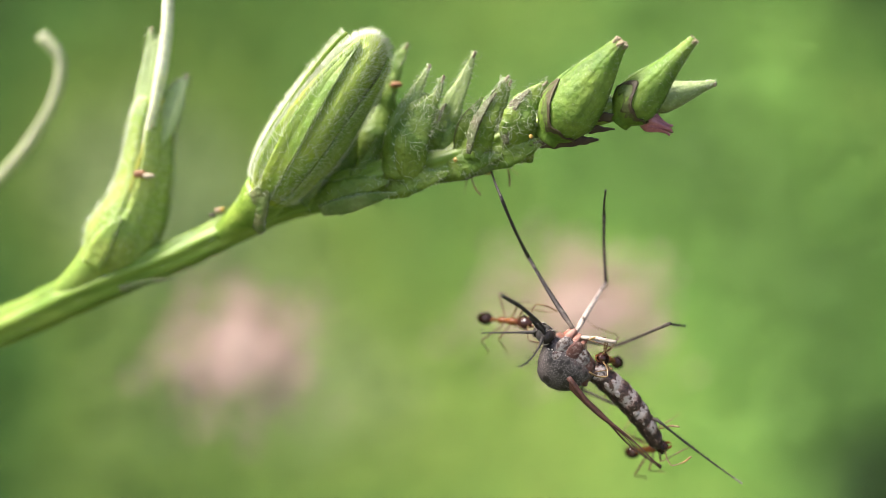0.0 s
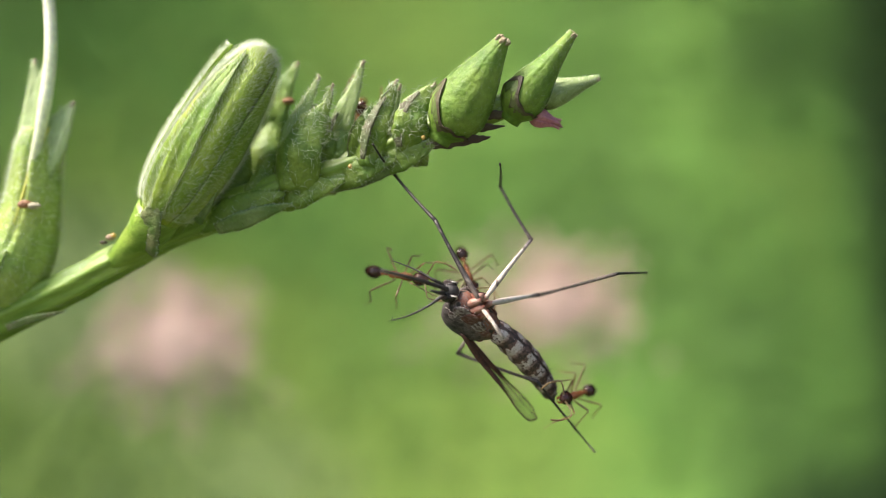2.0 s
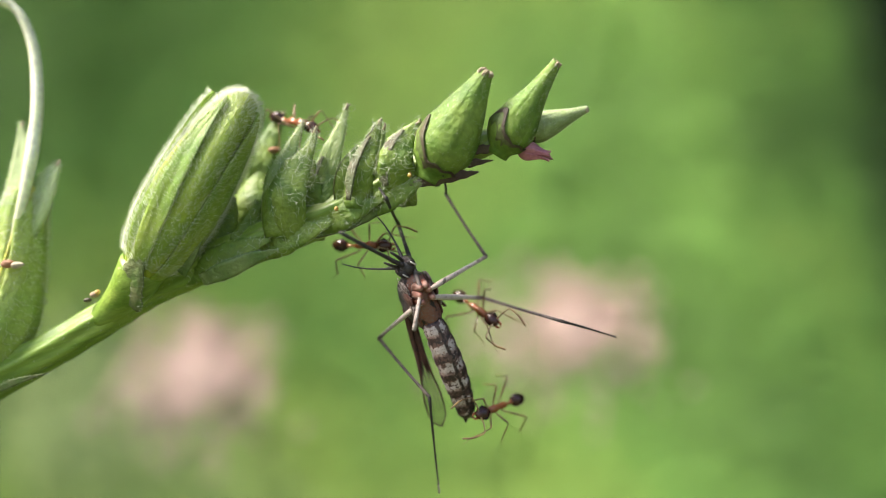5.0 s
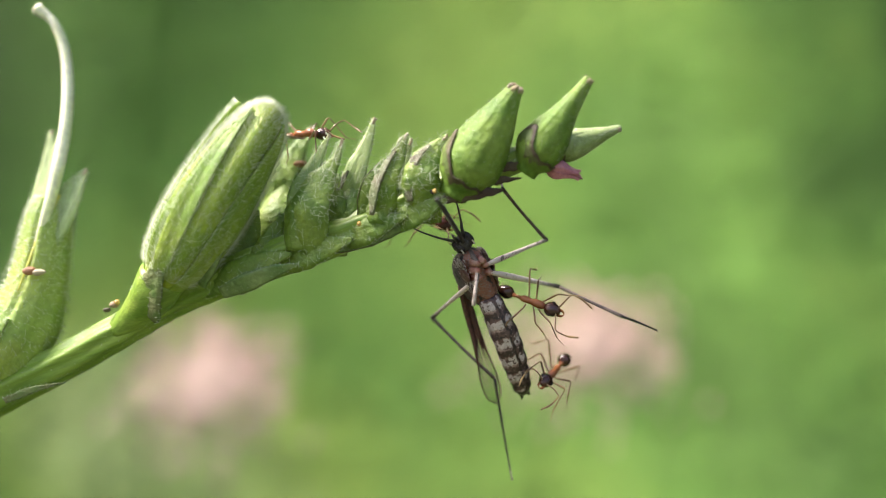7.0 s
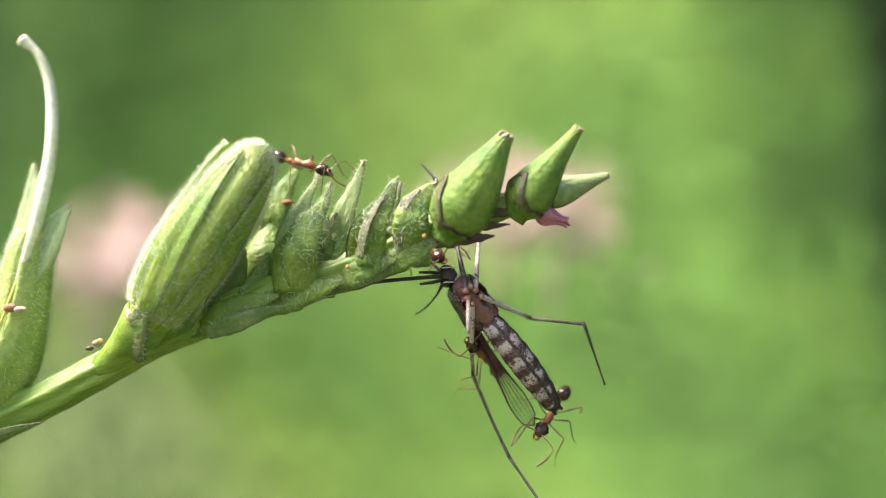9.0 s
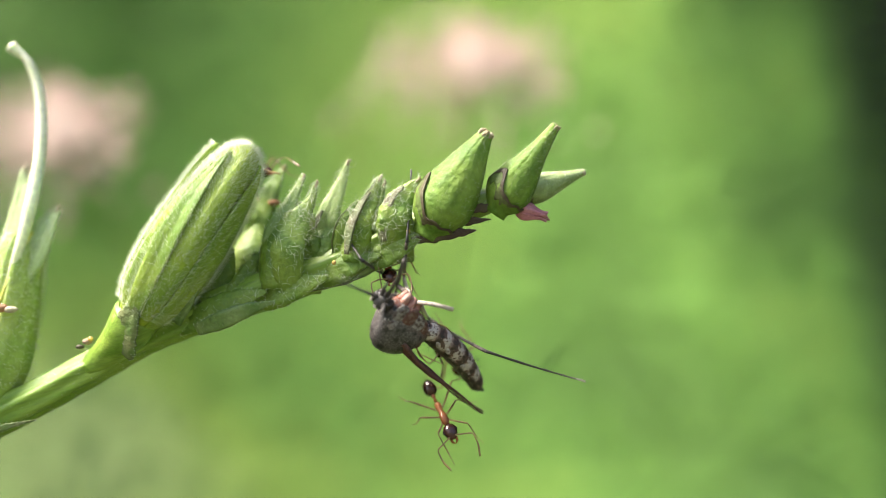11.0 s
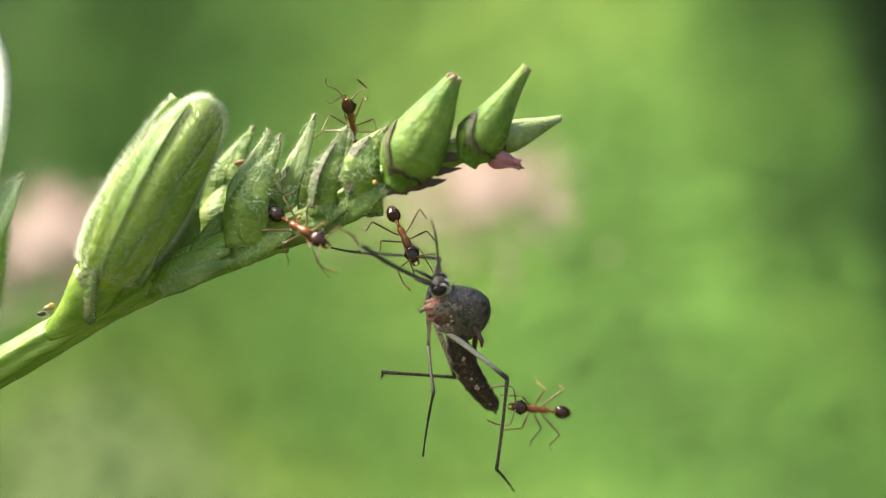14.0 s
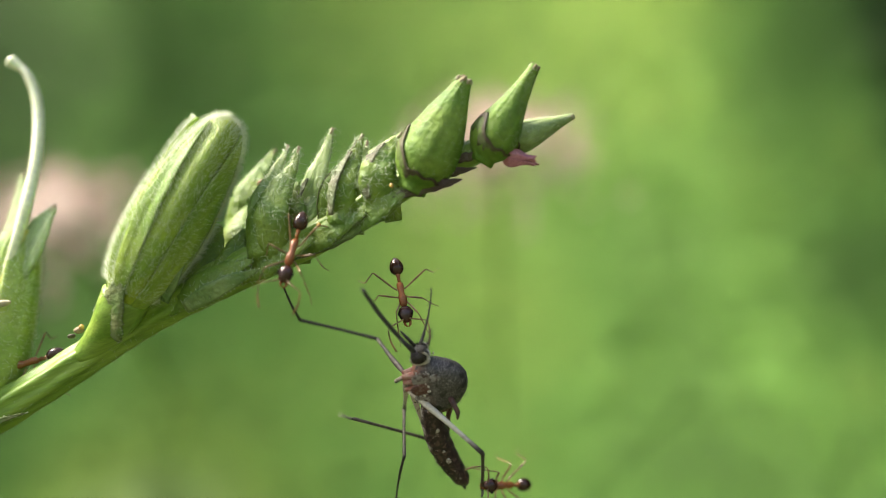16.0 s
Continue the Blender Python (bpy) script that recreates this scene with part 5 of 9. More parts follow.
# ---- movement ----
def motions():
    walk(mosquito, at([
        (0, 3.54, 25.11, 346.84, 172.5, -42.1, -164.7), (.25, 4.68, 24.84, 347.46, 168.7, -39.9, -148.2), (.5, 5.81, 24.56, 348.09, 165.9, -37.1, -132.6), (.75, 5.27, 24.93, 347.03, 148.9, -36.7, -151.3),
        (1, 4.74, 25.3, 345.96, 132.3, -40.7, -169.9), (1.25, 4.25, 25.16, 346.88, 135.5, -40.7, -161), (1.5, 3.77, 25.03, 347.81, 138.6, -41.1, -152.1), (1.75, 3.64, 25.07, 347.97, 119.2, -41.3, -148.9),
        (2, 3.51, 25.11, 348.13, 99.9, -40.7, -145.8), (2.25, 2.88, 25.27, 348.28, 96.1, -45.3, -146.2), (2.5, 2.25, 25.43, 348.43, 91.9, -49.9, -146.1), (2.75, 2.36, 25.66, 348.62, 95.9, -50.8, -152.3),
        (3, 2.46, 25.9, 348.8, 100.2, -51.4, -158.6), (3.25, 2.9, 25.75, 349.59, 86.8, -48.7, -146.2), (3.5, 3.34, 25.59, 350.38, 75.4, -44.4, -135.8), (3.75, 2.8, 25.88, 349.88, 64.6, -53.8, -132.8),
        (4, 2.26, 26.17, 349.38, 49.7, -62.5, -125.2), (4.25, 2.27, 26.18, 349.43, 49.7, -62.4, -125.2), (4.5, 2.32, 26.21, 349.57, 49.8, -61.9, -125.2), (4.75, 2.38, 26.26, 349.78, 49.8, -61.3, -125.2),
        (5, 2.46, 26.32, 350.04, 49.9, -60.5, -125.2), (5.25, 2.54, 26.39, 350.31, 50, -59.6, -125.2), (5.5, 2.63, 26.46, 350.59, 50.1, -58.8, -125.2), (5.75, 2.71, 26.52, 350.84, 50.1, -58, -125.2),
        (6, 2.77, 26.57, 351.05, 50.2, -57.3, -125.2), (6.25, 2.82, 26.6, 351.19, 50.2, -56.9, -125.2), (6.5, 2.83, 26.61, 351.25, 50.3, -56.7, -125.2), (6.75, 3.17, 26.63, 351.27, 51.7, -56.8, -125.5),
        (7, 3.51, 26.65, 351.3, 53.2, -56.9, -125.9), (7.25, 3.23, 26.65, 351.28, 55.7, -56.9, -128.9), (7.5, 2.95, 26.66, 351.27, 58.1, -56.8, -132), (7.75, 3.8, 26.74, 351.57, 39.7, -59.9, -141.6),
        (8, 4.66, 26.82, 351.87, 20.3, -64.4, -149.6), (8.25, 4.59, 26.78, 351.85, 25.4, -63.6, -151.3), (8.5, 4.4, 26.67, 351.81, 38.2, -60.9, -154.7), (8.75, 4.12, 26.51, 351.74, 54.7, -56.6, -157.1),
        (9, 3.79, 26.31, 351.66, 72.2, -51.1, -157), (9.25, 3.42, 26.1, 351.58, 89.2, -45.4, -154.2), (9.5, 3.05, 25.88, 351.49, 105.1, -40.5, -149.5), (9.75, 2.71, 25.69, 351.41, 119.3, -36.9, -144.2),
        (10, 2.44, 25.53, 351.34, 130.8, -34.8, -139.2), (10.25, 2.25, 25.42, 351.3, 138.6, -33.9, -135.7), (10.5, 2.18, 25.38, 351.28, 141.5, -33.6, -134.3), (10.75, 2.13, 25.19, 350.99, 139.3, -28.6, -131.8),
        (11, 2.07, 25, 350.69, 137.4, -23.6, -129.6), (11.25, 2.17, 24.81, 351, 145.5, -21.8, -124.6), (11.5, 2.27, 24.61, 351.31, 153.7, -20.7, -119.4), (11.75, 2.54, 24.64, 351.29, 174.2, -17.2, -122.3),
        (12, 2.82, 24.67, 351.27, -166, -12.9, -123.7), (12.25, 3.22, 25.02, 350.54, -133.1, -18.1, -122), (12.5, 3.62, 25.37, 349.82, -99.2, -23.4, -123.6), (12.75, 3, 25.53, 349.68, -99.8, -25.9, -122.4),
        (13, 2.38, 25.69, 349.55, -100.5, -28.5, -121.2), (13.25, 3.55, 26.1, 350.33, -99.2, -34.5, -110.2), (13.5, 4.72, 26.51, 351.12, -99.4, -40.7, -98.4), (13.75, 4.58, 26.44, 350.5, -92.8, -38.8, -103.8),
        (14, 4.44, 26.37, 349.88, -86.7, -36.3, -108.9), (14.25, 4.06, 26.29, 349.67, -85.3, -36.3, -109), (14.5, 3.67, 26.2, 349.47, -83.9, -36.3, -109.2), (14.75, 3.49, 26.31, 349.59, -87.9, -37.7, -105),
        (15, 3.3, 26.42, 349.7, -92.1, -38.8, -100.7), (15.25, 3.32, 26.53, 349.4, -101.1, -36.2, -98), (15.5, 3.33, 26.65, 349.1, -109.8, -33.2, -96), (15.75, 3.13, 27.02, 348.73, -100.2, -34.5, -97.2),
        (16, 2.93, 27.38, 348.36, -90.5, -35.5, -98.6),
    ]))
    walk(legs["wing"], at([
        (0, -.25, -.34, .42, 0, -0, 0), (.25, -.25, -.34, .42, .5, -9, 7), (.5, -.25, -.34, .42, -0, -17.9, 14.2), (.75, -.25, -.34, .42, .5, -9, 7),
        (1, -.25, -.34, .42, 0, -0, 0), (1.25, -.25, -.34, .42, 0, -0, 0), (1.5, -.25, -.34, .42, 0, -0, 0), (1.75, -.25, -.34, .42, 0, -0, 0),
        (2, -.25, -.34, .42, 0, -0, 0), (2.25, -.25, -.34, .42, 0, -0, 0), (2.5, -.25, -.34, .42, 0, -0, 0), (2.75, -.25, -.34, .42, 0, -0, 0),
        (3, -.25, -.34, .42, 0, -0, 0), (3.25, -.25, -.34, .42, 0, -0, 0), (3.5, -.25, -.34, .42, 0, -0, 0), (3.75, -.25, -.34, .42, 0, -0, 0),
        (4, -.25, -.34, .42, 0, -0, 0), (4.25, -.25, -.34, .42, 0, -0, 0), (4.5, -.25, -.34, .42, 0, -0, 0), (4.75, -.25, -.34, .42, 0, -0, 0),
        (5, -.25, -.34, .42, 0, -0, 0), (5.25, -.25, -.34, .42, 0, -0, 0), (5.5, -.25, -.34, .42, 0, -0, 0), (5.75, -.25, -.34, .42, 0, -0, 0),
        (6, -.25, -.34, .42, 0, -0, 0), (6.25, -.25, -.34, .42, 0, -0, 0), (6.5, -.25, -.34, .42, 0, -0, 0), (6.75, -.25, -.34, .42, 0, -0, 0),
        (7, -.25, -.34, .42, 0, -0, 0), (7.25, -.25, -.34, .42, 0, -0, 0), (7.5, -.25, -.34, .42, 0, -0, 0), (7.75, -.25, -.34, .42, 0, -0, 0),
        (8, -.25, -.34, .42, 0, -0, 0), (8.25, -.25, -.34, .42, 0, -0, 0), (8.5, -.25, -.34, .42, 0, -0, 0), (8.75, -.25, -.34, .42, 0, -0, 0),
        (9, -.25, -.34, .42, 0, -0, 0), (9.25, -.25, -.34, .42, 0, -0, 0), (9.5, -.25, -.34, .42, 0, -0, 0), (9.75, -.25, -.34, .42, 0, -0, 0),
        (10, -.25, -.34, .42, 0, -0, 0), (10.25, -.25, -.34, .42, 0, -0, 0), (10.5, -.25, -.34, .42, 0, -0, 0), (10.75, -.25, -.34, .42, 0, -0, 0),
        (11, -.25, -.34, .42, 0, -0, 0), (11.25, -.25, -.34, .42, 1.1, -8.9, -1), (11.5, -.25, -.34, .42, 2.3, -17.8, -2.2), (11.75, -.25, -.34, .42, 1.2, -11.8, 1),
        (12, -.25, -.34, .42, .5, -5.7, 4.1), (12.25, -.25, -.34, .42, .3, -2.9, 2.1), (12.5, -.25, -.34, .42, 0, -0, 0), (12.75, -.25, -.34, .42, -0, -4.5, 0),
        (13, -.25, -.34, .42, -0, -9, 0), (13.25, -.25, -.34, .42, -0, -13.5, 0), (13.5, -.25, -.34, .42, -0, -18, 0), (13.75, -.25, -.34, .42, -0, -18, 0),
        (14, -.25, -.34, .42, -0, -18, 0), (14.25, -.25, -.34, .42, -0, -18, 0), (14.5, -.25, -.34, .42, -0, -18, 0), (14.75, -.25, -.34, .42, -0, -18, 0),
        (15, -.25, -.34, .42, -0, -18, 0), (15.25, -.25, -.34, .42, -0, -18, 0), (15.5, -.25, -.34, .42, -0, -18, 0), (15.75, -.25, -.34, .42, -0, -18, 0),
        (16, -.25, -.34, .42, -0, -18, 0),
    ]))
    walk(legs["head"], at([
        (0, .9, 0, -.1, .3, -.9, -35.7), (.25, .9, 0, -.1, -1.3, 5.1, -29.1), (.5, .9, 0, -.1, -2.2, 11.2, -22.5), (.75, .9, 0, -.1, -2.9, 12.8, -25.8),
        (1, .9, 0, -.1, -3.7, 14.3, -29.2), (1.25, .9, 0, -.1, -4.2, 14.5, -32.5), (1.5, .9, 0, -.1, -4.7, 14.6, -35.7), (1.75, .9, 0, -.1, -2.9, 10, -32.3),
        (2, .9, 0, -.1, -1.4, 5.3, -29.1), (2.25, .9, 0, -.1, -3.3, 13.3, -27.5), (2.5, .9, 0, -.1, -5, 21.4, -26.1), (2.75, .9, 0, -.1, -6, 22.6, -29.1),
        (3, .9, 0, -.1, -7, 23.9, -32.1), (3.25, .9, 0, -.1, -2.3, 8, -32.6), (3.5, .9, 0, -.1, 2.4, -7.9, -34.3), (3.75, .9, 0, -.1, -1, 2.9, -38.6),
        (4, .9, 0, -.1, -5.3, 13.3, -43.6), (4.25, .9, 0, -.1, -5.6, 14.1, -43.3), (4.5, .9, 0, -.1, -6.3, 16.2, -42.6), (4.75, .9, 0, -.1, -7.4, 19.3, -41.6),
        (5, .9, 0, -.1, -8.6, 23.1, -40.5), (5.25, .9, 0, -.1, -9.9, 27.2, -39.3), (5.5, .9, 0, -.1, -11.1, 31.4, -38.1), (5.75, .9, 0, -.1, -12.2, 35.3, -37.1),
        (6, .9, 0, -.1, -13.1, 38.5, -36.3), (6.25, .9, 0, -.1, -13.6, 40.6, -35.8), (6.5, .9, 0, -.1, -13.9, 41.4, -35.6), (6.75, .9, 0, -.1, -12.1, 42, -30.8),
        (7, .9, 0, -.1, -10.2, 42.4, -25.9), (7.25, .9, 0, -.1, -10.5, 44.9, -25.2), (7.5, .9, 0, -.1, -10.9, 47.3, -24.5), (7.75, .9, 0, -.1, -1.6, 5.1, -35.4),
        (8, .9, 0, -.1, 18.1, -33.5, -55.8), (8.25, .9, 0, -.1, 17.3, -32.1, -55.6), (8.5, .9, 0, -.1, 15, -28.2, -55.3), (8.75, .9, 0, -.1, 11.9, -22.5, -55.2),
        (9, .9, 0, -.1, 8.2, -15.5, -55.6), (9.25, .9, 0, -.1, 4.3, -7.9, -56.4), (9.5, .9, 0, -.1, .3, -.5, -57.8), (9.75, .9, 0, -.1, -3.6, 6.3, -59.5),
        (10, .9, 0, -.1, -7, 11.8, -61.3), (10.25, .9, 0, -.1, -9.4, 15.4, -62.7), (10.5, .9, 0, -.1, -10.3, 16.7, -63.2), (10.75, .9, 0, -.1, -12, 22.5, -55.6),
        (11, .9, 0, -.1, -12.8, 28.5, -47.8), (11.25, .9, 0, -.1, -4.7, 11.8, -42.8), (11.5, .9, 0, -.1, 1.9, -5.2, -40.2), (11.75, .9, 0, -.1, 5.4, -16.2, -36.4),
        (12, .9, 0, -.1, 8.3, -27.5, -33.1), (12.25, .9, 0, -.1, 3, -30.9, -10.7), (12.5, .9, 0, -.1, -3.6, -32.3, 12.4), (12.75, .9, 0, -.1, -5.6, -35.4, 17.6),
        (13, .9, 0, -.1, -8.1, -38.4, 23), (13.25, .9, 0, -.1, 1, 4.4, 25.3), (13.5, .9, 0, -.1, 16.4, 45.9, 37.5), (13.75, .9, 0, -.1, 9.1, 40.9, 24),
        (14, .9, 0, -.1, 3.9, 34.9, 12.3), (14.25, .9, 0, -.1, -.6, 39.1, -1.8), (14.5, .9, 0, -.1, -6.6, 42.2, -17), (14.75, .9, 0, -.1, -1.8, 36.1, -5.5),
        (15, .9, 0, -.1, 1.2, 29.5, 4.7), (15.25, .9, 0, -.1, 4.3, 30.7, 15.7), (15.5, .9, 0, -.1, 7.7, 31.5, 26.9), (15.75, .9, 0, -.1, 3.5, 27.1, 14.4),
        (16, .9, 0, -.1, .5, 22.1, 2.7),
    ]))
    walk(legs["A"]["femur"], at([
        (0, .4, -.08, -.75, -14.4, 17.1, 30.8), (.25, .4, -.08, -.75, -13.1, 13.9, 35.7), (.5, .4, -.08, -.75, -12.1, 10.7, 40.4), (.75, .4, -.08, -.75, -13.5, 10.9, 32.8),
        (1, .4, -.08, -.75, -15, 11, 25.2), (1.25, .4, -.08, -.75, -14.5, 9.6, 28), (1.5, .4, -.08, -.75, -14.1, 8.3, 30.8), (1.75, .4, -.08, -.75, -13.9, -2.5, 33),
        (2, .4, -.08, -.75, -14.2, -13.2, 35.3), (2.25, .4, -.08, -.75, -13.5, -5, 30.4), (2.5, .4, -.08, -.75, -13.4, 3.2, 25.7), (2.75, .4, -.08, -.75, -14.1, -9.5, 37.6),
        (3, .4, -.08, -.75, -17.5, -21.8, 50.3), (3.25, .4, -.08, -.75, -12.9, -22.1, 37.9), (3.5, .4, -.08, -.75, -8.3, -21.5, 25.6), (3.75, .4, -.08, -.75, -6.2, -29.9, 20.8),
        (4, .4, -.08, -.75, -3.1, -38, 15.3), (4.25, .4, -.08, -.75, -3.5, -38.9, 15.8), (4.5, .4, -.08, -.75, -4.5, -41.4, 17.4), (4.75, .4, -.08, -.75, -6.3, -45, 20),
        (5, .4, -.08, -.75, -8.9, -49.3, 23.7), (5.25, .4, -.08, -.75, -12.6, -53.8, 28.4), (5.5, .4, -.08, -.75, -17.5, -58.1, 34.2), (5.75, .4, -.08, -.75, -23.3, -61.7, 40.9),
        (6, .4, -.08, -.75, -29.3, -64.4, 47.7), (6.25, .4, -.08, -.75, -34.1, -66, 53), (6.5, .4, -.08, -.75, -36.1, -66.6, 55.1), (6.75, .4, -.08, -.75, -16.3, -62.2, 33.3),
        (7, .4, -.08, -.75, -3.3, -55.4, 18.1), (7.25, .4, -.08, -.75, -9.8, -53.2, 26.1), (7.5, .4, -.08, -.75, -15.3, -50.5, 33.1), (7.75, .4, -.08, -.75, 5.4, -51.6, 6.7),
        (8, .4, -.08, -.75, 24.1, -46.9, -17.8), (8.25, .4, -.08, -.75, 20.7, -47.7, -13.2), (8.5, .4, -.08, -.75, 11, -48.8, -.2), (8.75, .4, -.08, -.75, -3.5, -47.8, 19),
        (9, .4, -.08, -.75, -18.4, -42.6, 39.9), (9.25, .4, -.08, -.75, -29.7, -33.4, 58.1), (9.5, .4, -.08, -.75, -36.4, -22.1, 72.5), (9.75, .4, -.08, -.75, -39.6, -10.8, 83.7),
        (10, .4, -.08, -.75, -40.5, -1.2, 92.2), (10.25, .4, -.08, -.75, -40.3, 5.4, 97.9), (10.5, .4, -.08, -.75, -40.1, 7.8, 100.1), (10.75, .4, -.08, -.75, -39.6, 3.7, 105),
        (11, .4, -.08, -.75, -39.4, -.4, 110), (11.25, .4, -.08, -.75, -39.5, -.8, 115.2), (11.5, .4, -.08, -.75, -39.6, -1.1, 120.4), (11.75, .4, -.08, -.75, -39.9, 5.5, 112.2),
        (12, .4, -.08, -.75, -41.2, 12.1, 103.8), (12.25, .4, -.08, -.75, -44.9, 35, 94.5), (12.5, .4, -.08, -.75, -57.1, 56.5, 78), (12.75, .4, -.08, -.75, -49.8, 70.9, 86),
        (13, .4, -.08, -.75, -8.3, 83.4, 128.3), (13.25, .4, -.08, -.75, 108.5, 76.5, -114.2), (13.5, .4, -.08, -.75, 119.4, 59.4, -102.6), (13.75, .4, -.08, -.75, 120.7, 28.3, -100.8),
        (14, .4, -.08, -.75, 120.9, -2.8, -99.9), (14.25, .4, -.08, -.75, 121.3, -7, -104.8), (14.5, .4, -.08, -.75, 122.1, -11.1, -109.7), (14.75, .4, -.08, -.75, 121.4, -25.9, -107.5),
        (15, .4, -.08, -.75, 119.7, -40.7, -104.5), (15.25, .4, -.08, -.75, 113.6, -41.7, -95.3), (15.5, .4, -.08, -.75, 107.3, -42, -85.8), (15.75, .4, -.08, -.75, 110.6, -9, -93.1),
        (16, .4, -.08, -.75, 109.8, 24.2, -99.1),
    ]))
    walk(legs["A"]["tibia"], at([
        (0, 2.53, 1.19, -1.51, -15.7, 13.3, -28.2), (.25, 2.45, 1.39, -1.38, .9, 38.3, 8.1), (.5, 2.35, 1.58, -1.23, 39, 45.2, 62.9), (.75, 2.55, 1.3, -1.24, 35.6, 15, 56.3),
        (1, 2.71, 1.01, -1.24, 35.6, -15.2, 51.5), (1.25, 2.66, 1.13, -1.18, 34.3, -4.1, 59.5), (1.5, 2.61, 1.24, -1.12, 34.5, 7.1, 67.3), (1.75, 2.58, 1.34, -.64, 35, -15.4, 59.8),
        (2, 2.47, 1.38, -.16, 39.3, -37.5, 50.5), (2.25, 2.63, 1.23, -.52, 35.2, -40.6, 56.9), (2.5, 2.74, 1.05, -.89, 30.5, -43.2, 64), (2.75, 2.43, 1.48, -.32, 50, -2.2, 18.8),
        (3, 1.94, 1.78, .22, 34.6, 40.1, -23.7), (3.25, 2.3, 1.4, .23, 43.6, -17.7, 15.5), (3.5, 2.58, .96, .2, -12.8, -60.2, 92.5), (3.75, 2.51, .72, .54, 28.3, -3.2, 28.3),
        (4, 2.38, .46, .85, -2.2, 57, -26.9), (4.25, 2.35, .47, .88, -2.3, 57, -27), (4.5, 2.26, .5, .97, -2.6, 56.8, -27.3), (4.75, 2.13, .55, 1.09, -3, 56.7, -27.8),
        (5, 1.95, .6, 1.22, -3.5, 56.5, -28.4), (5.25, 1.75, .65, 1.35, -4.1, 56.2, -29.1), (5.5, 1.54, .69, 1.46, -4.6, 56, -29.7), (5.75, 1.33, .73, 1.54, -5.1, 55.8, -30.3),
        (6, 1.16, .75, 1.59, -5.5, 55.6, -30.8), (6.25, 1.04, .76, 1.63, -5.7, 55.5, -31.1), (6.5, .99, .77, 1.64, -5.8, 55.4, -31.2), (6.75, 1.41, .58, 1.55, -10, 56.6, -36.3),
        (7, 1.8, .38, 1.39, -14.5, 57.5, -41.6), (7.25, 1.8, .6, 1.33, -11, 59.9, -37.6), (7.5, 1.78, .82, 1.26, -7, 62.2, -32.9), (7.75, 2, .11, 1.29, 44.9, 68.9, 23.2),
        (8, 2.09, -.62, 1.15, 84.6, 56.1, 67.3), (8.25, 2.1, -.48, 1.17, 80.1, 57.1, 61.9), (8.5, 2.11, -.09, 1.21, 67, 58.4, 46.4), (8.75, 2.05, .49, 1.18, 47.5, 56.8, 23.4),
        (9, 1.87, 1.15, 1.01, 29.1, 50.1, .7), (9.25, 1.55, 1.76, .68, 16.9, 39.3, -16.5), (9.5, 1.13, 2.22, .23, 10.2, 26.6, -28.7), (9.75, .68, 2.46, -.26, 7.1, 14.1, -37.7),
        (10, .3, 2.52, -.7, 6, 3.7, -44.4), (10.25, .04, 2.48, -.99, 6, -3.4, -48.7), (10.5, -.05, 2.46, -1.1, 6.2, -6.1, -50.4), (10.75, -.27, 2.43, -.92, 5.3, -4.7, -41),
        (11, -.49, 2.36, -.73, 4.6, -3.1, -31.6), (11.25, -.71, 2.27, -.72, 4, -14.9, -27.3), (11.5, -.92, 2.16, -.7, 2.3, -26.5, -22.5), (11.75, -.58, 2.32, -1, 3.4, -25, -25.2),
        (12, -.21, 2.39, -1.3, 4.5, -23.4, -27.8), (12.25, .23, 2.04, -2.24, 4.1, 28, -35.7), (12.5, .7, 1.32, -2.92, -26.6, 77.3, -70.6), (12.75, .46, .77, -3.21, 39.5, 19.5, 4),
        (13, .21, .16, -3.33, 34.6, -46.1, 21.9), (13.25, .15, -.63, -3.28, 23.2, 3.2, 49.5), (13.5, .11, -1.37, -2.99, 39.3, 51.7, 80.8), (13.75, -.03, -2.33, -1.98, 15.9, 63.3, 53.3),
        (14, -.05, -2.64, -.63, -23.6, 65.4, 9.9), (14.25, -.26, -2.58, -.43, -19.6, 51.5, 14.5), (14.5, -.46, -2.48, -.25, -17.9, 37.4, 17), (14.75, -.3, -2.31, .39, -15.3, 37.6, 21.2),
        (15, -.09, -1.99, .95, -12.7, 37.6, 25.5), (15.25, .22, -2.01, .98, -27.4, 66.2, 7.4), (15.5, .54, -2.01, .99, -127.4, 75.4, -95.6), (15.75, .26, -2.64, -.35, -61.4, 73.9, -27.8),
        (16, .02, -2.42, -1.81, -35.2, 60.4, .4),
    ]))
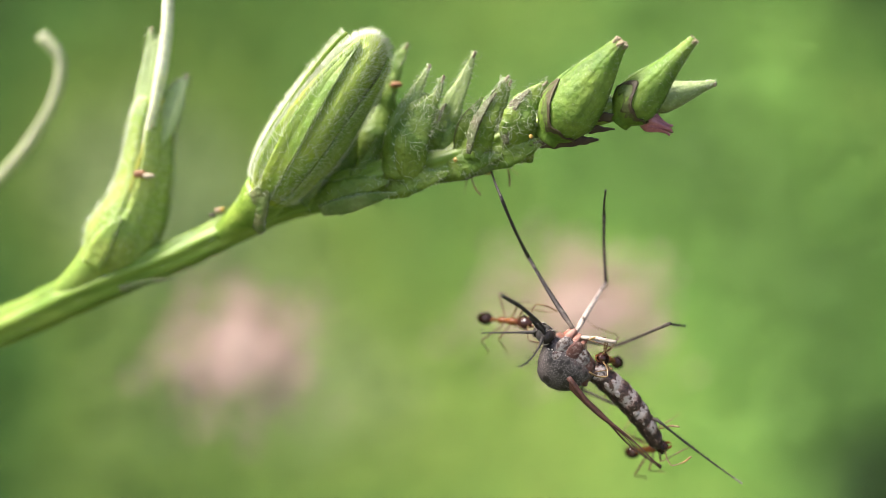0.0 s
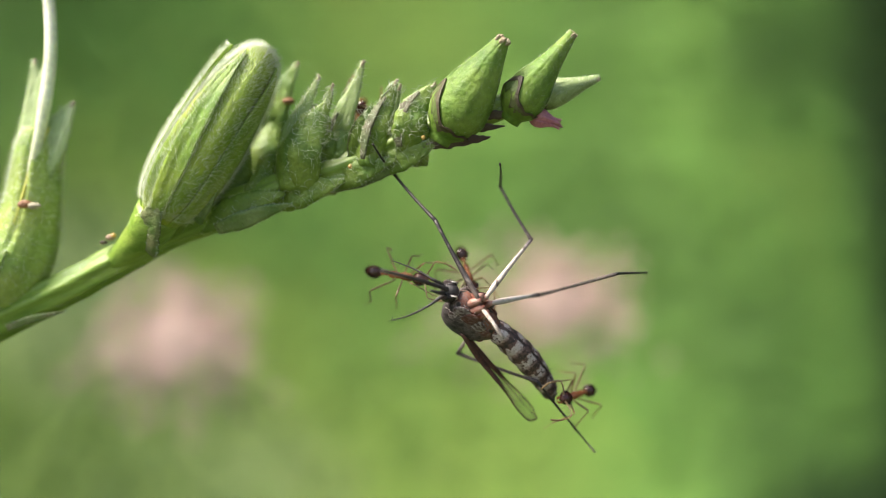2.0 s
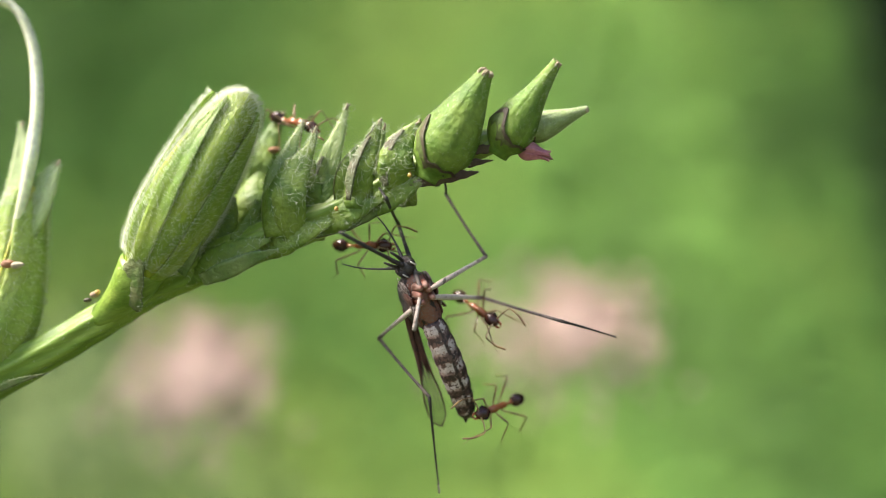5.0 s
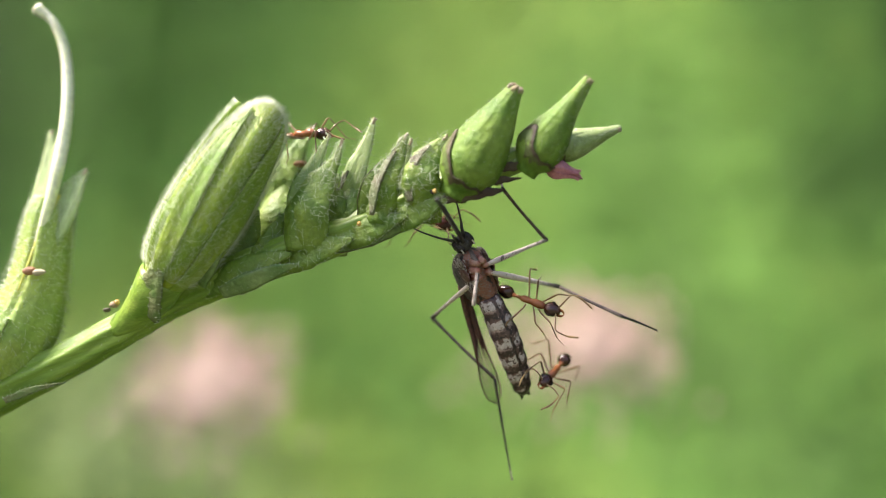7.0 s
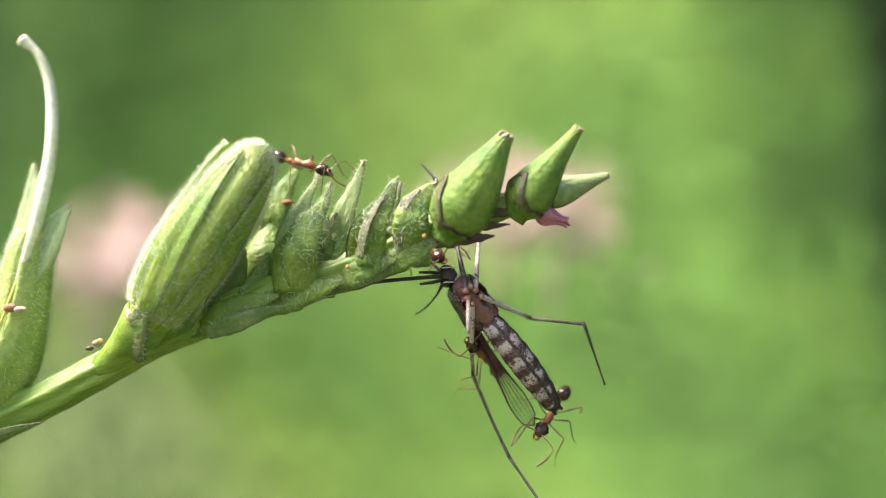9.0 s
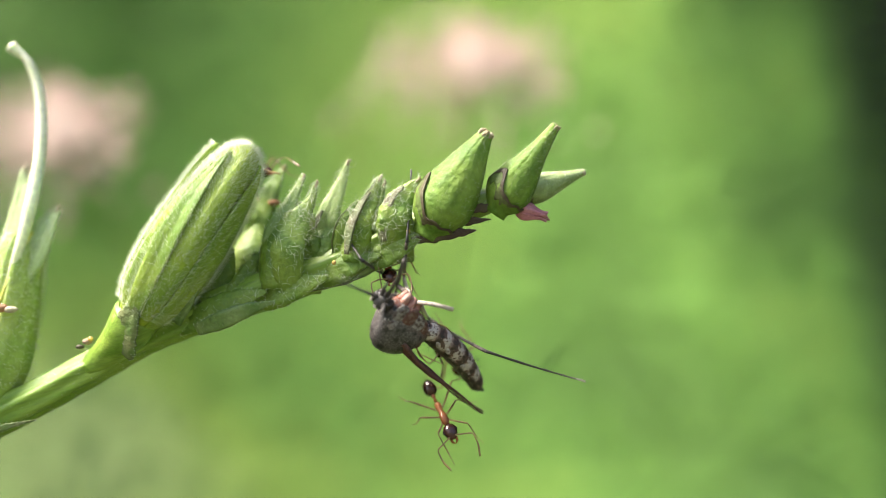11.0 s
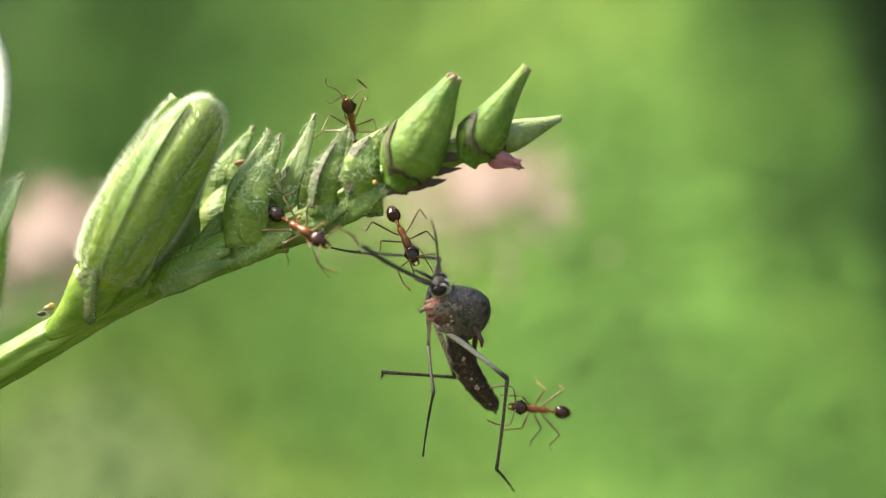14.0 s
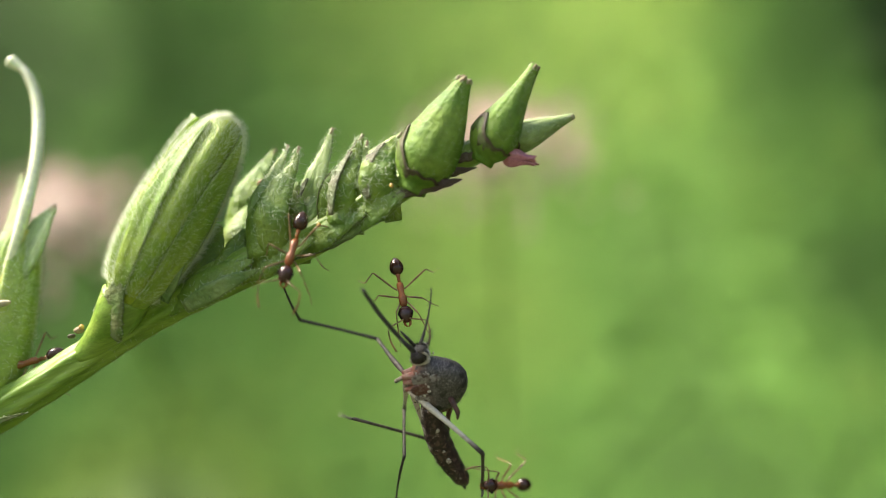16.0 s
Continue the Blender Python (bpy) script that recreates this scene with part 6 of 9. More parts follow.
    walk(legs["A"]["tarsus"], at([
        (0, 4.59, .09, -2.07, -5.1, 20.9, 72.2), (.25, 4.32, 1.66, -2.86, -14.8, .7, 24.1), (.5, 3.12, 3.08, -2.94, -6.1, -20, -23.7), (.75, 3.83, 3.23, -1.87, -5.3, 10.3, -33),
        (1, 4.15, 2.82, -.61, -10.4, 40.4, -44.4), (1.25, 3.88, 3.19, -1.01, -13.9, 28.4, -50.6), (1.5, 3.53, 3.44, -1.42, -15.7, 16.2, -55.4), (1.75, 3.74, 3.34, -0, -11.5, 25.5, -43.7),
        (2, 3.68, 2.85, 1.31, -4.8, 33.6, -30.2), (2.25, 3.63, 2.76, 1.04, -7.4, 39.3, -34.5), (2.5, 3.51, 2.62, .75, -10.8, 44.7, -39.6), (2.75, 4.7, 2.25, -.23, 11.6, 3.5, 9.3),
        (3, 3.62, 1.04, -1.33, -4, -39.9, 53.6), (3.25, 4.5, 2.01, .96, 12.9, .8, 8.5), (3.5, 2.53, 2.15, 2.29, -5.5, 41, -37.6), (3.75, 4.62, 1.86, .68, -1.4, -19.4, -18.9),
        (4, 3.54, -.13, -1.16, -51, -73.6, 40.2), (4.25, 3.51, -.12, -1.13, -51.9, -73.7, 41.2), (4.5, 3.43, -.1, -1.04, -54.4, -74, 43.8), (4.75, 3.29, -.07, -.92, -58.3, -74.3, 47.9),
        (5, 3.12, -.03, -.78, -63.2, -74.5, 52.9), (5.25, 2.92, 0, -.65, -68.7, -74.7, 58.6), (5.5, 2.7, .03, -.53, -74.2, -74.7, 64.4), (5.75, 2.5, .05, -.45, -79.3, -74.6, 69.6),
        (6, 2.32, .06, -.39, -83.4, -74.4, 73.8), (6.25, 2.2, .06, -.35, -86, -74.2, 76.6), (6.5, 2.16, .06, -.34, -87, -74.1, 77.6), (6.75, 2.48, -.2, -.45, -71.6, -72.2, 61.6),
        (7, 2.77, -.48, -.63, -60, -69.2, 49.2), (7.25, 2.75, -.13, -.74, -69.5, -70, 59.4), (7.5, 2.73, .21, -.86, -79.5, -70.2, 70.1), (7.75, 2.8, .45, -.95, 14.1, -74.7, -26.3),
        (8, 2.61, .61, -.84, 44.8, -52.3, -59.7), (8.25, 2.72, .67, -.84, 42.3, -55.4, -56.6), (8.5, 2.98, .82, -.84, 32.6, -63.2, -45.4), (8.75, 3.26, 1.01, -.83, 4, -71.5, -14.6),
        (9, 3.41, 1.17, -.83, -46.8, -69.7, 38.8), (9.25, 3.33, 1.24, -.84, -73.6, -56.2, 68.6), (9.5, 3.01, 1.18, -.84, -83.3, -39.4, 81.5), (9.75, 2.52, 1.03, -.85, -87.1, -23.2, 88.7),
        (10, 2.01, .84, -.85, -88.4, -9.7, 93.4), (10.25, 1.62, .68, -.85, -88.7, -.5, 96.3), (10.5, 1.47, .62, -.85, -88.6, 2.9, 97.3), (10.75, 1.53, .86, -.72, -88.9, 5.3, 93.1),
        (11, 1.55, 1.11, -.6, -89.4, 7.7, 88.9), (11.25, 1.36, 1.21, -.1, -86, 10.5, 110), (11.5, 1.07, 1.34, .37, -81.8, 11.8, 131.4), (11.75, 1.39, 1.39, .01, -80.3, 29.7, 135.7),
        (12, 1.74, 1.36, -.34, -76.4, 47.3, 142), (12.25, 1.95, .81, -3.36, -171.8, 69.8, 38.6), (12.5, .87, .82, -5.26, 148.8, 27.4, -9.3), (12.75, 2.71, .93, -4.01, 127.2, 55.5, -40.5),
        (13, 1.76, .78, -1.6, 64.4, 60.9, -111.8), (13.25, 1.71, 1.19, -3.41, -153.1, 54.4, 36.1), (13.5, .35, .1, -4.87, -145.9, -6.2, 51.2), (13.75, .61, -1.46, -4.13, -145.8, -.8, 49.3),
        (14, .94, -2.47, -2.81, -145.9, 4.6, 47.4), (14.25, 1.19, -2.2, -2.31, -146.3, 6.5, 42.7), (14.5, 1.36, -1.93, -1.71, -147, 8.4, 37.9), (14.75, 1.47, -1.62, -1.08, -172.2, 42.5, -15.1),
        (15, 1.62, -1.17, -.52, 135.3, 35.4, -91.2), (15.25, 1.18, -1.89, -1.22, 163, 55.3, -53.5), (15.5, .48, -2.61, -1.33, -148.8, 53.8, 4), (15.75, .85, -2.95, -2.65, -139.3, 23.7, 18.7),
        (16, 1.21, -2.41, -3.9, -138, -7.2, 27.4),
    ]))
    walk(legs["B"]["femur"], at([
        (0, 0, -.18, -.75, 13.9, -22.2, 134.2), (.25, 0, -.18, -.75, 13, -3.1, 138.1), (.5, 0, -.18, -.75, 13.5, 16, 141.9), (.75, 0, -.18, -.75, 13.1, -21.1, 149.3),
        (1, 0, -.18, -.75, 4.1, -57.7, 162.8), (1.25, 0, -.18, -.75, 15.8, -45.4, 147.9), (1.5, 0, -.18, -.75, 21.7, -32, 138.7), (1.75, 0, -.18, -.75, 12.8, -48, 152.3),
        (2, 0, -.18, -.75, -7.4, -61.2, 176.7), (2.25, 0, -.18, -.75, -.7, -62.3, 169.1), (2.5, 0, -.18, -.75, 6.5, -63, 161.1), (2.75, 0, -.18, -.75, 8.3, -61.6, 159),
        (3, 0, -.18, -.75, 10, -60.2, 157.1), (3.25, 0, -.18, -.75, -9.7, -63.7, 179.3), (3.5, 0, -.18, -.75, -31.7, -63.2, -156.1), (3.75, 0, -.18, -.75, -43.1, -61, -143.2),
        (4, 0, -.18, -.75, -52.5, -57.7, -132.3), (4.25, 0, -.18, -.75, -52.4, -57.6, -132.5), (4.5, 0, -.18, -.75, -51.9, -57.3, -133), (4.75, 0, -.18, -.75, -51.3, -56.9, -133.7),
        (5, 0, -.18, -.75, -50.6, -56.5, -134.6), (5.25, 0, -.18, -.75, -49.8, -55.9, -135.5), (5.5, 0, -.18, -.75, -49.1, -55.4, -136.4), (5.75, 0, -.18, -.75, -48.4, -54.9, -137.2),
        (6, 0, -.18, -.75, -47.9, -54.5, -137.9), (6.25, 0, -.18, -.75, -47.6, -54.2, -138.3), (6.5, 0, -.18, -.75, -47.4, -54.1, -138.4), (6.75, 0, -.18, -.75, -49, -54.9, -136.6),
        (7, 0, -.18, -.75, -50.6, -55.7, -134.6), (7.25, 0, -.18, -.75, -50, -57.7, -135.3), (7.5, 0, -.18, -.75, -49.4, -59.7, -136.1), (7.75, 0, -.18, -.75, -61.3, -44.8, -121.1),
        (8, 0, -.18, -.75, -66.5, -28.7, -112.5), (8.25, 0, -.18, -.75, -65.1, -29.8, -115.3), (8.5, 0, -.18, -.75, -61, -32.7, -123.3), (8.75, 0, -.18, -.75, -53.9, -36, -135.8),
        (9, 0, -.18, -.75, -44, -38, -152.2), (9.25, 0, -.18, -.75, -32.8, -37.6, -170.4), (9.5, 0, -.18, -.75, -22.5, -34.5, 172.2), (9.75, 0, -.18, -.75, -14.8, -29.6, 157.7),
        (10, 0, -.18, -.75, -9.8, -24.5, 146.9), (10.25, 0, -.18, -.75, -7.2, -20.6, 140.1), (10.5, 0, -.18, -.75, -6.4, -19.2, 137.7), (10.75, 0, -.18, -.75, -6.7, -11.6, 139),
        (11, 0, -.18, -.75, -6.9, -4.1, 140.2), (11.25, 0, -.18, -.75, -5.4, -21.1, 133.2), (11.5, 0, -.18, -.75, -.9, -37.7, 124.3), (11.75, 0, -.18, -.75, -.2, -29.2, 123),
        (12, 0, -.18, -.75, .2, -20.7, 121.9), (12.25, 0, -.18, -.75, .7, 7.4, 118), (12.5, 0, -.18, -.75, -1, 35.5, 113.5), (12.75, 0, -.18, -.75, -3.8, 49.3, 109.4),
        (13, 0, -.18, -.75, -10, 62.8, 102), (13.25, 0, -.18, -.75, 48.1, 42.6, 171.1), (13.5, 0, -.18, -.75, 59.1, 5.1, -163.6), (13.75, 0, -.18, -.75, 58.5, 3.9, -171.2),
        (14, 0, -.18, -.75, 58.1, 2.6, -178.8), (14.25, 0, -.18, -.75, 58.1, 8.1, -178.9), (14.5, 0, -.18, -.75, 58.1, 13.5, -179), (14.75, 0, -.18, -.75, 58.4, 9.5, -177.2),
        (15, 0, -.18, -.75, 58.7, 5.5, -175.4), (15.25, 0, -.18, -.75, 58.7, -11.5, -176.6), (15.5, 0, -.18, -.75, 59.2, -28.4, -178), (15.75, 0, -.18, -.75, 57.7, -13.5, -174),
        (16, 0, -.18, -.75, 57.4, 1.5, -170.5),
    ]))
    walk(legs["B"]["tibia"], at([
        (0, -1.74, 1.61, .27, 12.1, 17.5, -129.2), (.25, -2.01, 1.62, -.6, 16.7, 5.3, -106.3), (.5, -2.04, 1.42, -1.5, 16.2, -7.7, -84.4), (.75, -2.17, 1.1, .22, 11.8, 22, -118),
        (1, -1.38, .25, 1.53, -15.1, 42.1, -165.6), (1.25, -1.61, .83, 1.17, 2.1, 40.1, -139.9), (1.5, -1.72, 1.33, .68, 15.6, 32.9, -117.3), (1.75, -1.6, .66, 1.26, 2.4, 46, -137.8),
        (2, -1.3, -.11, 1.62, -20.5, 53.6, -167.5), (2.25, -1.23, .06, 1.64, -33.7, 46.8, 175.4), (2.5, -1.16, .22, 1.66, -42.4, 38.1, 162.6), (2.75, -1.2, .28, 1.63, -29.2, 49.2, -178.5),
        (3, -1.23, .34, 1.59, -7.6, 55.8, -151.5), (3.25, -1.2, -.17, 1.67, -.8, 65.1, -143.7), (3.5, -1.11, -.67, 1.66, 13.8, 73.5, -128.1), (3.75, -1.05, -.96, 1.61, -19.1, 67.4, -162.9),
        (4, -.97, -1.25, 1.53, -34.6, 57.2, 179.7), (4.25, -.98, -1.25, 1.53, -35.3, 56.7, 178.9), (4.5, -.99, -1.25, 1.52, -37, 55.2, 176.9), (4.75, -1.02, -1.24, 1.51, -39.2, 53.1, 174.2),
        (5, -1.05, -1.24, 1.5, -41.5, 50.4, 171.2), (5.25, -1.08, -1.24, 1.49, -43.6, 47.3, 168.4), (5.5, -1.11, -1.24, 1.47, -45.4, 44.3, 165.8), (5.75, -1.14, -1.23, 1.46, -46.9, 41.4, 163.7),
        (6, -1.16, -1.23, 1.45, -47.9, 39, 162.1), (6.25, -1.18, -1.23, 1.44, -48.5, 37.3, 161.1), (6.5, -1.18, -1.23, 1.44, -48.8, 36.7, 160.8), (6.75, -1.13, -1.25, 1.46, -48.1, 32, 161.9),
        (7, -1.07, -1.26, 1.48, -47.6, 27.3, 162.9), (7.25, -1.03, -1.19, 1.53, -47.3, 32, 163.5), (7.5, -.98, -1.12, 1.58, -47, 36.7, 164.1), (7.75, -.99, -1.82, 1.15, -47.3, 19.3, 163.5),
        (8, -.91, -2.37, .54, -47.3, 1.9, 163), (8.25, -1, -2.3, .59, -47.2, 2.8, 165.7), (8.5, -1.25, -2.08, .71, -46.7, 5.1, 172.9), (8.75, -1.57, -1.7, .84, -45.5, 8.5, -176.3),
        (9, -1.88, -1.17, .91, -43.1, 12.1, -163), (9.25, -2.11, -.54, .9, -39.5, 15.3, -148.2), (9.5, -2.21, .12, .78, -35.2, 17.5, -132.9), (9.75, -2.17, .71, .58, -30.8, 18.5, -118.7),
        (10, -2.06, 1.16, .37, -27, 18.5, -106.9), (10.25, -1.94, 1.44, .2, -24.5, 18.1, -98.9), (10.5, -1.89, 1.54, .14, -23.6, 17.9, -96), (10.75, -2, 1.56, -.21, -23.4, 13.6, -95.1),
        (11, -2.07, 1.54, -.56, -23.2, 9.3, -94.3), (11.25, -1.72, 1.66, .22, -23.6, -10.6, -62.3), (11.5, -1.2, 1.59, .9, -35.5, -26.9, -26.5), (11.75, -1.28, 1.8, .57, -39.8, -33.9, -18.1),
        (12, -1.34, 1.96, .2, -45.7, -40.2, -8.2), (12.25, -1.26, 2.18, -1.1, -44.9, 9, -10.9), (12.5, -.88, 1.83, -2.32, -47.3, 58.1, -14.8), (12.75, -.58, 1.48, -2.8, -43.7, 55, -10.5),
        (13, -.26, 1.03, -3.15, -40.7, 51.7, -6.8), (13.25, -1.96, .13, -2.58, -40.1, 52.8, -6), (13.5, -2.58, -.94, -.99, -39.5, 53.8, -5.2), (13.75, -2.66, -.59, -.93, -22.8, 46.6, 16.3),
        (14, -2.7, -.23, -.87, -12.4, 36.4, 32), (14.25, -2.67, -.23, -1.13, -18.2, 40, 22.5), (14.5, -2.62, -.23, -1.38, -25.1, 42.8, 12.1), (14.75, -2.66, -.31, -1.2, -22.1, 41.2, 16.6),
        (15, -2.68, -.39, -1.01, -19.3, 39.5, 20.9), (15.25, -2.64, -.33, -.21, -13.9, 29.6, 30.4), (15.5, -2.37, -.26, .54, -10.7, 19.2, 38.2), (15.75, -2.61, -.45, -.12, -14.2, 31, 30),
        (16, -2.66, -.63, -.82, -20.4, 42.1, 19.6),
    ]))
    walk(legs["B"]["tarsus"], at([
        (0, -3.31, -.31, -.51, 16.7, 5.8, -173.5), (.25, -2.74, -.86, -.84, 17.6, 14.3, -168.7), (.5, -1.79, -1.14, -1.15, 19.2, 22.6, -163.5), (.75, -3.3, -1.02, -.75, 13.9, 3, 173),
        (1, -3.25, -.23, -.21, 16.7, -17.1, 150.3), (1.25, -3.13, -.46, -.5, 13.6, -.9, 170), (1.5, -2.72, -.61, -.74, 16.1, 15.3, -170.5), (1.75, -2.93, -.55, -.61, 15.7, 7.2, -172.4),
        (2, -2.81, -.44, -.48, 15.6, -1, -174.2), (2.25, -3.01, .2, -.25, 19.8, 29.4, -158), (2.5, -3.11, .83, .05, 41.1, 56.2, -127.8), (2.75, -2.89, .23, -.34, 13.4, 11.6, -172.2),
        (3, -2.52, -.36, -.56, 20.7, -37.3, 158.5), (3.25, -2.08, -.81, -.69, 12.3, -22.7, 175.2), (3.5, -1.57, -1.25, -.83, 8.9, -6.7, -171.5), (3.75, -2.01, -1.26, -.79, 8.5, -14.6, -169.3),
        (4, -2.38, -1.24, -.65, 7.7, -22.4, -167), (4.25, -2.41, -1.22, -.64, 7.7, -21.4, -167), (4.5, -2.47, -1.17, -.61, 7.7, -18.8, -166.9), (4.75, -2.57, -1.09, -.57, 7.7, -14.8, -166.9),
        (5, -2.69, -.99, -.5, 7.7, -10, -166.8), (5.25, -2.81, -.88, -.43, 7.7, -4.8, -166.8), (5.5, -2.92, -.78, -.34, 7.7, .5, -166.7), (5.75, -3.01, -.69, -.26, 7.7, 5.3, -166.7),
        (6, -3.09, -.61, -.19, 7.7, 9.3, -166.7), (6.25, -3.13, -.56, -.14, 7.7, 11.9, -166.6), (6.5, -3.15, -.54, -.12, 7.7, 12.9, -166.6), (6.75, -3.22, -.56, .08, 7.7, 7, -166.4),
        (7, -3.28, -.58, .29, 7.7, 1.1, -166.2), (7.25, -3.14, -.57, .15, 7.9, 8.2, -163.5), (7.5, -2.99, -.55, .03, 8.5, 15.3, -160.7), (7.75, -3.34, -1.13, .29, 2.3, 34.6, -175.2),
        (8, -3.39, -1.61, .46, -13.4, 51.2, 162.2), (8.25, -3.52, -1.66, .47, -11.3, 50.8, 164.8), (8.5, -3.82, -1.76, .48, -6, 49.4, 171.8), (8.75, -4.13, -1.87, .45, 1, 46.7, -178.8),
        (9, -4.31, -1.91, .37, 8.1, 42.4, -168.8), (9.25, -4.24, -1.86, .21, 14.1, 36.9, -159.4), (9.5, -3.89, -1.69, -0, 18.6, 30.8, -151.3), (9.75, -3.36, -1.45, -.24, 21.6, 24.8, -144.8),
        (10, -2.77, -1.2, -.46, 23.5, 19.6, -139.9), (10.25, -2.32, -1, -.61, 24.5, 16, -136.8), (10.5, -2.14, -.92, -.66, 24.8, 14.7, -135.6), (10.75, -2.22, -.96, -.82, 21.7, 19.2, -146.1),
        (11, -2.26, -1.02, -.98, 17.7, 23.1, -157), (11.25, -.54, -.61, .7, 6.5, 14.1, 168.9), (11.5, .87, .55, 2.08, 2.4, .7, 137.8), (11.75, .77, 1.13, 2.02, 2.7, 12.3, 140.5),
        (12, .63, 1.68, 1.88, 3.7, 23.8, 143.5), (12.25, 1.26, 1.7, -1.51, -3.7, -8.3, 94.1), (12.5, .45, 1.48, -4.53, 18.9, -33.8, 37.2), (12.75, .88, 1.21, -4.93, 17.6, -35.6, 39.5),
        (13, 1.34, .84, -5.19, 16.2, -37.3, 41.8), (13.25, -.4, -.04, -4.65, 12.5, -26.2, 48.9), (13.5, -1.05, -1.08, -3.09, 10.4, -14.9, 54.7), (13.75, -.95, -.09, -2.82, 18.3, 24.4, 131.2),
        (14, -.92, .87, -2.41, 61.4, 19.8, -136.1), (14.25, -.83, .53, -2.8, 62.6, 24.8, -133), (14.5, -.76, .17, -3.15, 64.1, 29.7, -129.6), (14.75, -.78, .25, -2.91, 64.2, 28.6, -129.5),
        (15, -.8, .32, -2.66, 64.2, 27.4, -129.4), (15.25, -.69, .81, -1.5, 62, 25.7, -134.2), (15.5, -.44, 1.26, -.32, 60.1, 23.8, -139), (15.75, -.68, .66, -1.46, 62.5, 23.2, -132.8),
        (16, -.85, .02, -2.56, 64.9, 22.4, -126.7),
    ]))
    walk(legs["C"]["femur"], at([
        (0, 0, .16, -.75, 11.5, 16.2, 133.6), (.25, 0, .16, -.75, 14.7, 24, 143.1), (.5, 0, .16, -.75, 19.7, 31.2, 153.7), (.75, 0, .16, -.75, 16.2, 12.1, 144.3),
        (1, 0, .16, -.75, 15.8, -7.3, 136.3), (1.25, 0, .16, -.75, 16, -8.4, 134.6), (1.5, 0, .16, -.75, 16.3, -9.5, 133), (1.75, 0, .16, -.75, 16.3, -8.3, 133),
        (2, 0, .16, -.75, 16.3, -7, 132.9), (2.25, 0, .16, -.75, 16.4, -12.1, 132.2), (2.5, 0, .16, -.75, 16.6, -17.2, 131.5), (2.75, 0, .16, -.75, 17.6, -20.2, 128.5),
        (3, 0, .16, -.75, 18.8, -23.2, 125.3), (3.25, 0, .16, -.75, 18.6, -13.5, 125.9), (3.5, 0, .16, -.75, 18.5, -3.7, 126.5), (3.75, 0, .16, -.75, 18.9, -16.7, 124),
        (4, 0, .16, -.75, 20, -29.8, 121.3), (4.25, 0, .16, -.75, 20, -30, 121.3), (4.5, 0, .16, -.75, 20, -30.7, 121.3), (4.75, 0, .16, -.75, 19.9, -31.8, 121.4),
        (5, 0, .16, -.75, 19.9, -33, 121.5), (5.25, 0, .16, -.75, 19.8, -34.3, 121.6), (5.5, 0, .16, -.75, 19.8, -35.7, 121.7), (5.75, 0, .16, -.75, 19.7, -36.9, 121.8),
        (6, 0, .16, -.75, 19.6, -37.9, 121.9), (6.25, 0, .16, -.75, 19.6, -38.6, 122), (6.5, 0, .16, -.75, 19.6, -38.9, 122), (6.75, 0, .16, -.75, 18.1, -25.7, 124.7),
        (7, 0, .16, -.75, 17.4, -12.5, 126.9), (7.25, 0, .16, -.75, 16.9, -14.1, 129.1), (7.5, 0, .16, -.75, 16.3, -15.6, 131.4), (7.75, 0, .16, -.75, 11.8, -42.4, 140.5),
        (8, 0, .16, -.75, -7.9, -67.3, 163.9), (8.25, 0, .16, -.75, -5.4, -65.2, 161.2), (8.5, 0, .16, -.75, -.6, -59.4, 155.8), (8.75, 0, .16, -.75, 3.8, -50.6, 150.5),
        (9, 0, .16, -.75, 6.8, -39.6, 146.2), (9.25, 0, .16, -.75, 8.6, -27.6, 142.9), (9.5, 0, .16, -.75, 9.6, -15.4, 140.3), (9.75, 0, .16, -.75, 10, -4.3, 138.1),
        (10, 0, .16, -.75, 10, 4.9, 136.4), (10.25, 0, .16, -.75, 9.8, 11.2, 135.2), (10.5, 0, .16, -.75, 9.7, 13.4, 134.8), (10.75, 0, .16, -.75, 8.4, 3.6, 125.8),
        (11, 0, .16, -.75, 8.6, -6.4, 117), (11.25, 0, .16, -.75, 4.8, -18.5, 134.3), (11.5, 0, .16, -.75, -3.2, -28.7, 154), (11.75, 0, .16, -.75, -.4, 8.9, 139.1),
        (12, 0, .16, -.75, -9.6, 45.7, 120.2), (12.25, 0, .16, -.75, 4.6, 26.8, 143.7), (12.5, 0, .16, -.75, 9.2, 5.3, 160), (12.75, 0, .16, -.75, 9.5, 17, 161.4),
        (13, 0, .16, -.75, 10.2, 28.8, 163.1), (13.25, 0, .16, -.75, 9.4, -9, 158.7), (13.5, 0, .16, -.75, 12.1, -46.6, 153.1), (13.75, 0, .16, -.75, 10.8, -42.4, 155),
        (14, 0, .16, -.75, 9.7, -38.1, 156.7), (14.25, 0, .16, -.75, 7.8, -34.1, 159.8), (14.5, 0, .16, -.75, 6.4, -30, 162.6), (14.75, 0, .16, -.75, 8.1, -33.7, 159.3),
        (15, 0, .16, -.75, 10.2, -37.3, 155.7), (15.25, 0, .16, -.75, 8.8, -49.7, 157.7), (15.5, 0, .16, -.75, 5.9, -62.1, 161.2), (15.75, 0, .16, -.75, 15.8, -51.9, 149.5),
        (16, 0, .16, -.75, 21, -41, 142.2),
    ]))
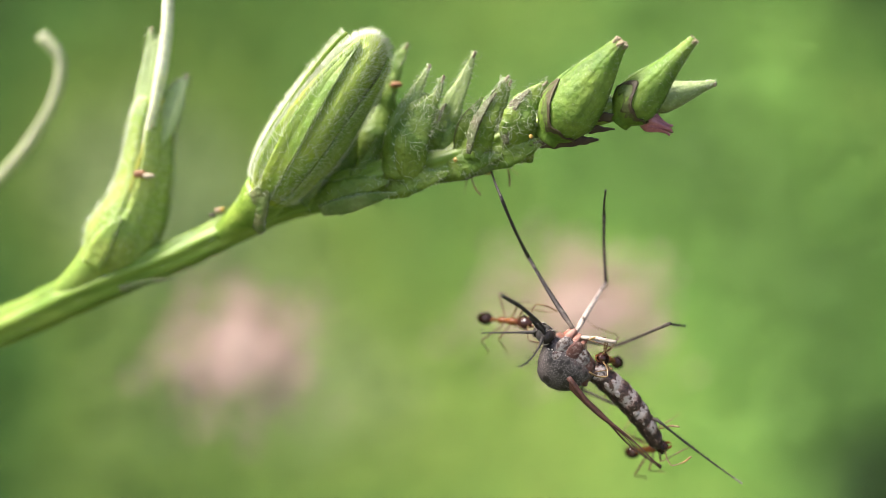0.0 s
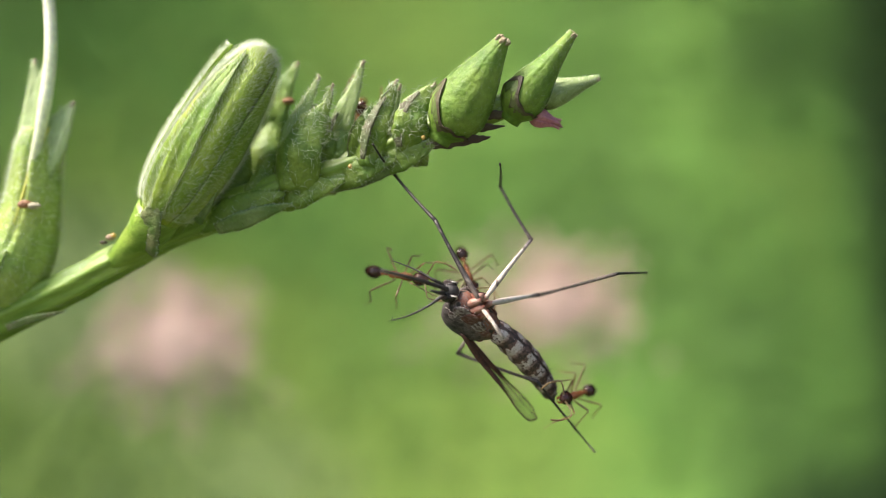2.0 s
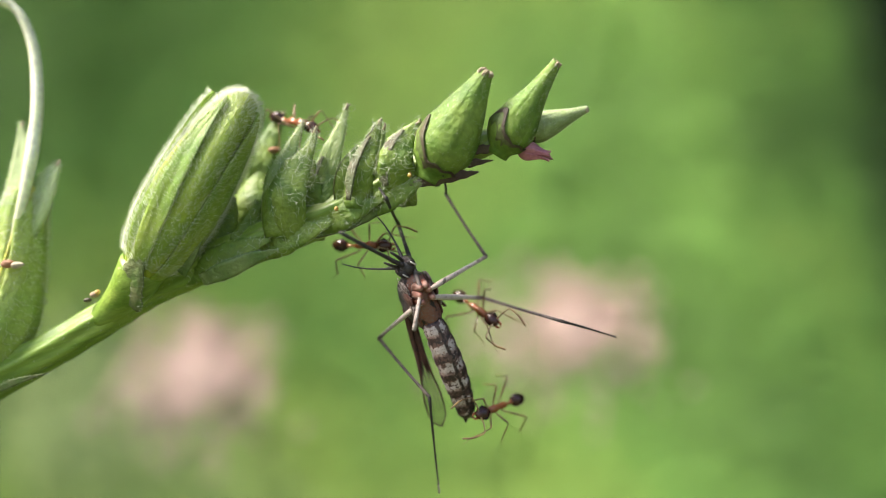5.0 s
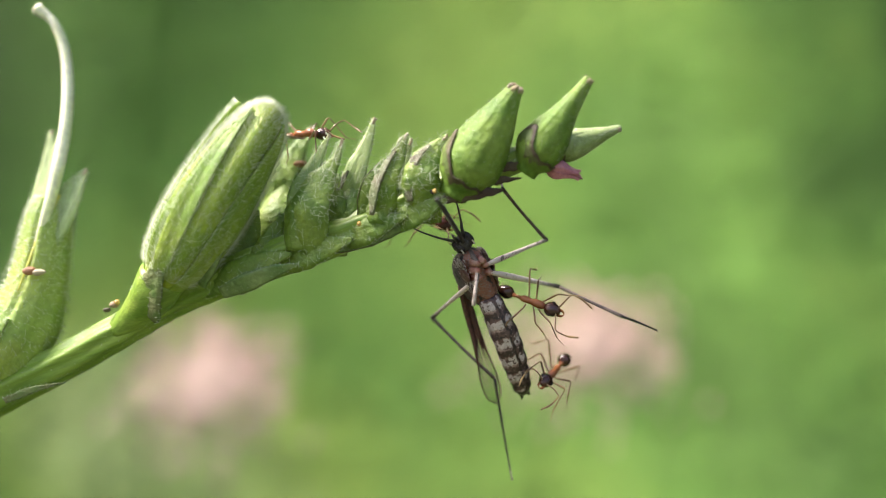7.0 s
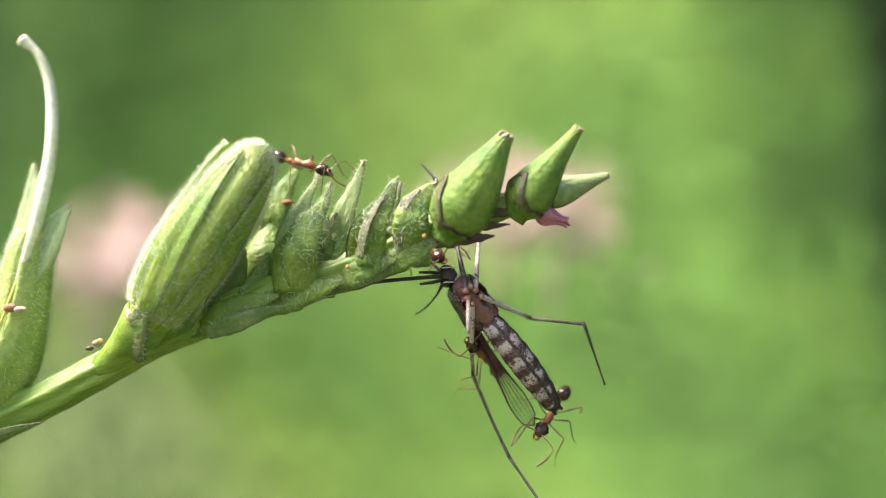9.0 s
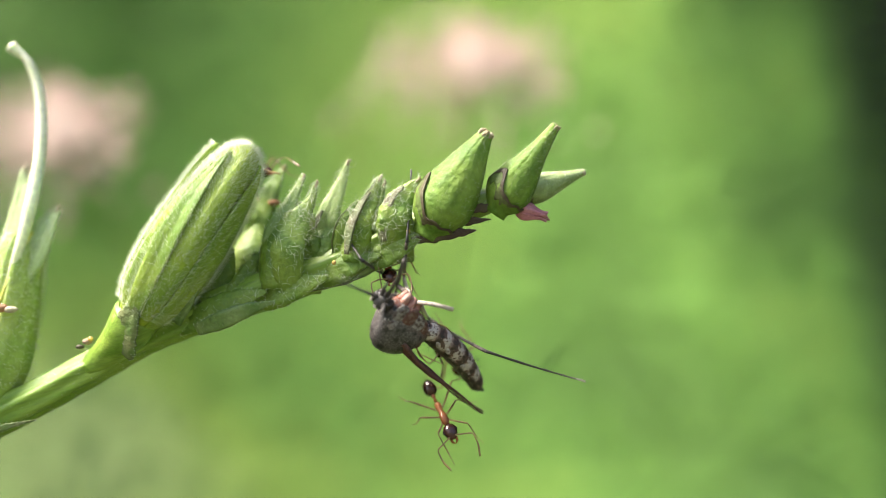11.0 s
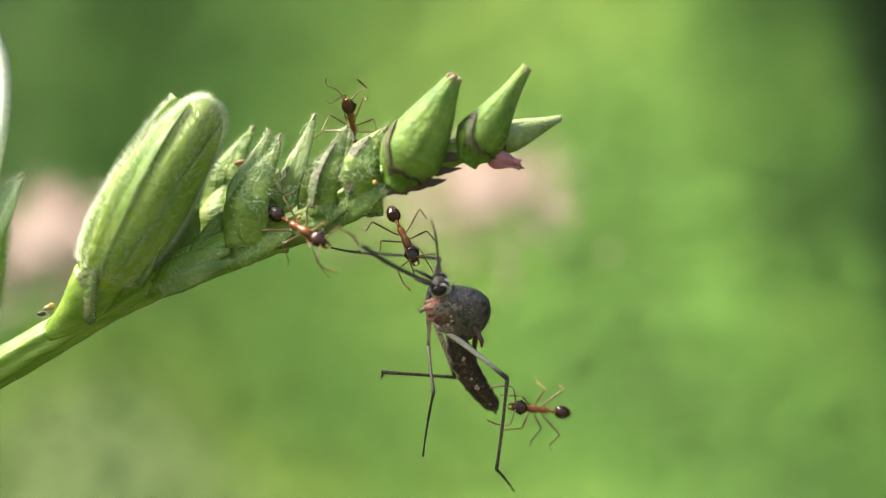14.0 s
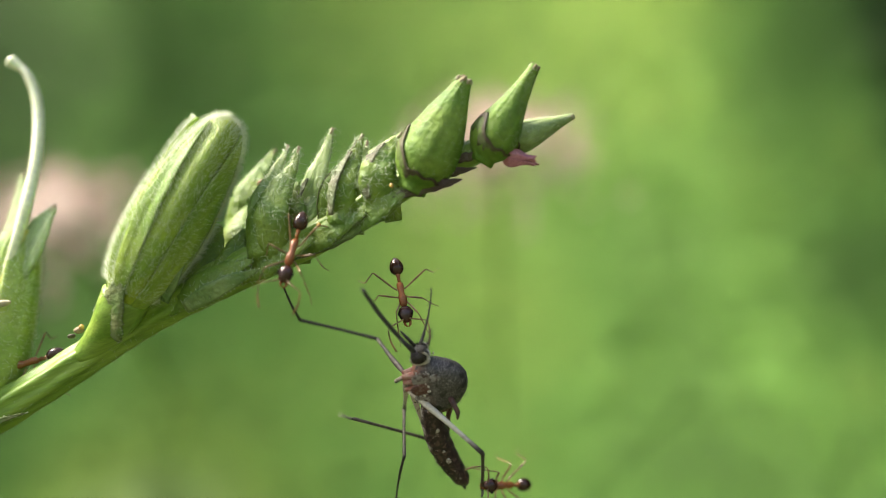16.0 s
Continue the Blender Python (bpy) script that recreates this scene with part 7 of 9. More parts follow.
    walk(legs["C"]["tibia"], at([
        (0, -1.79, 2.04, -1.5, -2.9, 26.9, -82.7), (.25, -1.97, 1.64, -1.85, .9, 8, -70.2), (.5, -2.07, 1.18, -2.15, .6, -11.2, -58.8), (.75, -2.15, 1.7, -1.32, -2.2, 35.5, -71.2),
        (1, -1.94, 2.01, -.41, -54.7, 75.7, -129.7), (1.25, -1.88, 2.06, -.36, -12.5, 62.8, -85.1), (1.5, -1.82, 2.11, -.3, -.8, 45, -70.9), (1.75, -1.82, 2.12, -.36, -1.3, 67.8, -71.5),
        (2, -1.83, 2.12, -.42, -144.1, 89.3, 145.6), (2.25, -1.77, 2.11, -.18, -174.4, 85.6, 115.3), (2.5, -1.71, 2.09, .05, -176.7, 81.8, 113), (2.75, -1.58, 2.14, .18, -172.5, 81, 117.3),
        (3, -1.43, 2.18, .31, -168.9, 80.3, 120.9), (3.25, -1.54, 2.29, -.12, 138.8, 86.3, 68.3), (3.5, -1.6, 2.33, -.58, 60.3, 82.1, -10.5), (3.75, -1.45, 2.3, .03, -178.6, 82.5, 111.1),
        (4, -1.22, 2.16, .59, -159.3, 69.8, 130.9), (4.25, -1.21, 2.16, .6, -159.4, 68.8, 130.7), (4.5, -1.21, 2.14, .63, -159.7, 66, 130.5), (4.75, -1.2, 2.12, .67, -159.9, 61.8, 130.2),
        (5, -1.18, 2.09, .72, -160.1, 56.8, 130), (5.25, -1.17, 2.06, .77, -160.3, 51.4, 129.7), (5.5, -1.15, 2.03, .82, -160.4, 45.9, 129.6), (5.75, -1.14, 1.99, .87, -160.5, 40.9, 129.4),
        (6, -1.13, 1.97, .91, -160.6, 36.8, 129.4), (6.25, -1.12, 1.95, .94, -160.6, 34, 129.3), (6.5, -1.11, 1.94, .95, -160.6, 33, 129.3), (6.75, -1.39, 2.16, .42, -154.8, 56, 137.4),
        (7, -1.58, 2.27, -.17, -125.2, 77, 169), (7.25, -1.65, 2.19, -.09, -122.7, 73.6, 171.6), (7.5, -1.72, 2.11, -.02, -121.1, 70.1, 173.3), (7.75, -1.54, 1.43, 1.07, -163, 60, 127.7),
        (8, -1, .45, 1.74, -178.3, 42.6, 108.4), (8.25, -1.07, .52, 1.7, -177.7, 45.5, 109.3), (8.5, -1.25, .72, 1.57, -175.4, 53.2, 112.2), (8.75, -1.49, 1.01, 1.34, -169.4, 64.3, 119.3),
        (9, -1.73, 1.32, .97, -147.9, 76.6, 141.9), (9.25, -1.91, 1.6, .5, -69.2, 79.4, -138.1), (9.5, -2, 1.82, -.03, -34.4, 67.2, -102.2), (9.75, -2.01, 1.96, -.55, -26, 53.8, -92.5),
        (10, -1.95, 2.01, -.98, -22.9, 42.4, -88.3), (10.25, -1.88, 2.03, -1.27, -21.6, 34.6, -86.3), (10.5, -1.85, 2.02, -1.38, -21.2, 31.7, -85.6), (10.75, -1.58, 2.35, -.92, -9.9, 27.2, -63),
        (11, -1.22, 2.55, -.45, -1.8, 19.4, -42.6), (11.25, -1.79, 1.99, .11, -2.9, -1.9, -49.8), (11.5, -2.13, 1.2, .55, -1.3, -23.1, -57.1), (11.75, -2.01, 1.91, -1.17, -8.9, -29.8, -40.1),
        (12, -.95, 1.79, -2.68, -19, -34.1, -21.2), (12.25, -1.94, 1.59, -1.97, -54.4, -7.4, 61.2), (12.5, -2.53, 1.08, -1, -36.3, 30.9, 134.2), (12.75, -2.45, .98, -1.54, -44.5, 16.5, 114.3),
        (13, -2.26, .85, -2.05, -47, .4, 97.3), (13.25, -2.48, 1.13, -.33, -46.2, 2.7, 127.2), (13.5, -1.65, 1, 1.21, -44.3, 4.2, 157.2), (13.75, -1.81, 1, 1.07, -44.4, 12.2, 156.6),
        (14, -1.95, 1, .91, -44.6, 20.2, 155.9), (14.25, -2.1, .93, .76, -44.5, 22.8, 156.3), (14.5, -2.23, .86, .6, -44.4, 25.4, 156.6), (14.75, -2.1, .95, .75, -44.4, 22.3, 156.6),
        (15, -1.96, 1.05, .88, -44.4, 19.1, 156.6), (15.25, -1.62, .82, 1.31, -44.1, 1.4, 158.3), (15.5, -1.2, .57, 1.64, -44.3, -16.4, 160), (15.75, -1.44, 1.01, 1.37, -48.2, -3, -177.4),
        (16, -1.61, 1.41, 1.02, -46.7, 10.8, -155.3),
    ]))
    walk(legs["C"]["tarsus"], at([
        (0, -1.47, -.44, -2.77, 10.4, 17.1, 128.7), (.25, -1.03, -.97, -2.24, 17, 15.7, 152.1), (.5, -.65, -1.17, -1.61, 22.5, 11.9, 174.8), (.75, -1.41, -.46, -2.94, 19.7, 3.7, 154.3),
        (1, -2.38, 1.48, -3.12, 19.9, -4.9, 134.2), (1.25, -1.77, .79, -2.85, 20.1, -3, 132.4), (1.5, -1.17, .24, -2.28, 20.1, -1.1, 130.7), (1.75, -1.49, 1.11, -2.95, 20, -2, 133.8),
        (2, -1.85, 2.14, -3.22, 19.9, -2.8, 137), (2.25, -1.87, 2.31, -2.98, 20.1, -8.8, 135.3), (2.5, -1.87, 2.46, -2.72, 20.4, -14.7, 133.5), (2.75, -1.78, 2.53, -2.58, 21.1, -18.2, 131.3),
        (3, -1.68, 2.59, -2.44, 21.8, -21.6, 129), (3.25, -1.47, 2.46, -2.92, 21.2, -14.9, 131.2), (3.5, -1.22, 2.26, -3.35, 20.7, -8.3, 133.3), (3.75, -1.58, 2.64, -2.75, 20.9, -20.8, 132.4),
        (4, -1.85, 2.89, -2.04, 21.4, -33.4, 131.5), (4.25, -1.88, 2.93, -2.01, 21.4, -30.5, 131.4), (4.5, -1.95, 3.01, -1.93, 21.5, -22.6, 131.2), (4.75, -2.05, 3.13, -1.8, 21.6, -11.1, 131),
        (5, -2.17, 3.27, -1.62, 21.6, 2.9, 130.8), (5.25, -2.29, 3.4, -1.41, 21.5, 18.2, 130.5), (5.5, -2.39, 3.53, -1.19, 21.4, 33.5, 130.2), (5.75, -2.48, 3.63, -.96, 21.1, 47.5, 129.7),
        (6, -2.55, 3.7, -.77, 20.6, 59.1, 129.2), (6.25, -2.59, 3.75, -.63, 20, 66.9, 128.5), (6.5, -2.6, 3.76, -.58, 19.7, 69.8, 128.1), (6.75, -2.54, 3.22, -1.9, 23.3, 25.3, 132.6),
        (7, -2.2, 2.39, -2.89, 23.3, -19.2, 134.2), (7.25, -2.44, 2.31, -2.78, 22, -18.7, 138.3), (7.5, -2.67, 2.22, -2.66, 20.7, -18.1, 142.5), (7.75, -2.39, 2.53, -1.35, 20.3, -10.6, 144.2),
        (8, -1.65, 2.4, -.16, 20.1, -3.1, 145.8), (8.25, -1.72, 2.38, -.29, 19.8, -3.4, 149.9), (8.5, -1.89, 2.28, -.67, 19.1, -4.3, 161.1), (8.75, -2.08, 2.06, -1.19, 17.7, -5.2, 177.6),
        (9, -2.24, 1.72, -1.75, 15.8, -5.7, -162.3), (9.25, -2.29, 1.26, -2.25, 13.7, -5.5, -140.4), (9.5, -2.23, .76, -2.61, 11.8, -4.5, -118.6), (9.75, -2.08, .3, -2.81, 10.4, -3, -98.6),
        (10, -1.89, -.05, -2.87, 9.8, -1.5, -82.2), (10.25, -1.73, -.27, -2.86, 9.6, -.4, -71.1), (10.5, -1.67, -.35, -2.85, 9.6, 0, -67), (10.75, -.44, .13, -2.2, -34.1, 51.6, -146.3),
        (11, .72, .76, -1.38, -93.8, 10.4, 121.3), (11.25, .02, -.14, .2, -90.8, 9.6, 138.2), (11.5, -.73, -.96, 1.65, -88.3, 7.9, 154.9), (11.75, -.16, .34, .23, -90.7, 26.9, 147),
        (12, 1.21, .95, -1.11, -97.3, 45.3, 135.9), (12.25, -.6, 4.02, -1.61, -123.4, 9.6, 84.7), (12.5, -4.2, 2.8, -2.44, -114.9, -31.6, 44.6), (12.75, -3.55, 3.43, -2.33, -122.2, 20.6, 106.2),
        (13, -2.62, 3.63, -2.07, -64.3, 41.4, -160.6), (13.25, -4.18, 3.36, -.46, -62.9, 14.8, -157.7), (13.5, -4.23, 2.08, 1.01, -62.8, -11.9, -155.5), (13.75, -4.32, 2.09, .48, -62.2, -7.1, -159.2),
        (14, -4.35, 2.07, -.05, -61.9, -2.3, -162.8), (14.25, -4.46, 1.97, -.32, -45.1, -24.7, 133.4), (14.5, -4.55, 1.86, -.6, -16.1, -18, 62.9), (14.75, -4.48, 1.98, -.31, -43.9, -17.2, 141.4),
        (15, -4.39, 2.1, -.03, -50.2, 8.5, -148.3), (15.25, -4.22, 1.86, 1.24, -50.7, 3.3, -153.3), (15.5, -3.72, 1.49, 2.43, -50.7, -2, -158.2), (15.75, -4.23, .88, 1.52, -36.4, -16.8, 126.8),
        (16, -4.11, .26, .5, -18.2, -6.6, 50.5),
    ]))
    walk(legs["D"]["femur"], at([
        (0, .25, .14, -.75, 3, 52.7, 98.4), (.25, .25, .14, -.75, 3.6, 35.3, 99.2), (.5, .25, .14, -.75, 3.8, 17.9, 99.7), (.75, .25, .14, -.75, 4, 24.1, 100.3),
        (1, .25, .14, -.75, 4.3, 30.2, 101), (1.25, .25, .14, -.75, 3, 26.8, 98.3), (1.5, .25, .14, -.75, 1.9, 23.4, 95.8), (1.75, .25, .14, -.75, 2, 19.5, 96),
        (2, .25, .14, -.75, 2.1, 15.6, 96.2), (2.25, .25, .14, -.75, 1.4, 15.5, 93.5), (2.5, .25, .14, -.75, .6, 15.3, 90.8), (2.75, .25, .14, -.75, -.1, 17.3, 88.1),
        (3, .25, .14, -.75, -1, 19.3, 85.3), (3.25, .25, .14, -.75, -.7, 9.9, 86.3), (3.5, .25, .14, -.75, -.6, .6, 87.2), (3.75, .25, .14, -.75, -.8, -14, 88.1),
        (4, .25, .14, -.75, -1.1, -28.5, 89.2), (4.25, .25, .14, -.75, -1.3, -27.8, 89.5), (4.5, .25, .14, -.75, -1.6, -25.9, 90.2), (4.75, .25, .14, -.75, -2.1, -23, 91.3),
        (5, .25, .14, -.75, -2.5, -19.6, 92.6), (5.25, .25, .14, -.75, -2.9, -15.8, 93.9), (5.5, .25, .14, -.75, -3.2, -12, 95.2), (5.75, .25, .14, -.75, -3.4, -8.5, 96.3),
        (6, .25, .14, -.75, -3.6, -5.7, 97.2), (6.25, .25, .14, -.75, -3.6, -3.7, 97.9), (6.5, .25, .14, -.75, -3.6, -3, 98.1), (6.75, .25, .14, -.75, -3.7, -8.7, 98.4),
        (7, .25, .14, -.75, -3.7, -14.5, 98.8), (7.25, .25, .14, -.75, -3.6, -10.5, 98.5), (7.5, .25, .14, -.75, -3.6, -6.5, 98.1), (7.75, .25, .14, -.75, 12.2, -40.4, 61.1),
        (8, .25, .14, -.75, 63.6, -49.9, -7.1), (8.25, .25, .14, -.75, 59.8, -51, -2.1), (8.5, .25, .14, -.75, 48.3, -53, 12.4), (8.75, .25, .14, -.75, 30.5, -52.4, 34.7),
        (9, .25, .14, -.75, 12.4, -46.6, 58.4), (9.25, .25, .14, -.75, -.3, -36, 77.5), (9.5, .25, .14, -.75, -7.4, -23.2, 91.8), (9.75, .25, .14, -.75, -10.6, -10.5, 102.5),
        (10, .25, .14, -.75, -11.3, .3, 110.7), (10.25, .25, .14, -.75, -10.9, 7.6, 116.2), (10.5, .25, .14, -.75, -10.6, 10.3, 118.2), (10.75, .25, .14, -.75, -10.7, 8.3, 117.4),
        (11, .25, .14, -.75, -10.8, 6.3, 116.6), (11.25, .25, .14, -.75, -4.4, 16.4, 148.2), (11.5, .25, .14, -.75, 6.9, 21.4, -177.8), (11.75, .25, .14, -.75, 11.2, 17.5, -164.7),
        (12, .25, .14, -.75, 14.5, 12.8, -152.3), (12.25, .25, .14, -.75, 14.2, -3.4, -156.5), (12.5, .25, .14, -.75, 15, -19.6, -160.8), (12.75, .25, .14, -.75, 8.2, -21.1, -141.4),
        (13, .25, .14, -.75, 1.2, -20.5, -121.8), (13.25, .25, .14, -.75, 2.8, -1.3, -130.3), (13.5, .25, .14, -.75, 1.6, 18, -138.7), (13.75, .25, .14, -.75, -.6, 17.7, -145.9),
        (14, .25, .14, -.75, -2.7, 17.2, -153), (14.25, .25, .14, -.75, -4.8, 14.8, -160.6), (14.5, .25, .14, -.75, -6.6, 12.2, -168.1), (14.75, .25, .14, -.75, -3.7, 14.9, -155.9),
        (15, .25, .14, -.75, -.3, 16.9, -143.5), (15.25, .25, .14, -.75, -1.1, 24.1, -145.7), (15.5, .25, .14, -.75, -2.3, 31.3, -148.2), (15.75, .25, .14, -.75, -2.2, 22.9, -148),
        (16, .25, .14, -.75, -2.1, 14.5, -147.9),
    ]))
    walk(legs["D"]["tibia"], at([
        (0, .04, 1.58, -2.66, -20.3, 35.1, -21), (.25, -.06, 2.07, -2.14, -10.3, 38.4, -4.4), (.5, -.14, 2.39, -1.49, .7, 39.1, 13.1), (.75, -.14, 2.3, -1.73, -4.3, 37.2, 5),
        (1, -.15, 2.18, -1.96, -8.8, 34.8, -2.6), (1.25, -.06, 2.26, -1.83, -9.8, 37.8, -4.2), (1.5, .03, 2.33, -1.7, -10.9, 40.8, -6), (1.75, .01, 2.39, -1.55, 4.6, 7.6, 29.2),
        (2, -0, 2.44, -1.4, -1, -27.9, 58.9), (2.25, .11, 2.45, -1.39, 1.2, -20.9, 53.5), (2.5, .22, 2.45, -1.39, 2.7, -13.7, 48.6), (2.75, .33, 2.43, -1.47, 3.6, -9.9, 44.1),
        (3, .43, 2.4, -1.54, 4.2, -6, 39.7), (3.25, .4, 2.5, -1.16, 3, -30.1, 43.5), (3.5, .37, 2.54, -.77, -1.4, -54, 49.9), (3.75, .33, 2.47, -.17, 29.7, -38.3, 8.1),
        (4, .28, 2.25, .4, 40.6, -13.9, -15.7), (4.25, .27, 2.26, .37, 40.3, -15, -14.7), (4.5, .24, 2.3, .3, 39.6, -18.1, -12), (4.75, .2, 2.35, .19, 38.1, -22.6, -7.8),
        (5, .15, 2.4, .05, 35.8, -27.9, -2.4), (5.25, .09, 2.44, -.1, 32.4, -33.4, 4.2), (5.5, .04, 2.48, -.25, 28, -38.4, 11.7), (5.75, -.01, 2.5, -.39, 23, -42.6, 19.4),
        (6, -.05, 2.51, -.51, 18, -45.7, 26.6), (6.25, -.08, 2.51, -.6, 14.1, -47.4, 31.9), (6.5, -.09, 2.51, -.63, 12.6, -48, 33.9), (6.75, -.1, 2.49, -.39, 33.3, -20.5, -.9),
        (7, -.11, 2.44, -.15, 35.2, 11.6, -23.9), (7.25, -.1, 2.47, -.31, 35.3, 18.5, -23.3), (7.5, -.09, 2.5, -.48, 35.5, 25.5, -22.7), (7.75, 1.13, 1.74, .8, 55.7, 48.5, 9.6),
        (8, 1.78, -.05, 1.09, 100.2, 54.1, 64.9), (8.25, 1.76, .08, 1.12, 97.8, 55.6, 62), (8.5, 1.66, .45, 1.17, 90.2, 59.3, 52.9), (8.75, 1.45, .97, 1.15, 75.3, 63.3, 36),
        (9, 1.12, 1.54, .99, 52.8, 64.7, 11.1), (9.25, .67, 2.04, .66, 30, 61.4, -14.4), (9.5, .18, 2.35, .19, 14.3, 54.5, -32.9), (9.75, -.26, 2.44, -.31, 5.2, 46.5, -44.6),
        (10, -.6, 2.39, -.76, .3, 39.2, -51.8), (10.25, -.8, 2.28, -1.07, -2.1, 34, -55.9), (10.5, -.87, 2.22, -1.18, -2.8, 32.1, -57.3), (10.75, -.84, 2.25, -1.1, 2.2, 26.1, -46.9),
        (11, -.82, 2.27, -1.01, 5.9, 19.6, -37.5), (11.25, -1.71, 1.35, -1.43, 4.5, -5.2, -48.5), (11.5, -1.98, .05, -1.63, 8.1, -29.8, -60.4), (11.75, -1.96, -.46, -1.47, 2.8, -49.8, -52.2),
        (12, -1.82, -.95, -1.28, -14.2, -68.3, -32.6), (12.25, -1.95, -.82, -.61, -75.7, -63, 33.5), (12.5, -1.89, -.6, .05, -97.6, -41.9, 60.5), (12.75, -1.5, -1.26, .12, -110.7, -32.4, 82),
        (13, -.94, -1.77, .09, -118.2, -20, 98.9), (13.25, -1.3, -1.69, -.7, -122.4, -9.6, 115), (13.5, -1.47, -1.37, -1.49, -123.5, 1.4, 130.2), (13.75, -1.64, -1.14, -1.48, -123, -4.1, 107.6),
        (14, -1.79, -.9, -1.46, -120.3, -8.9, 84.7), (14.25, -1.94, -.63, -1.36, -119.9, -5.7, 81), (14.5, -2.05, -.34, -1.26, -119.6, -2.3, 77.3), (14.75, -1.87, -.81, -1.37, -120.1, -3.1, 87.1),
        (15, -1.59, -1.23, -1.45, -120.6, -3.7, 96.9), (15.25, -1.56, -1.09, -1.73, -122.9, -10, 115.4), (15.5, -1.49, -.94, -2, -127.1, -15.3, 134.5), (15.75, -1.63, -1.03, -1.68, -121.1, -11.1, 108.7),
        (16, -1.72, -1.1, -1.35, -117.6, -4.8, 83.8),
    ]))
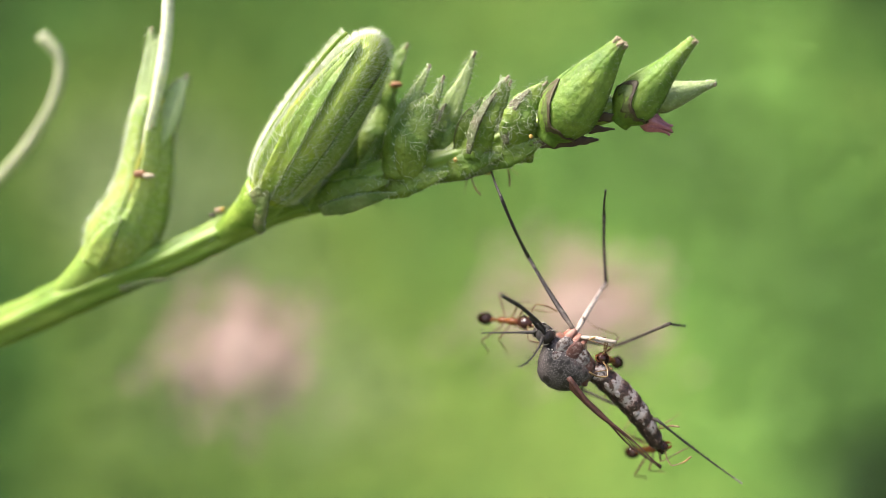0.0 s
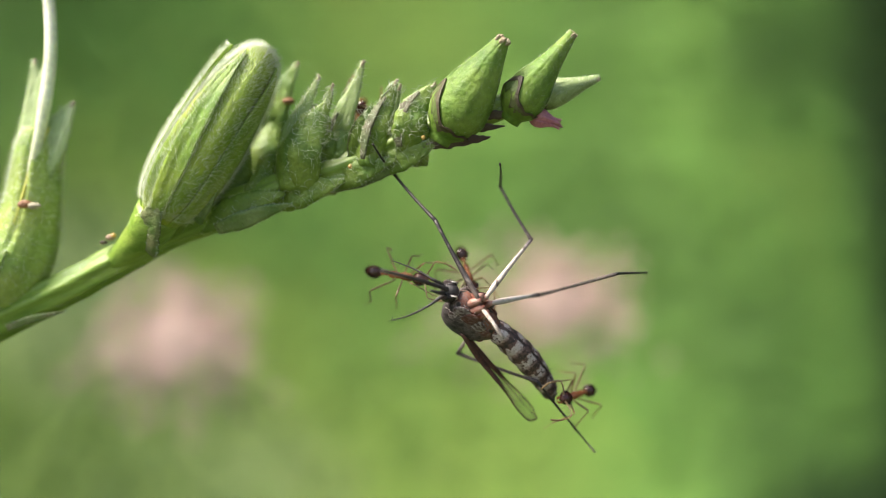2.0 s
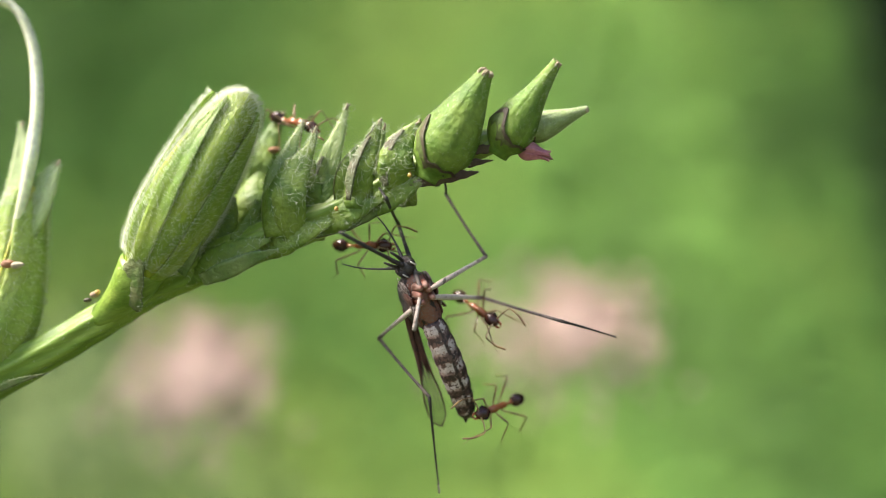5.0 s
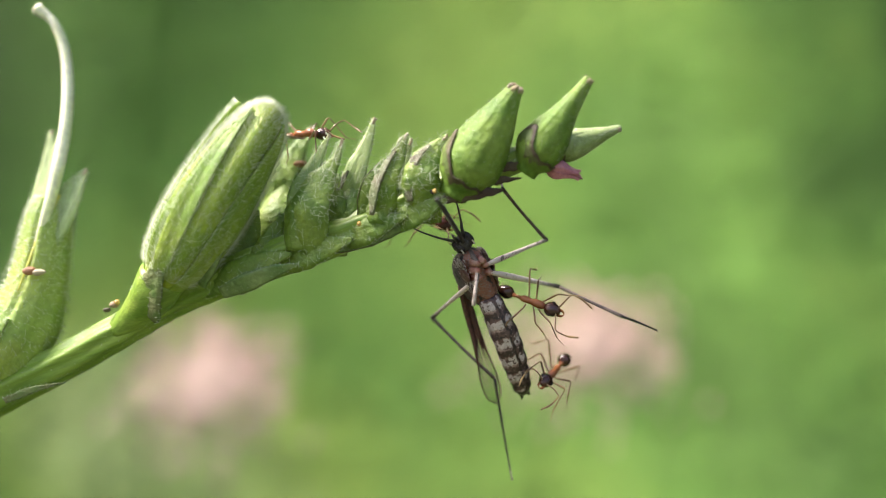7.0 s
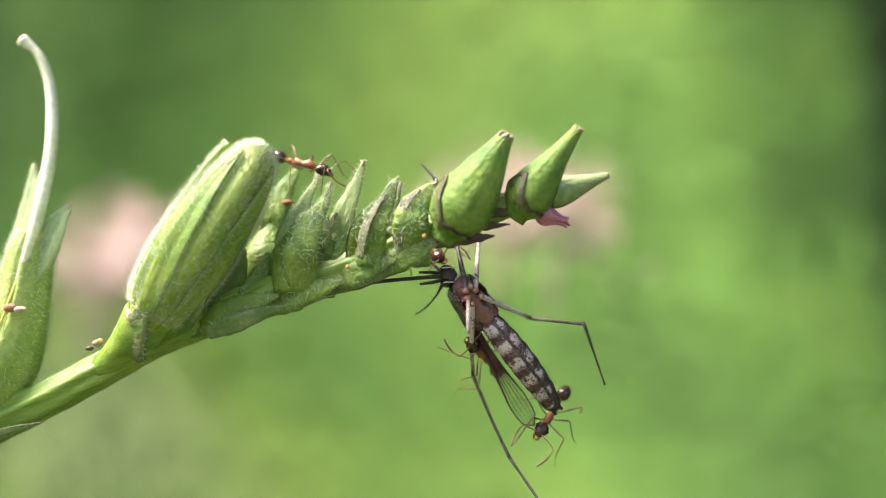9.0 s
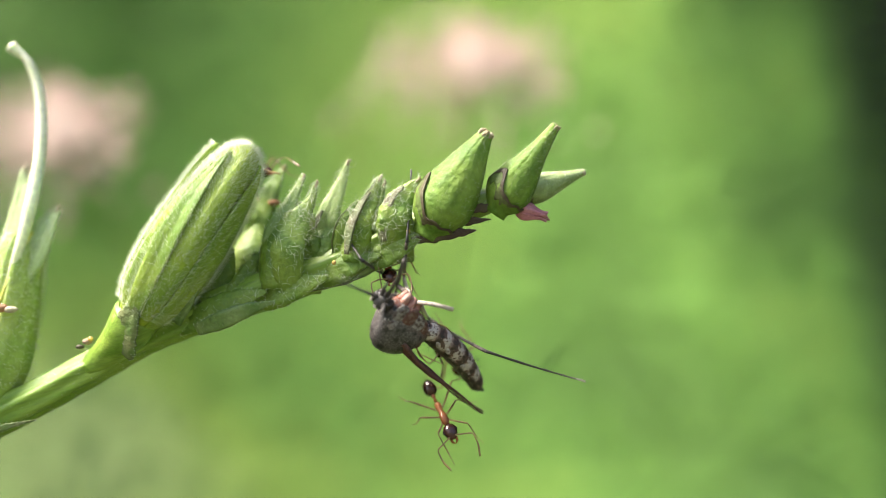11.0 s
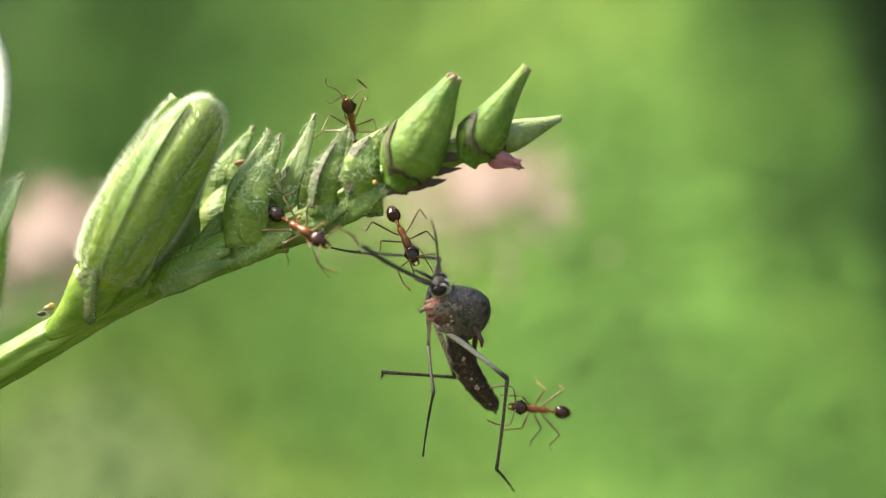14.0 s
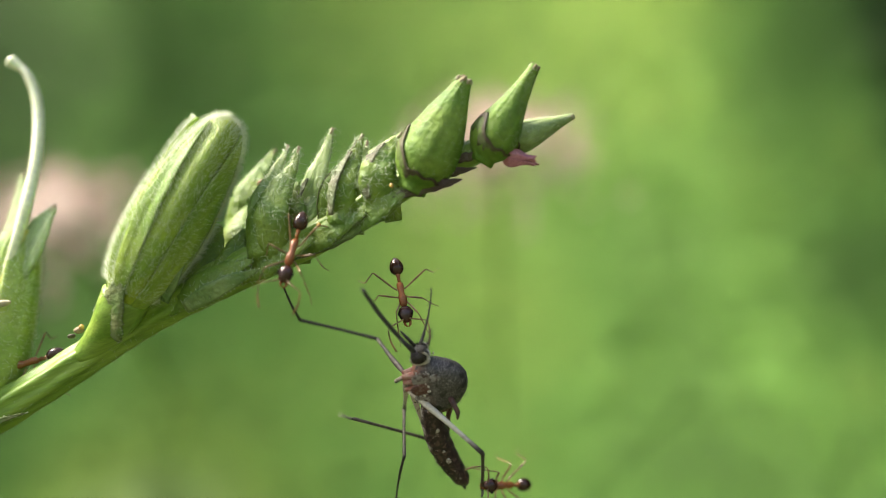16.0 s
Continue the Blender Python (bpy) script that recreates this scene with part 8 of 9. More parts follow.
    walk(legs["D"]["tarsus"], at([
        (0, 1.79, .9, -3.98, -7.9, 1.1, -62.7), (.25, 1.74, 1.93, -3.57, -8.4, -4.9, -47.4), (.5, 1.6, 2.79, -2.94, -10.5, -10.5, -31.7), (.75, 1.68, 2.46, -3.12, -32.8, -27.3, 30.3),
        (1, 1.74, 2.09, -3.27, -58.8, -15.6, 94.6), (1.25, 1.75, 2.12, -3.24, -59.1, -4.7, 96.4), (1.5, 1.76, 2.15, -3.21, -59.1, 6.2, 98.1), (1.75, 2, 3.5, -1.86, -84.3, 49.2, 49.9),
        (2, 1.05, 4.18, -.32, -154.9, 42.1, -39.3), (2.25, 1.39, 4.18, -.57, -156.1, 46.3, -41.2), (2.5, 1.7, 4.13, -.84, -157.7, 50.4, -43.3), (2.75, 1.95, 4.01, -1.07, -163.6, 53.4, -50.7),
        (3, 2.19, 3.86, -1.3, -170.5, 55.9, -59.2), (3.25, 1.84, 3.87, -.01, -164.2, 49.4, -51.3), (3.5, 1.24, 3.57, 1.09, -159.9, 42.5, -45.4), (3.75, 2.11, 2.72, 1.26, -156.8, 52.2, -41.1),
        (4, 2.43, 1.64, .95, -151.2, 61.7, -34.5), (4.25, 2.42, 1.7, .97, -151.3, 61.8, -34.5), (4.5, 2.38, 1.84, 1.01, -151.3, 61.8, -34.6), (4.75, 2.3, 2.06, 1.07, -151.4, 62, -34.7),
        (5, 2.18, 2.32, 1.13, -151.6, 62.1, -34.9), (5.25, 2.01, 2.59, 1.17, -151.7, 62.3, -35.1), (5.5, 1.8, 2.84, 1.18, -151.8, 62.5, -35.2), (5.75, 1.58, 3.06, 1.16, -152, 62.7, -35.4),
        (6, 1.39, 3.23, 1.13, -152.1, 62.8, -35.5), (6.25, 1.24, 3.33, 1.1, -152.2, 62.9, -35.6), (6.5, 1.19, 3.37, 1.08, -152.2, 62.9, -35.6), (6.75, 2.06, 2.45, .42, -116.9, -3, 20.6),
        (7, 1.95, 1.52, -.61, -164.4, -65.8, 87.8), (7.25, 1.91, 1.61, -1.04, -167.7, -63.6, 91.4), (7.5, 1.83, 1.7, -1.47, -170.4, -61.2, 94.5), (7.75, 2.64, 1.99, -.92, -82, -83.5, 4.4),
        (8, 2.36, 1.17, -.78, -16.2, -58.6, -63.1), (8.25, 2.37, 1.23, -.78, -16.1, -62.4, -63.3), (8.5, 2.37, 1.39, -.81, -15.5, -72.7, -63.9), (8.75, 2.29, 1.58, -.9, -5.1, -87.8, -74.3),
        (9, 2.08, 1.73, -1.09, 161.3, -73.8, 119.2), (9.25, 1.73, 1.76, -1.36, 162.2, -53.7, 118.2), (9.5, 1.3, 1.62, -1.68, 162.4, -33.7, 117.9), (9.75, .87, 1.33, -1.98, 162.5, -15.3, 117.7),
        (10, .51, .98, -2.22, 162.5, -.2, 117.6), (10.25, .27, .7, -2.35, 162.5, 10.1, 117.5), (10.5, .19, .58, -2.4, 162.5, 13.9, 117.5), (10.75, .57, .74, -2.11, 154.4, 33.1, 97.6),
        (11, .9, .95, -1.78, 135, 47.6, 68.2), (11.25, -.19, -.36, -1.22, -174.9, 44.3, 134.3), (11.5, -1, -1.68, -.48, -154.1, 14.8, 173.9), (11.75, -1.05, -1.64, .28, -151.7, 12.2, -176),
        (12, -1.11, -1.4, .85, -149.9, 9.3, -166), (12.25, -1.08, -.24, 1.44, -148.6, 18.1, -160.8), (12.5, -1.04, .89, 1.59, -146.4, 26.8, -154.9), (12.75, -1.23, .67, 1.35, -148.6, 15.2, -161.2),
        (13, -1.27, .37, .88, -149.5, 3.5, -166.7), (13.25, -2.26, .37, -.31, -156.1, 12.9, 149.8), (13.5, -2.95, .39, -1.55, -167.6, 15.1, 104.4), (13.75, -2.34, 1.04, -1.32, -157.1, 23.2, 135.7),
        (14, -1.58, 1.36, -1.1, -143.2, 24.6, 169.2), (14.25, -1.58, 1.63, -1.14, -138.8, 28.9, 178.9), (14.5, -1.54, 1.9, -1.16, -133.5, 32.4, -170.6), (14.75, -1.75, 1.49, -1.24, -144.3, 33.6, 169.7),
        (15, -1.87, 1.05, -1.3, -155, 31.7, 150.1), (15.25, -2.53, .95, -1.33, -166.6, 15.9, 122), (15.5, -3.05, .64, -1.39, -169.4, -3, 98.3), (15.75, -2.35, 1.11, -1.24, -165, 13.1, 144.2),
        (16, -1.47, 1.18, -1.16, -149.6, 20.7, -165.8),
    ]))
    walk(ants["H"], at([
        (0, 1.92, 26.7, 347.8, 73.4, 2, -41.5), (.25, 3.57, 25.92, 348.72, 49, 19.9, -55.8), (.5, 5.21, 25.15, 349.64, 17.7, 29.1, -78.6), (.75, 4, 25.65, 348.37, 50.3, 25.5, -50.2),
        (1, 2.79, 26.14, 347.1, 76.2, 9.9, -29), (1.25, 2.72, 26.27, 348.2, 58.2, 23.8, -46.6), (1.5, 2.65, 26.4, 349.3, 34.5, 30.9, -69.9), (1.75, 2.11, 26.36, 349.36, 59.3, 26.4, -45.1),
        (2, 1.57, 26.33, 349.42, 78.9, 13.9, -25.4), (2.25, 1.11, 26.47, 349.89, 72.1, 20.5, -34.3), (2.5, .64, 26.61, 350.37, 64, 25.9, -44.4), (2.75, .84, 26.63, 350.45, 68.2, 28.7, -37.1),
        (3, 1.04, 26.66, 350.54, 72.8, 30.9, -29.3), (3.25, 1.21, 26.65, 351.3, 77.7, 26, -25.6), (3.5, 1.38, 26.65, 352.06, 82, 20.9, -22.5), (3.75, 1.01, 26.74, 351.63, 85.3, 12.5, -24.8),
        (4, .64, 26.84, 351.2, 88.8, 4.2, -27.5), (4.25, .67, 26.87, 351.25, 88.5, 4.9, -27.6), (4.5, .74, 26.93, 351.4, 87.5, 6.6, -28), (4.75, .84, 27.02, 351.62, 86.2, 9, -28.5),
        (5, .97, 27.14, 351.88, 84.4, 12.1, -29.2), (5.25, 1.11, 27.26, 352.17, 82.5, 15.3, -30.2), (5.5, 1.25, 27.38, 352.46, 80.4, 18.5, -31.2), (5.75, 1.37, 27.5, 352.73, 78.5, 21.4, -32.3),
        (6, 1.48, 27.59, 352.95, 76.8, 23.8, -33.3), (6.25, 1.55, 27.65, 353.09, 75.6, 25.4, -34.1), (6.5, 1.57, 27.68, 353.15, 75.1, 26, -34.3), (6.75, 1.82, 27.51, 353.21, 81.7, 26.1, -23.1),
        (7, 2.07, 27.34, 353.27, 88.2, 25, -11.9), (7.25, 2.01, 27.44, 353.19, 81.6, 32.3, -20.4), (7.5, 1.95, 27.54, 353.12, 73.1, 38.6, -30.7), (7.75, 2.42, 27.55, 353.4, 75.6, 28.5, -36.1),
        (8, 2.9, 27.56, 353.69, 79, 18.7, -41.6), (8.25, 2.87, 27.53, 353.67, 77.6, 20, -42.2), (8.5, 2.8, 27.44, 353.63, 73.5, 23.5, -43.9), (8.75, 2.7, 27.32, 353.58, 67, 28.4, -47.1),
        (9, 2.58, 27.17, 353.5, 58.3, 33.9, -52.1), (9.25, 2.44, 27.01, 353.43, 47.4, 39, -59.1), (9.5, 2.31, 26.85, 353.35, 35.1, 42.8, -67.6), (9.75, 2.19, 26.7, 353.28, 22.6, 45, -76.8),
        (10, 2.09, 26.58, 353.22, 11.8, 45.7, -84.9), (10.25, 2.02, 26.5, 353.18, 4.4, 45.5, -90.4), (10.5, 1.99, 26.47, 353.16, 1.7, 45.3, -92.4), (10.75, 1.93, 26.33, 352.97, 7.7, 49.3, -88.2),
        (11, 1.87, 26.19, 352.78, 14.6, 53, -82.9), (11.25, 2.14, 26.15, 353.04, -4.3, 51.7, -97.5), (11.5, 2.41, 26.12, 353.29, -21.2, 47.7, -110), (11.75, 2.51, 26.15, 353.26, -19.5, 47.6, -107.8),
        (12, 2.61, 26.19, 353.24, -17.8, 47.4, -105.5), (12.25, 2.78, 25.72, 352.57, -54, 73.7, -144.8), (12.5, 2.95, 25.26, 351.9, -146.2, 64.3, 120.1), (12.75, 2.66, 25.44, 352.02, -111, 62.7, 159.6),
        (13, 2.37, 25.63, 352.13, -88.2, 52.7, -173.2), (13.25, 2.78, 26.09, 352.68, -24.2, 78.6, -115.6), (13.5, 3.19, 26.54, 353.23, 62, 57.3, -35.6), (13.75, 3.17, 26.51, 352.74, 57.2, 62, -40),
        (14, 3.15, 26.47, 352.24, 50.6, 66.4, -46.1), (14.25, 2.9, 26.33, 352.11, 47.8, 75.6, -47.3), (14.5, 2.66, 26.19, 351.98, 37.7, 84.8, -55.9), (14.75, 2.62, 26.21, 352.17, 2.5, 82.6, -89.7),
        (15, 2.59, 26.23, 352.35, -14, 79.1, -104.8), (15.25, 2.47, 26.38, 351.96, 29.6, 80.1, -62.3), (15.5, 2.36, 26.53, 351.57, 62.5, 76.1, -30.5), (15.75, 2.35, 26.72, 351.27, 54.3, 79.6, -37.5),
        (16, 2.34, 26.91, 350.96, 39.1, 82.7, -51.4),
    ]))
    walk(ants["T"], at([
        (0, 6.28, 26.74, 343.84, 102.7, -18.4, -64.8), (.25, 6.9, 26.36, 344.52, 106, -23.3, -58.4), (.5, 7.52, 25.97, 345.2, 108.9, -28.5, -52.1), (.75, 7.83, 26.22, 344.03, 173.7, -41.2, -84.3),
        (1, 8.14, 26.47, 342.85, -125.5, -23, -111.4), (1.25, 7.17, 26.51, 343.91, -178.7, -29.5, -93.3), (1.5, 6.21, 26.56, 344.97, 129.2, -20.5, -76.8), (1.75, 6.49, 26.64, 345.23, -147.3, -29.3, -116),
        (2, 6.77, 26.72, 345.49, -77, 3.5, -132.4), (2.25, 5.85, 26.82, 345.32, -87.5, -4.6, -130.5), (2.5, 4.93, 26.93, 345.15, -98.5, -12.1, -127.1), (2.75, 5.11, 27.13, 345.39, -101.2, -11, -121.2),
        (3, 5.29, 27.32, 345.63, -103.8, -9.6, -115.5), (3.25, 5.78, 27.17, 346.67, -90.5, -1.6, -127), (3.5, 6.27, 27.01, 347.71, -78.9, 8.7, -136.6), (3.75, 5.29, 27.27, 346.77, -83.7, 6.2, -141.2),
        (4, 4.31, 27.54, 345.82, -88.3, 3.2, -145.6), (4.25, 4.33, 27.57, 345.89, -87.7, 4, -145.3), (4.5, 4.39, 27.66, 346.08, -86.1, 5.9, -144.6), (4.75, 4.47, 27.79, 346.37, -83.7, 8.7, -143.5),
        (5, 4.57, 27.95, 346.72, -80.7, 12, -142), (5.25, 4.68, 28.12, 347.1, -77.3, 15.5, -140), (5.5, 4.79, 28.29, 347.48, -73.7, 19, -137.9), (5.75, 4.89, 28.44, 347.83, -70.2, 22, -135.7),
        (6, 4.97, 28.57, 348.12, -67.2, 24.3, -133.6), (6.25, 5.03, 28.66, 348.31, -65, 25.9, -132.2), (6.5, 5.05, 28.69, 348.38, -64.2, 26.5, -131.6), (6.75, 5.41, 28.5, 348.45, -62.5, 27.1, -128.9),
        (7, 5.77, 28.3, 348.51, -60.7, 27.7, -126.2), (7.25, 5.54, 28.39, 348.56, -60.4, 29, -127.5), (7.5, 5.31, 28.49, 348.61, -60, 30.3, -128.9), (7.75, 6.32, 28.24, 348.6, -74.4, 22.5, -140.7),
        (8, 7.32, 27.99, 348.59, -86.1, 12.4, -149.8), (8.25, 7.22, 27.98, 348.58, -84.7, 14.9, -149.8), (8.5, 6.96, 27.96, 348.56, -80.9, 21.8, -149.4), (8.75, 6.56, 27.92, 348.52, -74.7, 31.8, -148),
        (9, 6.09, 27.87, 348.48, -65.4, 43.6, -143.9), (9.25, 5.57, 27.82, 348.43, -50.9, 55.5, -134.6), (9.5, 5.05, 27.77, 348.38, -26.6, 64.8, -115.1), (9.75, 4.58, 27.73, 348.34, 7.5, 67.9, -85.3),
        (10, 4.18, 27.69, 348.31, 35.3, 64.9, -61.1), (10.25, 3.92, 27.67, 348.28, 49.6, 60.7, -49.2), (10.5, 3.82, 27.66, 348.27, 54, 58.8, -45.8), (10.75, 3.49, 27.41, 348.34, 51.7, 60.2, -47.9),
        (11, 3.16, 27.17, 348.4, 49.2, 61.6, -50.2), (11.25, 3.22, 27.07, 348.65, 72, 31.4, -52.6), (11.5, 3.27, 26.97, 348.9, 92.5, 3.9, -65.7), (11.75, 3.89, 26.95, 348.94, 112.3, -10.2, -61.6),
        (12, 4.5, 26.92, 348.97, 132.7, -24.9, -62.7), (12.25, 5.31, 27.26, 348.23, 170.3, -30.2, -86.5), (12.5, 6.11, 27.59, 347.49, -153.4, -21.6, -108.8), (12.75, 5.21, 27.74, 347.05, -168.1, -33.4, -100.1),
        (13, 4.31, 27.89, 346.61, 172.7, -42.5, -86.5), (13.25, 5.35, 28.44, 347.41, -137.7, -33.9, -123.4), (13.5, 6.38, 28.99, 348.21, -105, -8.4, -140.7), (13.75, 6.59, 29.05, 347.74, -102.9, -7.8, -147.1),
        (14, 6.8, 29.12, 347.27, -100.9, -7, -153.4), (14.25, 6.32, 29.03, 347.05, -102, -8.9, -151.2), (14.5, 5.84, 28.93, 346.84, -103.2, -10.7, -149), (14.75, 5.45, 29.13, 346.89, -104, -10, -148.3),
        (15, 5.06, 29.33, 346.95, -104.9, -9.3, -147.6), (15.25, 5.03, 29.52, 346.92, -101, -1.6, -144.7), (15.5, 5, 29.7, 346.9, -96.7, 5.8, -141.3), (15.75, 4.83, 30.22, 346.34, -101.2, 3.7, -137.9),
        (16, 4.66, 30.73, 345.79, -105.8, 1.8, -134.4),
    ]))
    walk(ants["M"], at([
        (0, 4.97, 25.95, 346.67, -85.8, -10.6, -118.3), (.25, 6.31, 26.1, 347.66, -60.1, 7, -118.2), (.5, 7.64, 26.26, 348.64, -32.2, 22.7, -110), (.75, 6.37, 26.52, 346.27, 23.7, 26.4, -76.5),
        (1, 5.1, 26.78, 343.9, 71.5, 4.5, -54.3), (1.25, 4.15, 26.21, 345.54, 64.7, 19.4, -47.9), (1.5, 3.2, 25.64, 347.18, 59, 35, -42.8), (1.75, 3.45, 26.28, 348.32, 39, 44.6, -60),
        (2, 3.71, 26.92, 349.47, 13.3, 48.3, -83.1), (2.25, 2.68, 27.06, 349.8, 23.6, 42.3, -76), (2.5, 1.66, 27.19, 350.13, 32.1, 35.6, -71), (2.75, 1.66, 27.29, 349.25, 71.8, 11.8, -58.9),
        (3, 1.65, 27.39, 348.38, 106.5, -13.7, -64.4), (3.25, 2.48, 27.34, 350.18, 82.9, 6.3, -54), (3.5, 3.32, 27.29, 351.98, 60.5, 28.7, -52.1), (3.75, 3.51, 27.41, 351.22, 61.8, 26.9, -53.3),
        (4, 3.7, 27.54, 350.46, 63.1, 25.2, -54.5), (4.25, 3.74, 27.54, 350.4, 62.8, 26.2, -54), (4.5, 3.85, 27.56, 350.23, 62, 28.9, -52.8), (4.75, 4, 27.58, 349.99, 61, 32.9, -51),
        (5, 4.19, 27.61, 349.7, 59.9, 37.9, -48.9), (5.25, 4.39, 27.65, 349.38, 58.9, 43.3, -46.5), (5.5, 4.6, 27.68, 349.06, 58.2, 48.7, -43.9), (5.75, 4.78, 27.71, 348.77, 57.8, 53.7, -41.5),
        (6, 4.94, 27.73, 348.53, 57.7, 57.8, -39.2), (6.25, 5.04, 27.75, 348.36, 57.8, 60.6, -37.5), (6.5, 5.08, 27.75, 348.3, 57.9, 61.6, -36.9), (6.75, 5.05, 27.21, 349.33, 70.9, 45.4, -29.6),
        (7, 5.02, 26.66, 350.36, 79, 28.8, -28), (7.25, 5.18, 26.95, 349.86, 85.7, 14.3, -34.2), (7.5, 5.34, 27.23, 349.37, 93.6, .6, -41.8), (7.75, 4.9, 27.21, 349.68, 145.9, -42.3, -66.6),
        (8, 4.46, 27.19, 349.99, -129.7, -34.9, -129.1), (8.25, 4.44, 27.2, 350, -129.5, -34.1, -128.7), (8.5, 4.37, 27.25, 350.03, -128.9, -31.9, -127.5), (8.75, 4.28, 27.33, 350.08, -127.9, -28.6, -125.8),
        (9, 4.16, 27.42, 350.14, -126.6, -24.6, -123.7), (9.25, 4.04, 27.51, 350.21, -125, -20.4, -121.4), (9.5, 3.91, 27.61, 350.27, -123.3, -16.2, -119), (9.75, 3.79, 27.7, 350.33, -121.6, -12.5, -116.7),
        (10, 3.7, 27.77, 350.38, -120.1, -9.4, -114.8), (10.25, 3.63, 27.82, 350.41, -119.1, -7.4, -113.4), (10.5, 3.61, 27.84, 350.43, -118.7, -6.6, -112.9), (10.75, 3.61, 27.72, 350.18, -126.4, -11.4, -114.1),
        (11, 3.6, 27.6, 349.94, -134.1, -16.2, -114.6), (11.25, 3.32, 26.5, 349.96, -104.7, 48.3, -156), (11.5, 3.03, 25.4, 349.99, 113.9, 57.3, 20), (11.75, 3.03, 25.56, 350.31, 86.5, 39, -29.1),
        (12, 3.03, 25.72, 350.64, 83.5, 13.5, -58.8), (12.25, 4.22, 26.42, 349.51, 63.4, 28.1, -61.7), (12.5, 5.42, 27.13, 348.38, 38.8, 40.7, -71.5), (12.75, 3.9, 27.26, 349.52, -70.6, 22.1, -134.1),
        (13, 2.37, 27.39, 350.65, -145.9, -30.5, -116.1), (13.25, 1.77, 27.61, 351.72, -162.9, -20.6, -102.2), (13.5, 1.18, 27.83, 352.78, -176.4, -7.9, -92.3), (13.75, 1.56, 27.08, 354.24, -97.3, -16.9, -86),
        (14, 1.95, 26.34, 355.7, -13.9, -24.4, -94.6), (14.25, 1.21, 25.92, 355.6, -20.8, -.2, -120.6), (14.5, .48, 25.5, 355.49, -38.4, 18, -150.9), (14.75, .25, 25.15, 354.74, -47.4, 40.1, -145),
        (15, .01, 24.8, 353.98, -57.6, 62.7, -142.7), (15.25, -1.67, 25.22, 352.95, -80.6, 47.2, -161.7), (15.5, -3.35, 25.64, 351.92, -92.4, 29.3, -169.2), (15.75, -6.07, 26.81, 351.31, -87.1, 19.3, -176.9),
        (16, -8.8, 27.99, 350.71, -80.6, 9.9, 174.7),
    ]))
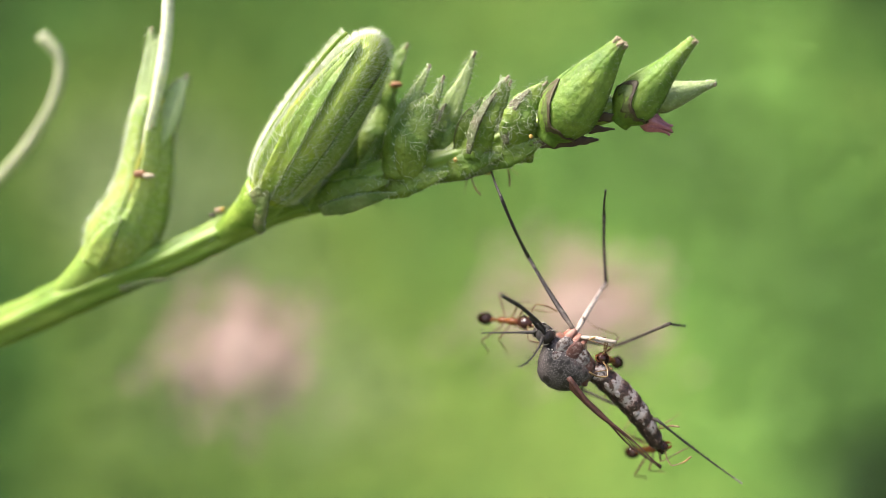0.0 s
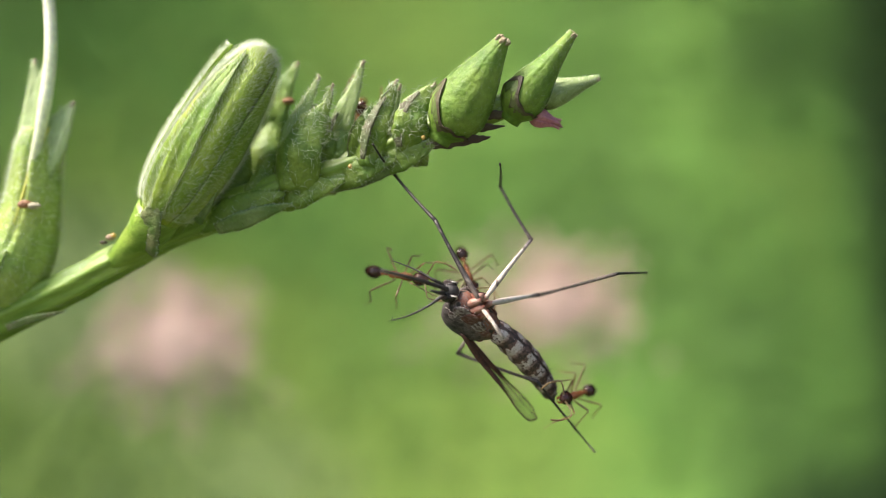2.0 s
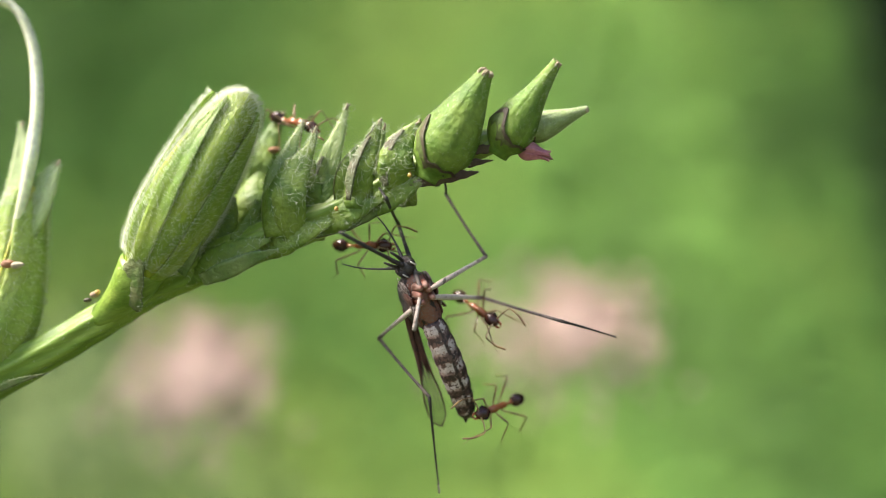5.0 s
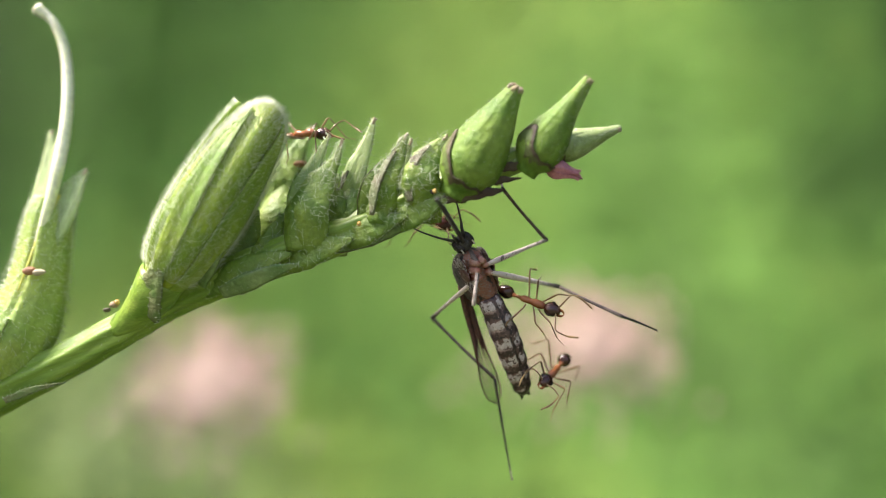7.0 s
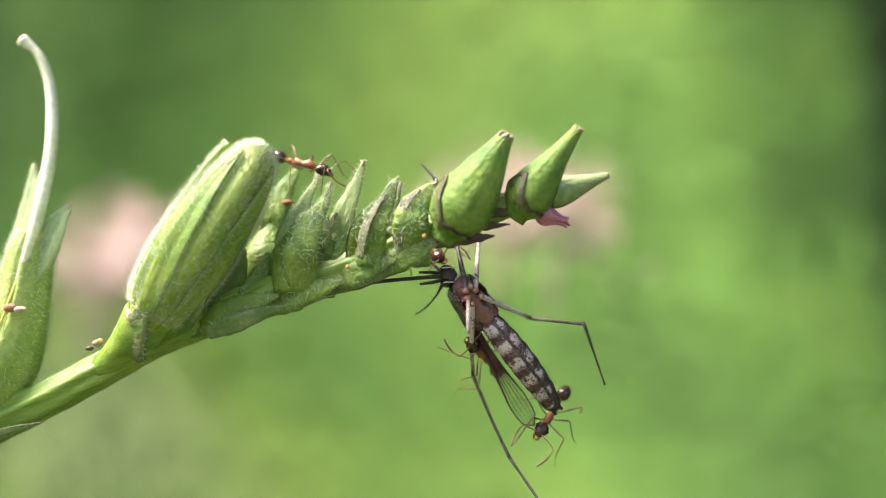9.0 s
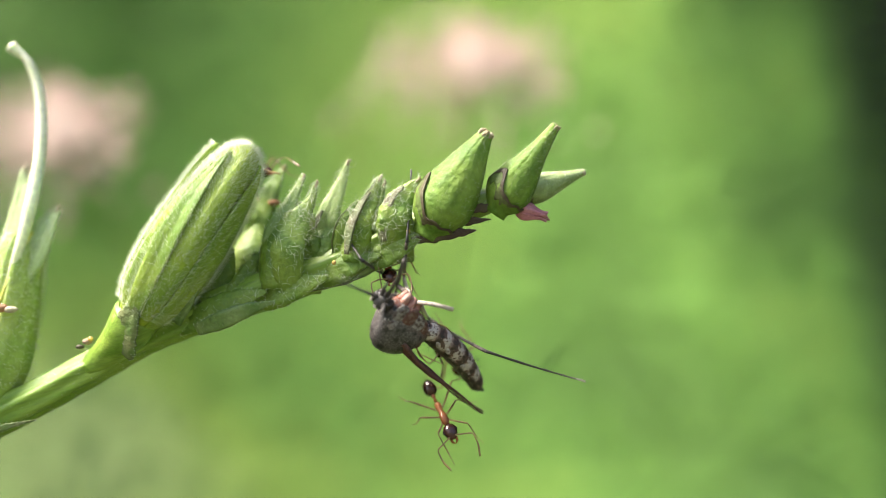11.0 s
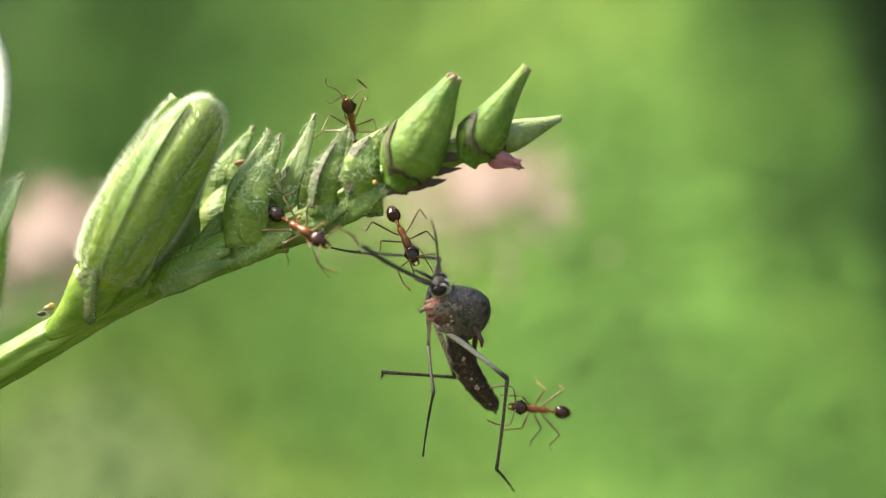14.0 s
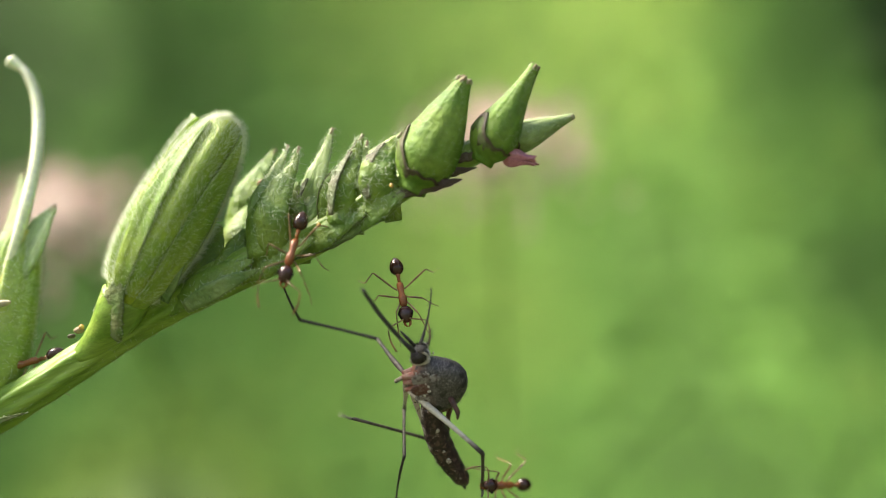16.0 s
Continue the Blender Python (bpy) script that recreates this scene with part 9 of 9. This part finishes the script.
    walk(ants["P"], at([
        (0, 1.08, 27.02, 353.16, 27.6, 51.7, -64.2), (.25, 1.99, 27.07, 353.46, 36.8, 40, -59.8), (.5, 2.89, 27.12, 353.75, 43.6, 28, -58), (.75, 2.6, 26.54, 353.03, 42.8, 43.3, -54.5),
        (1, 2.3, 25.96, 352.31, 43.4, 58.7, -49.9), (1.25, 2.29, 26.6, 353.15, 30.7, 54.1, -64.2), (1.5, 2.27, 27.25, 354, 21.4, 48.1, -75.1), (1.75, 1.45, 27.55, 354.21, 85.3, 5.7, -48.2),
        (2, .62, 27.85, 354.42, 143.2, -36.6, -73), (2.25, .47, 27.55, 355.16, 170.7, -33.7, -87.9), (2.5, .32, 27.25, 355.9, -164.9, -25.7, -99), (2.75, .16, 27.12, 356.02, -87.1, 17.9, -109.7),
        (3, -0, 26.98, 356.15, 10.7, 31.3, -62.2), (3.25, -.16, 26.73, 356.28, 23.1, 36.2, -30.6), (3.5, -.32, 26.47, 356.41, 37.1, 34.9, 2.2), (3.75, -.42, 26.7, 356.09, 27.9, 36.2, -23.5),
        (4, -.52, 26.92, 355.77, 19, 34.1, -49), (4.25, -.54, 26.9, 355.78, 19.5, 33.8, -48), (4.5, -.59, 26.86, 355.79, 20.9, 32.9, -45.3), (4.75, -.66, 26.79, 355.8, 22.8, 31.4, -41.3),
        (5, -.75, 26.71, 355.82, 24.8, 29.6, -36.7), (5.25, -.85, 26.62, 355.84, 26.8, 27.4, -31.9), (5.5, -.94, 26.53, 355.85, 28.6, 25.1, -27.2), (5.75, -1.03, 26.45, 355.87, 30, 22.8, -23.1),
        (6, -1.1, 26.39, 355.88, 31, 20.9, -19.7), (6.25, -1.15, 26.34, 355.89, 31.6, 19.6, -17.5), (6.5, -1.17, 26.33, 355.9, 31.8, 19.1, -16.7), (6.75, -1.22, 26.31, 355.82, 31.3, 16.2, -21.3),
        (7, -1.26, 26.3, 355.75, 31, 13.2, -25.8), (7.25, -1.27, 26.26, 355.77, 31.9, 12, -23.1), (7.5, -1.27, 26.21, 355.79, 32.8, 10.7, -20.4), (7.75, -.86, 26.42, 355.86, 32.7, 17.8, -21.7),
        (8, -.44, 26.63, 355.93, 32.4, 24.9, -23.1), (8.25, -.48, 26.62, 355.95, 32.5, 25, -22.5), (8.5, -.59, 26.59, 356, 33.1, 25.3, -21.1), (8.75, -.75, 26.55, 356.06, 33.8, 25.6, -19),
        (9, -.95, 26.5, 356.14, 34.8, 26, -16.3), (9.25, -1.17, 26.45, 356.23, 35.9, 26.4, -13.5), (9.5, -1.38, 26.4, 356.32, 37, 26.7, -10.6), (9.75, -1.58, 26.35, 356.4, 38, 27, -8),
        (10, -1.74, 26.32, 356.46, 38.9, 27.2, -5.8), (10.25, -1.85, 26.29, 356.51, 39.4, 27.3, -4.3), (10.5, -1.9, 26.28, 356.52, 39.7, 27.3, -3.7), (10.75, -2.06, 26.68, 356.31, 32.8, 19.2, -21.8),
        (11, -2.22, 27.09, 356.1, 29.1, 9.7, -38), (11.25, -2.29, 27.21, 356.1, 28.4, 6.7, -41), (11.5, -2.35, 27.33, 356.11, 27.8, 3.7, -43.8), (11.75, -2.48, 27.79, 355.34, 66.6, -2.6, -35.6),
        (12, -2.62, 28.26, 354.57, 105, -12.7, -33), (12.25, -2.94, 28.06, 352.8, 121.3, 5.1, -20.2), (12.5, -3.25, 27.85, 351.02, 142.2, 17.9, -2.1), (12.75, -2.59, 27.71, 351.1, 140.8, 13.3, -9.6),
        (13, -1.93, 27.56, 351.18, 140, 8.6, -16.9), (13.25, -1.5, 26.51, 351.8, 114, 28.5, -10.1), (13.5, -1.07, 25.46, 352.43, 82.7, 49, -15.1), (13.75, -.37, 25.34, 352.36, 83.9, 44, -16.3),
        (14, .33, 25.23, 352.29, 85.2, 39, -17.5), (14.25, .4, 25.1, 352.42, 81.6, 49, -18.8), (14.5, .46, 24.96, 352.54, 76.7, 59, -21.6), (14.75, 1.12, 24.76, 352.86, 67.6, 71.1, -27.7),
        (15, 1.78, 24.56, 353.17, 36.2, 81.9, -56.2), (15.25, 1.88, 24.75, 352.73, 70.8, 77.5, -22.2), (15.5, 1.98, 24.93, 352.29, 85.3, 71.2, -8.3), (15.75, .82, 25.02, 352.09, -170.6, 89.2, 99.8),
        (16, -.35, 25.11, 351.89, -103.3, 70.7, 171),
    ]))
    # the ants' legs grope and step, each in its own time
    rng = random.Random(23)
    for key, pace in (("H", 1.1), ("T", 0.8), ("M", 1.5), ("P", 1.5)):
        for leg in ant_legs[key]:
            phase, bias, wide = rng.uniform(0, 6.28), rng.gauss(0, 16), rng.uniform(7, 13)
            lift, tilt = rng.gauss(0, 9), rng.gauss(0, 9)
            x, y, z = leg.location / MM
            walk(leg, at([(t / 4, x, y, z, lift + 5 * math.sin(1.3 * t * pace + phase), tilt + 6 * math.cos(1.1 * t * pace + phase), bias + wide * math.sin(1.25 * t * pace + phase)) for t in range(65)]))
    # flower heads keyed along camera rays, to fit the view
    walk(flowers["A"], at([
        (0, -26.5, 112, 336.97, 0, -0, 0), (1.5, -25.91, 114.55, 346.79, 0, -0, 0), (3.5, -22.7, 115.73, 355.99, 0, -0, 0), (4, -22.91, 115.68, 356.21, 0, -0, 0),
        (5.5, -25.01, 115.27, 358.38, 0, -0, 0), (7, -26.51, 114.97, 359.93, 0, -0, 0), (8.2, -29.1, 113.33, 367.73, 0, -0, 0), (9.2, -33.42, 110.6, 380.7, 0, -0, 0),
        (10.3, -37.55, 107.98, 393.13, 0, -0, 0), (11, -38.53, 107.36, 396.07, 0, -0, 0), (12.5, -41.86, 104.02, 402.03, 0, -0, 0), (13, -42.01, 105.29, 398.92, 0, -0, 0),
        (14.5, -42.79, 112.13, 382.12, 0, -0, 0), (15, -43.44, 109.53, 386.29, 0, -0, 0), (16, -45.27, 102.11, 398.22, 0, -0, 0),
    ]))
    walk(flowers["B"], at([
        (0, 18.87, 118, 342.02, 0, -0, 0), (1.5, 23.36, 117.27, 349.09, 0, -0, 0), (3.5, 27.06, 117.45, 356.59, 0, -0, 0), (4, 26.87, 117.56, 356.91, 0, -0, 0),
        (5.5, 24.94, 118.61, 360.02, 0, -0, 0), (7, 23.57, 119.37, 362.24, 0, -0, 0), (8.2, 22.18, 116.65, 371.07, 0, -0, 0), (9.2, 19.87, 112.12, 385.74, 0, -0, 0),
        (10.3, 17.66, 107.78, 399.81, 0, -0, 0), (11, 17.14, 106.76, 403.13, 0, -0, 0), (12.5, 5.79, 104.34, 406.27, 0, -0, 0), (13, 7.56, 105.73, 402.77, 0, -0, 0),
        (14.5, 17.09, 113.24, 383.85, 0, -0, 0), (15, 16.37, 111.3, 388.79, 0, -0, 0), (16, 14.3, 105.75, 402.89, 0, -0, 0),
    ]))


motions()
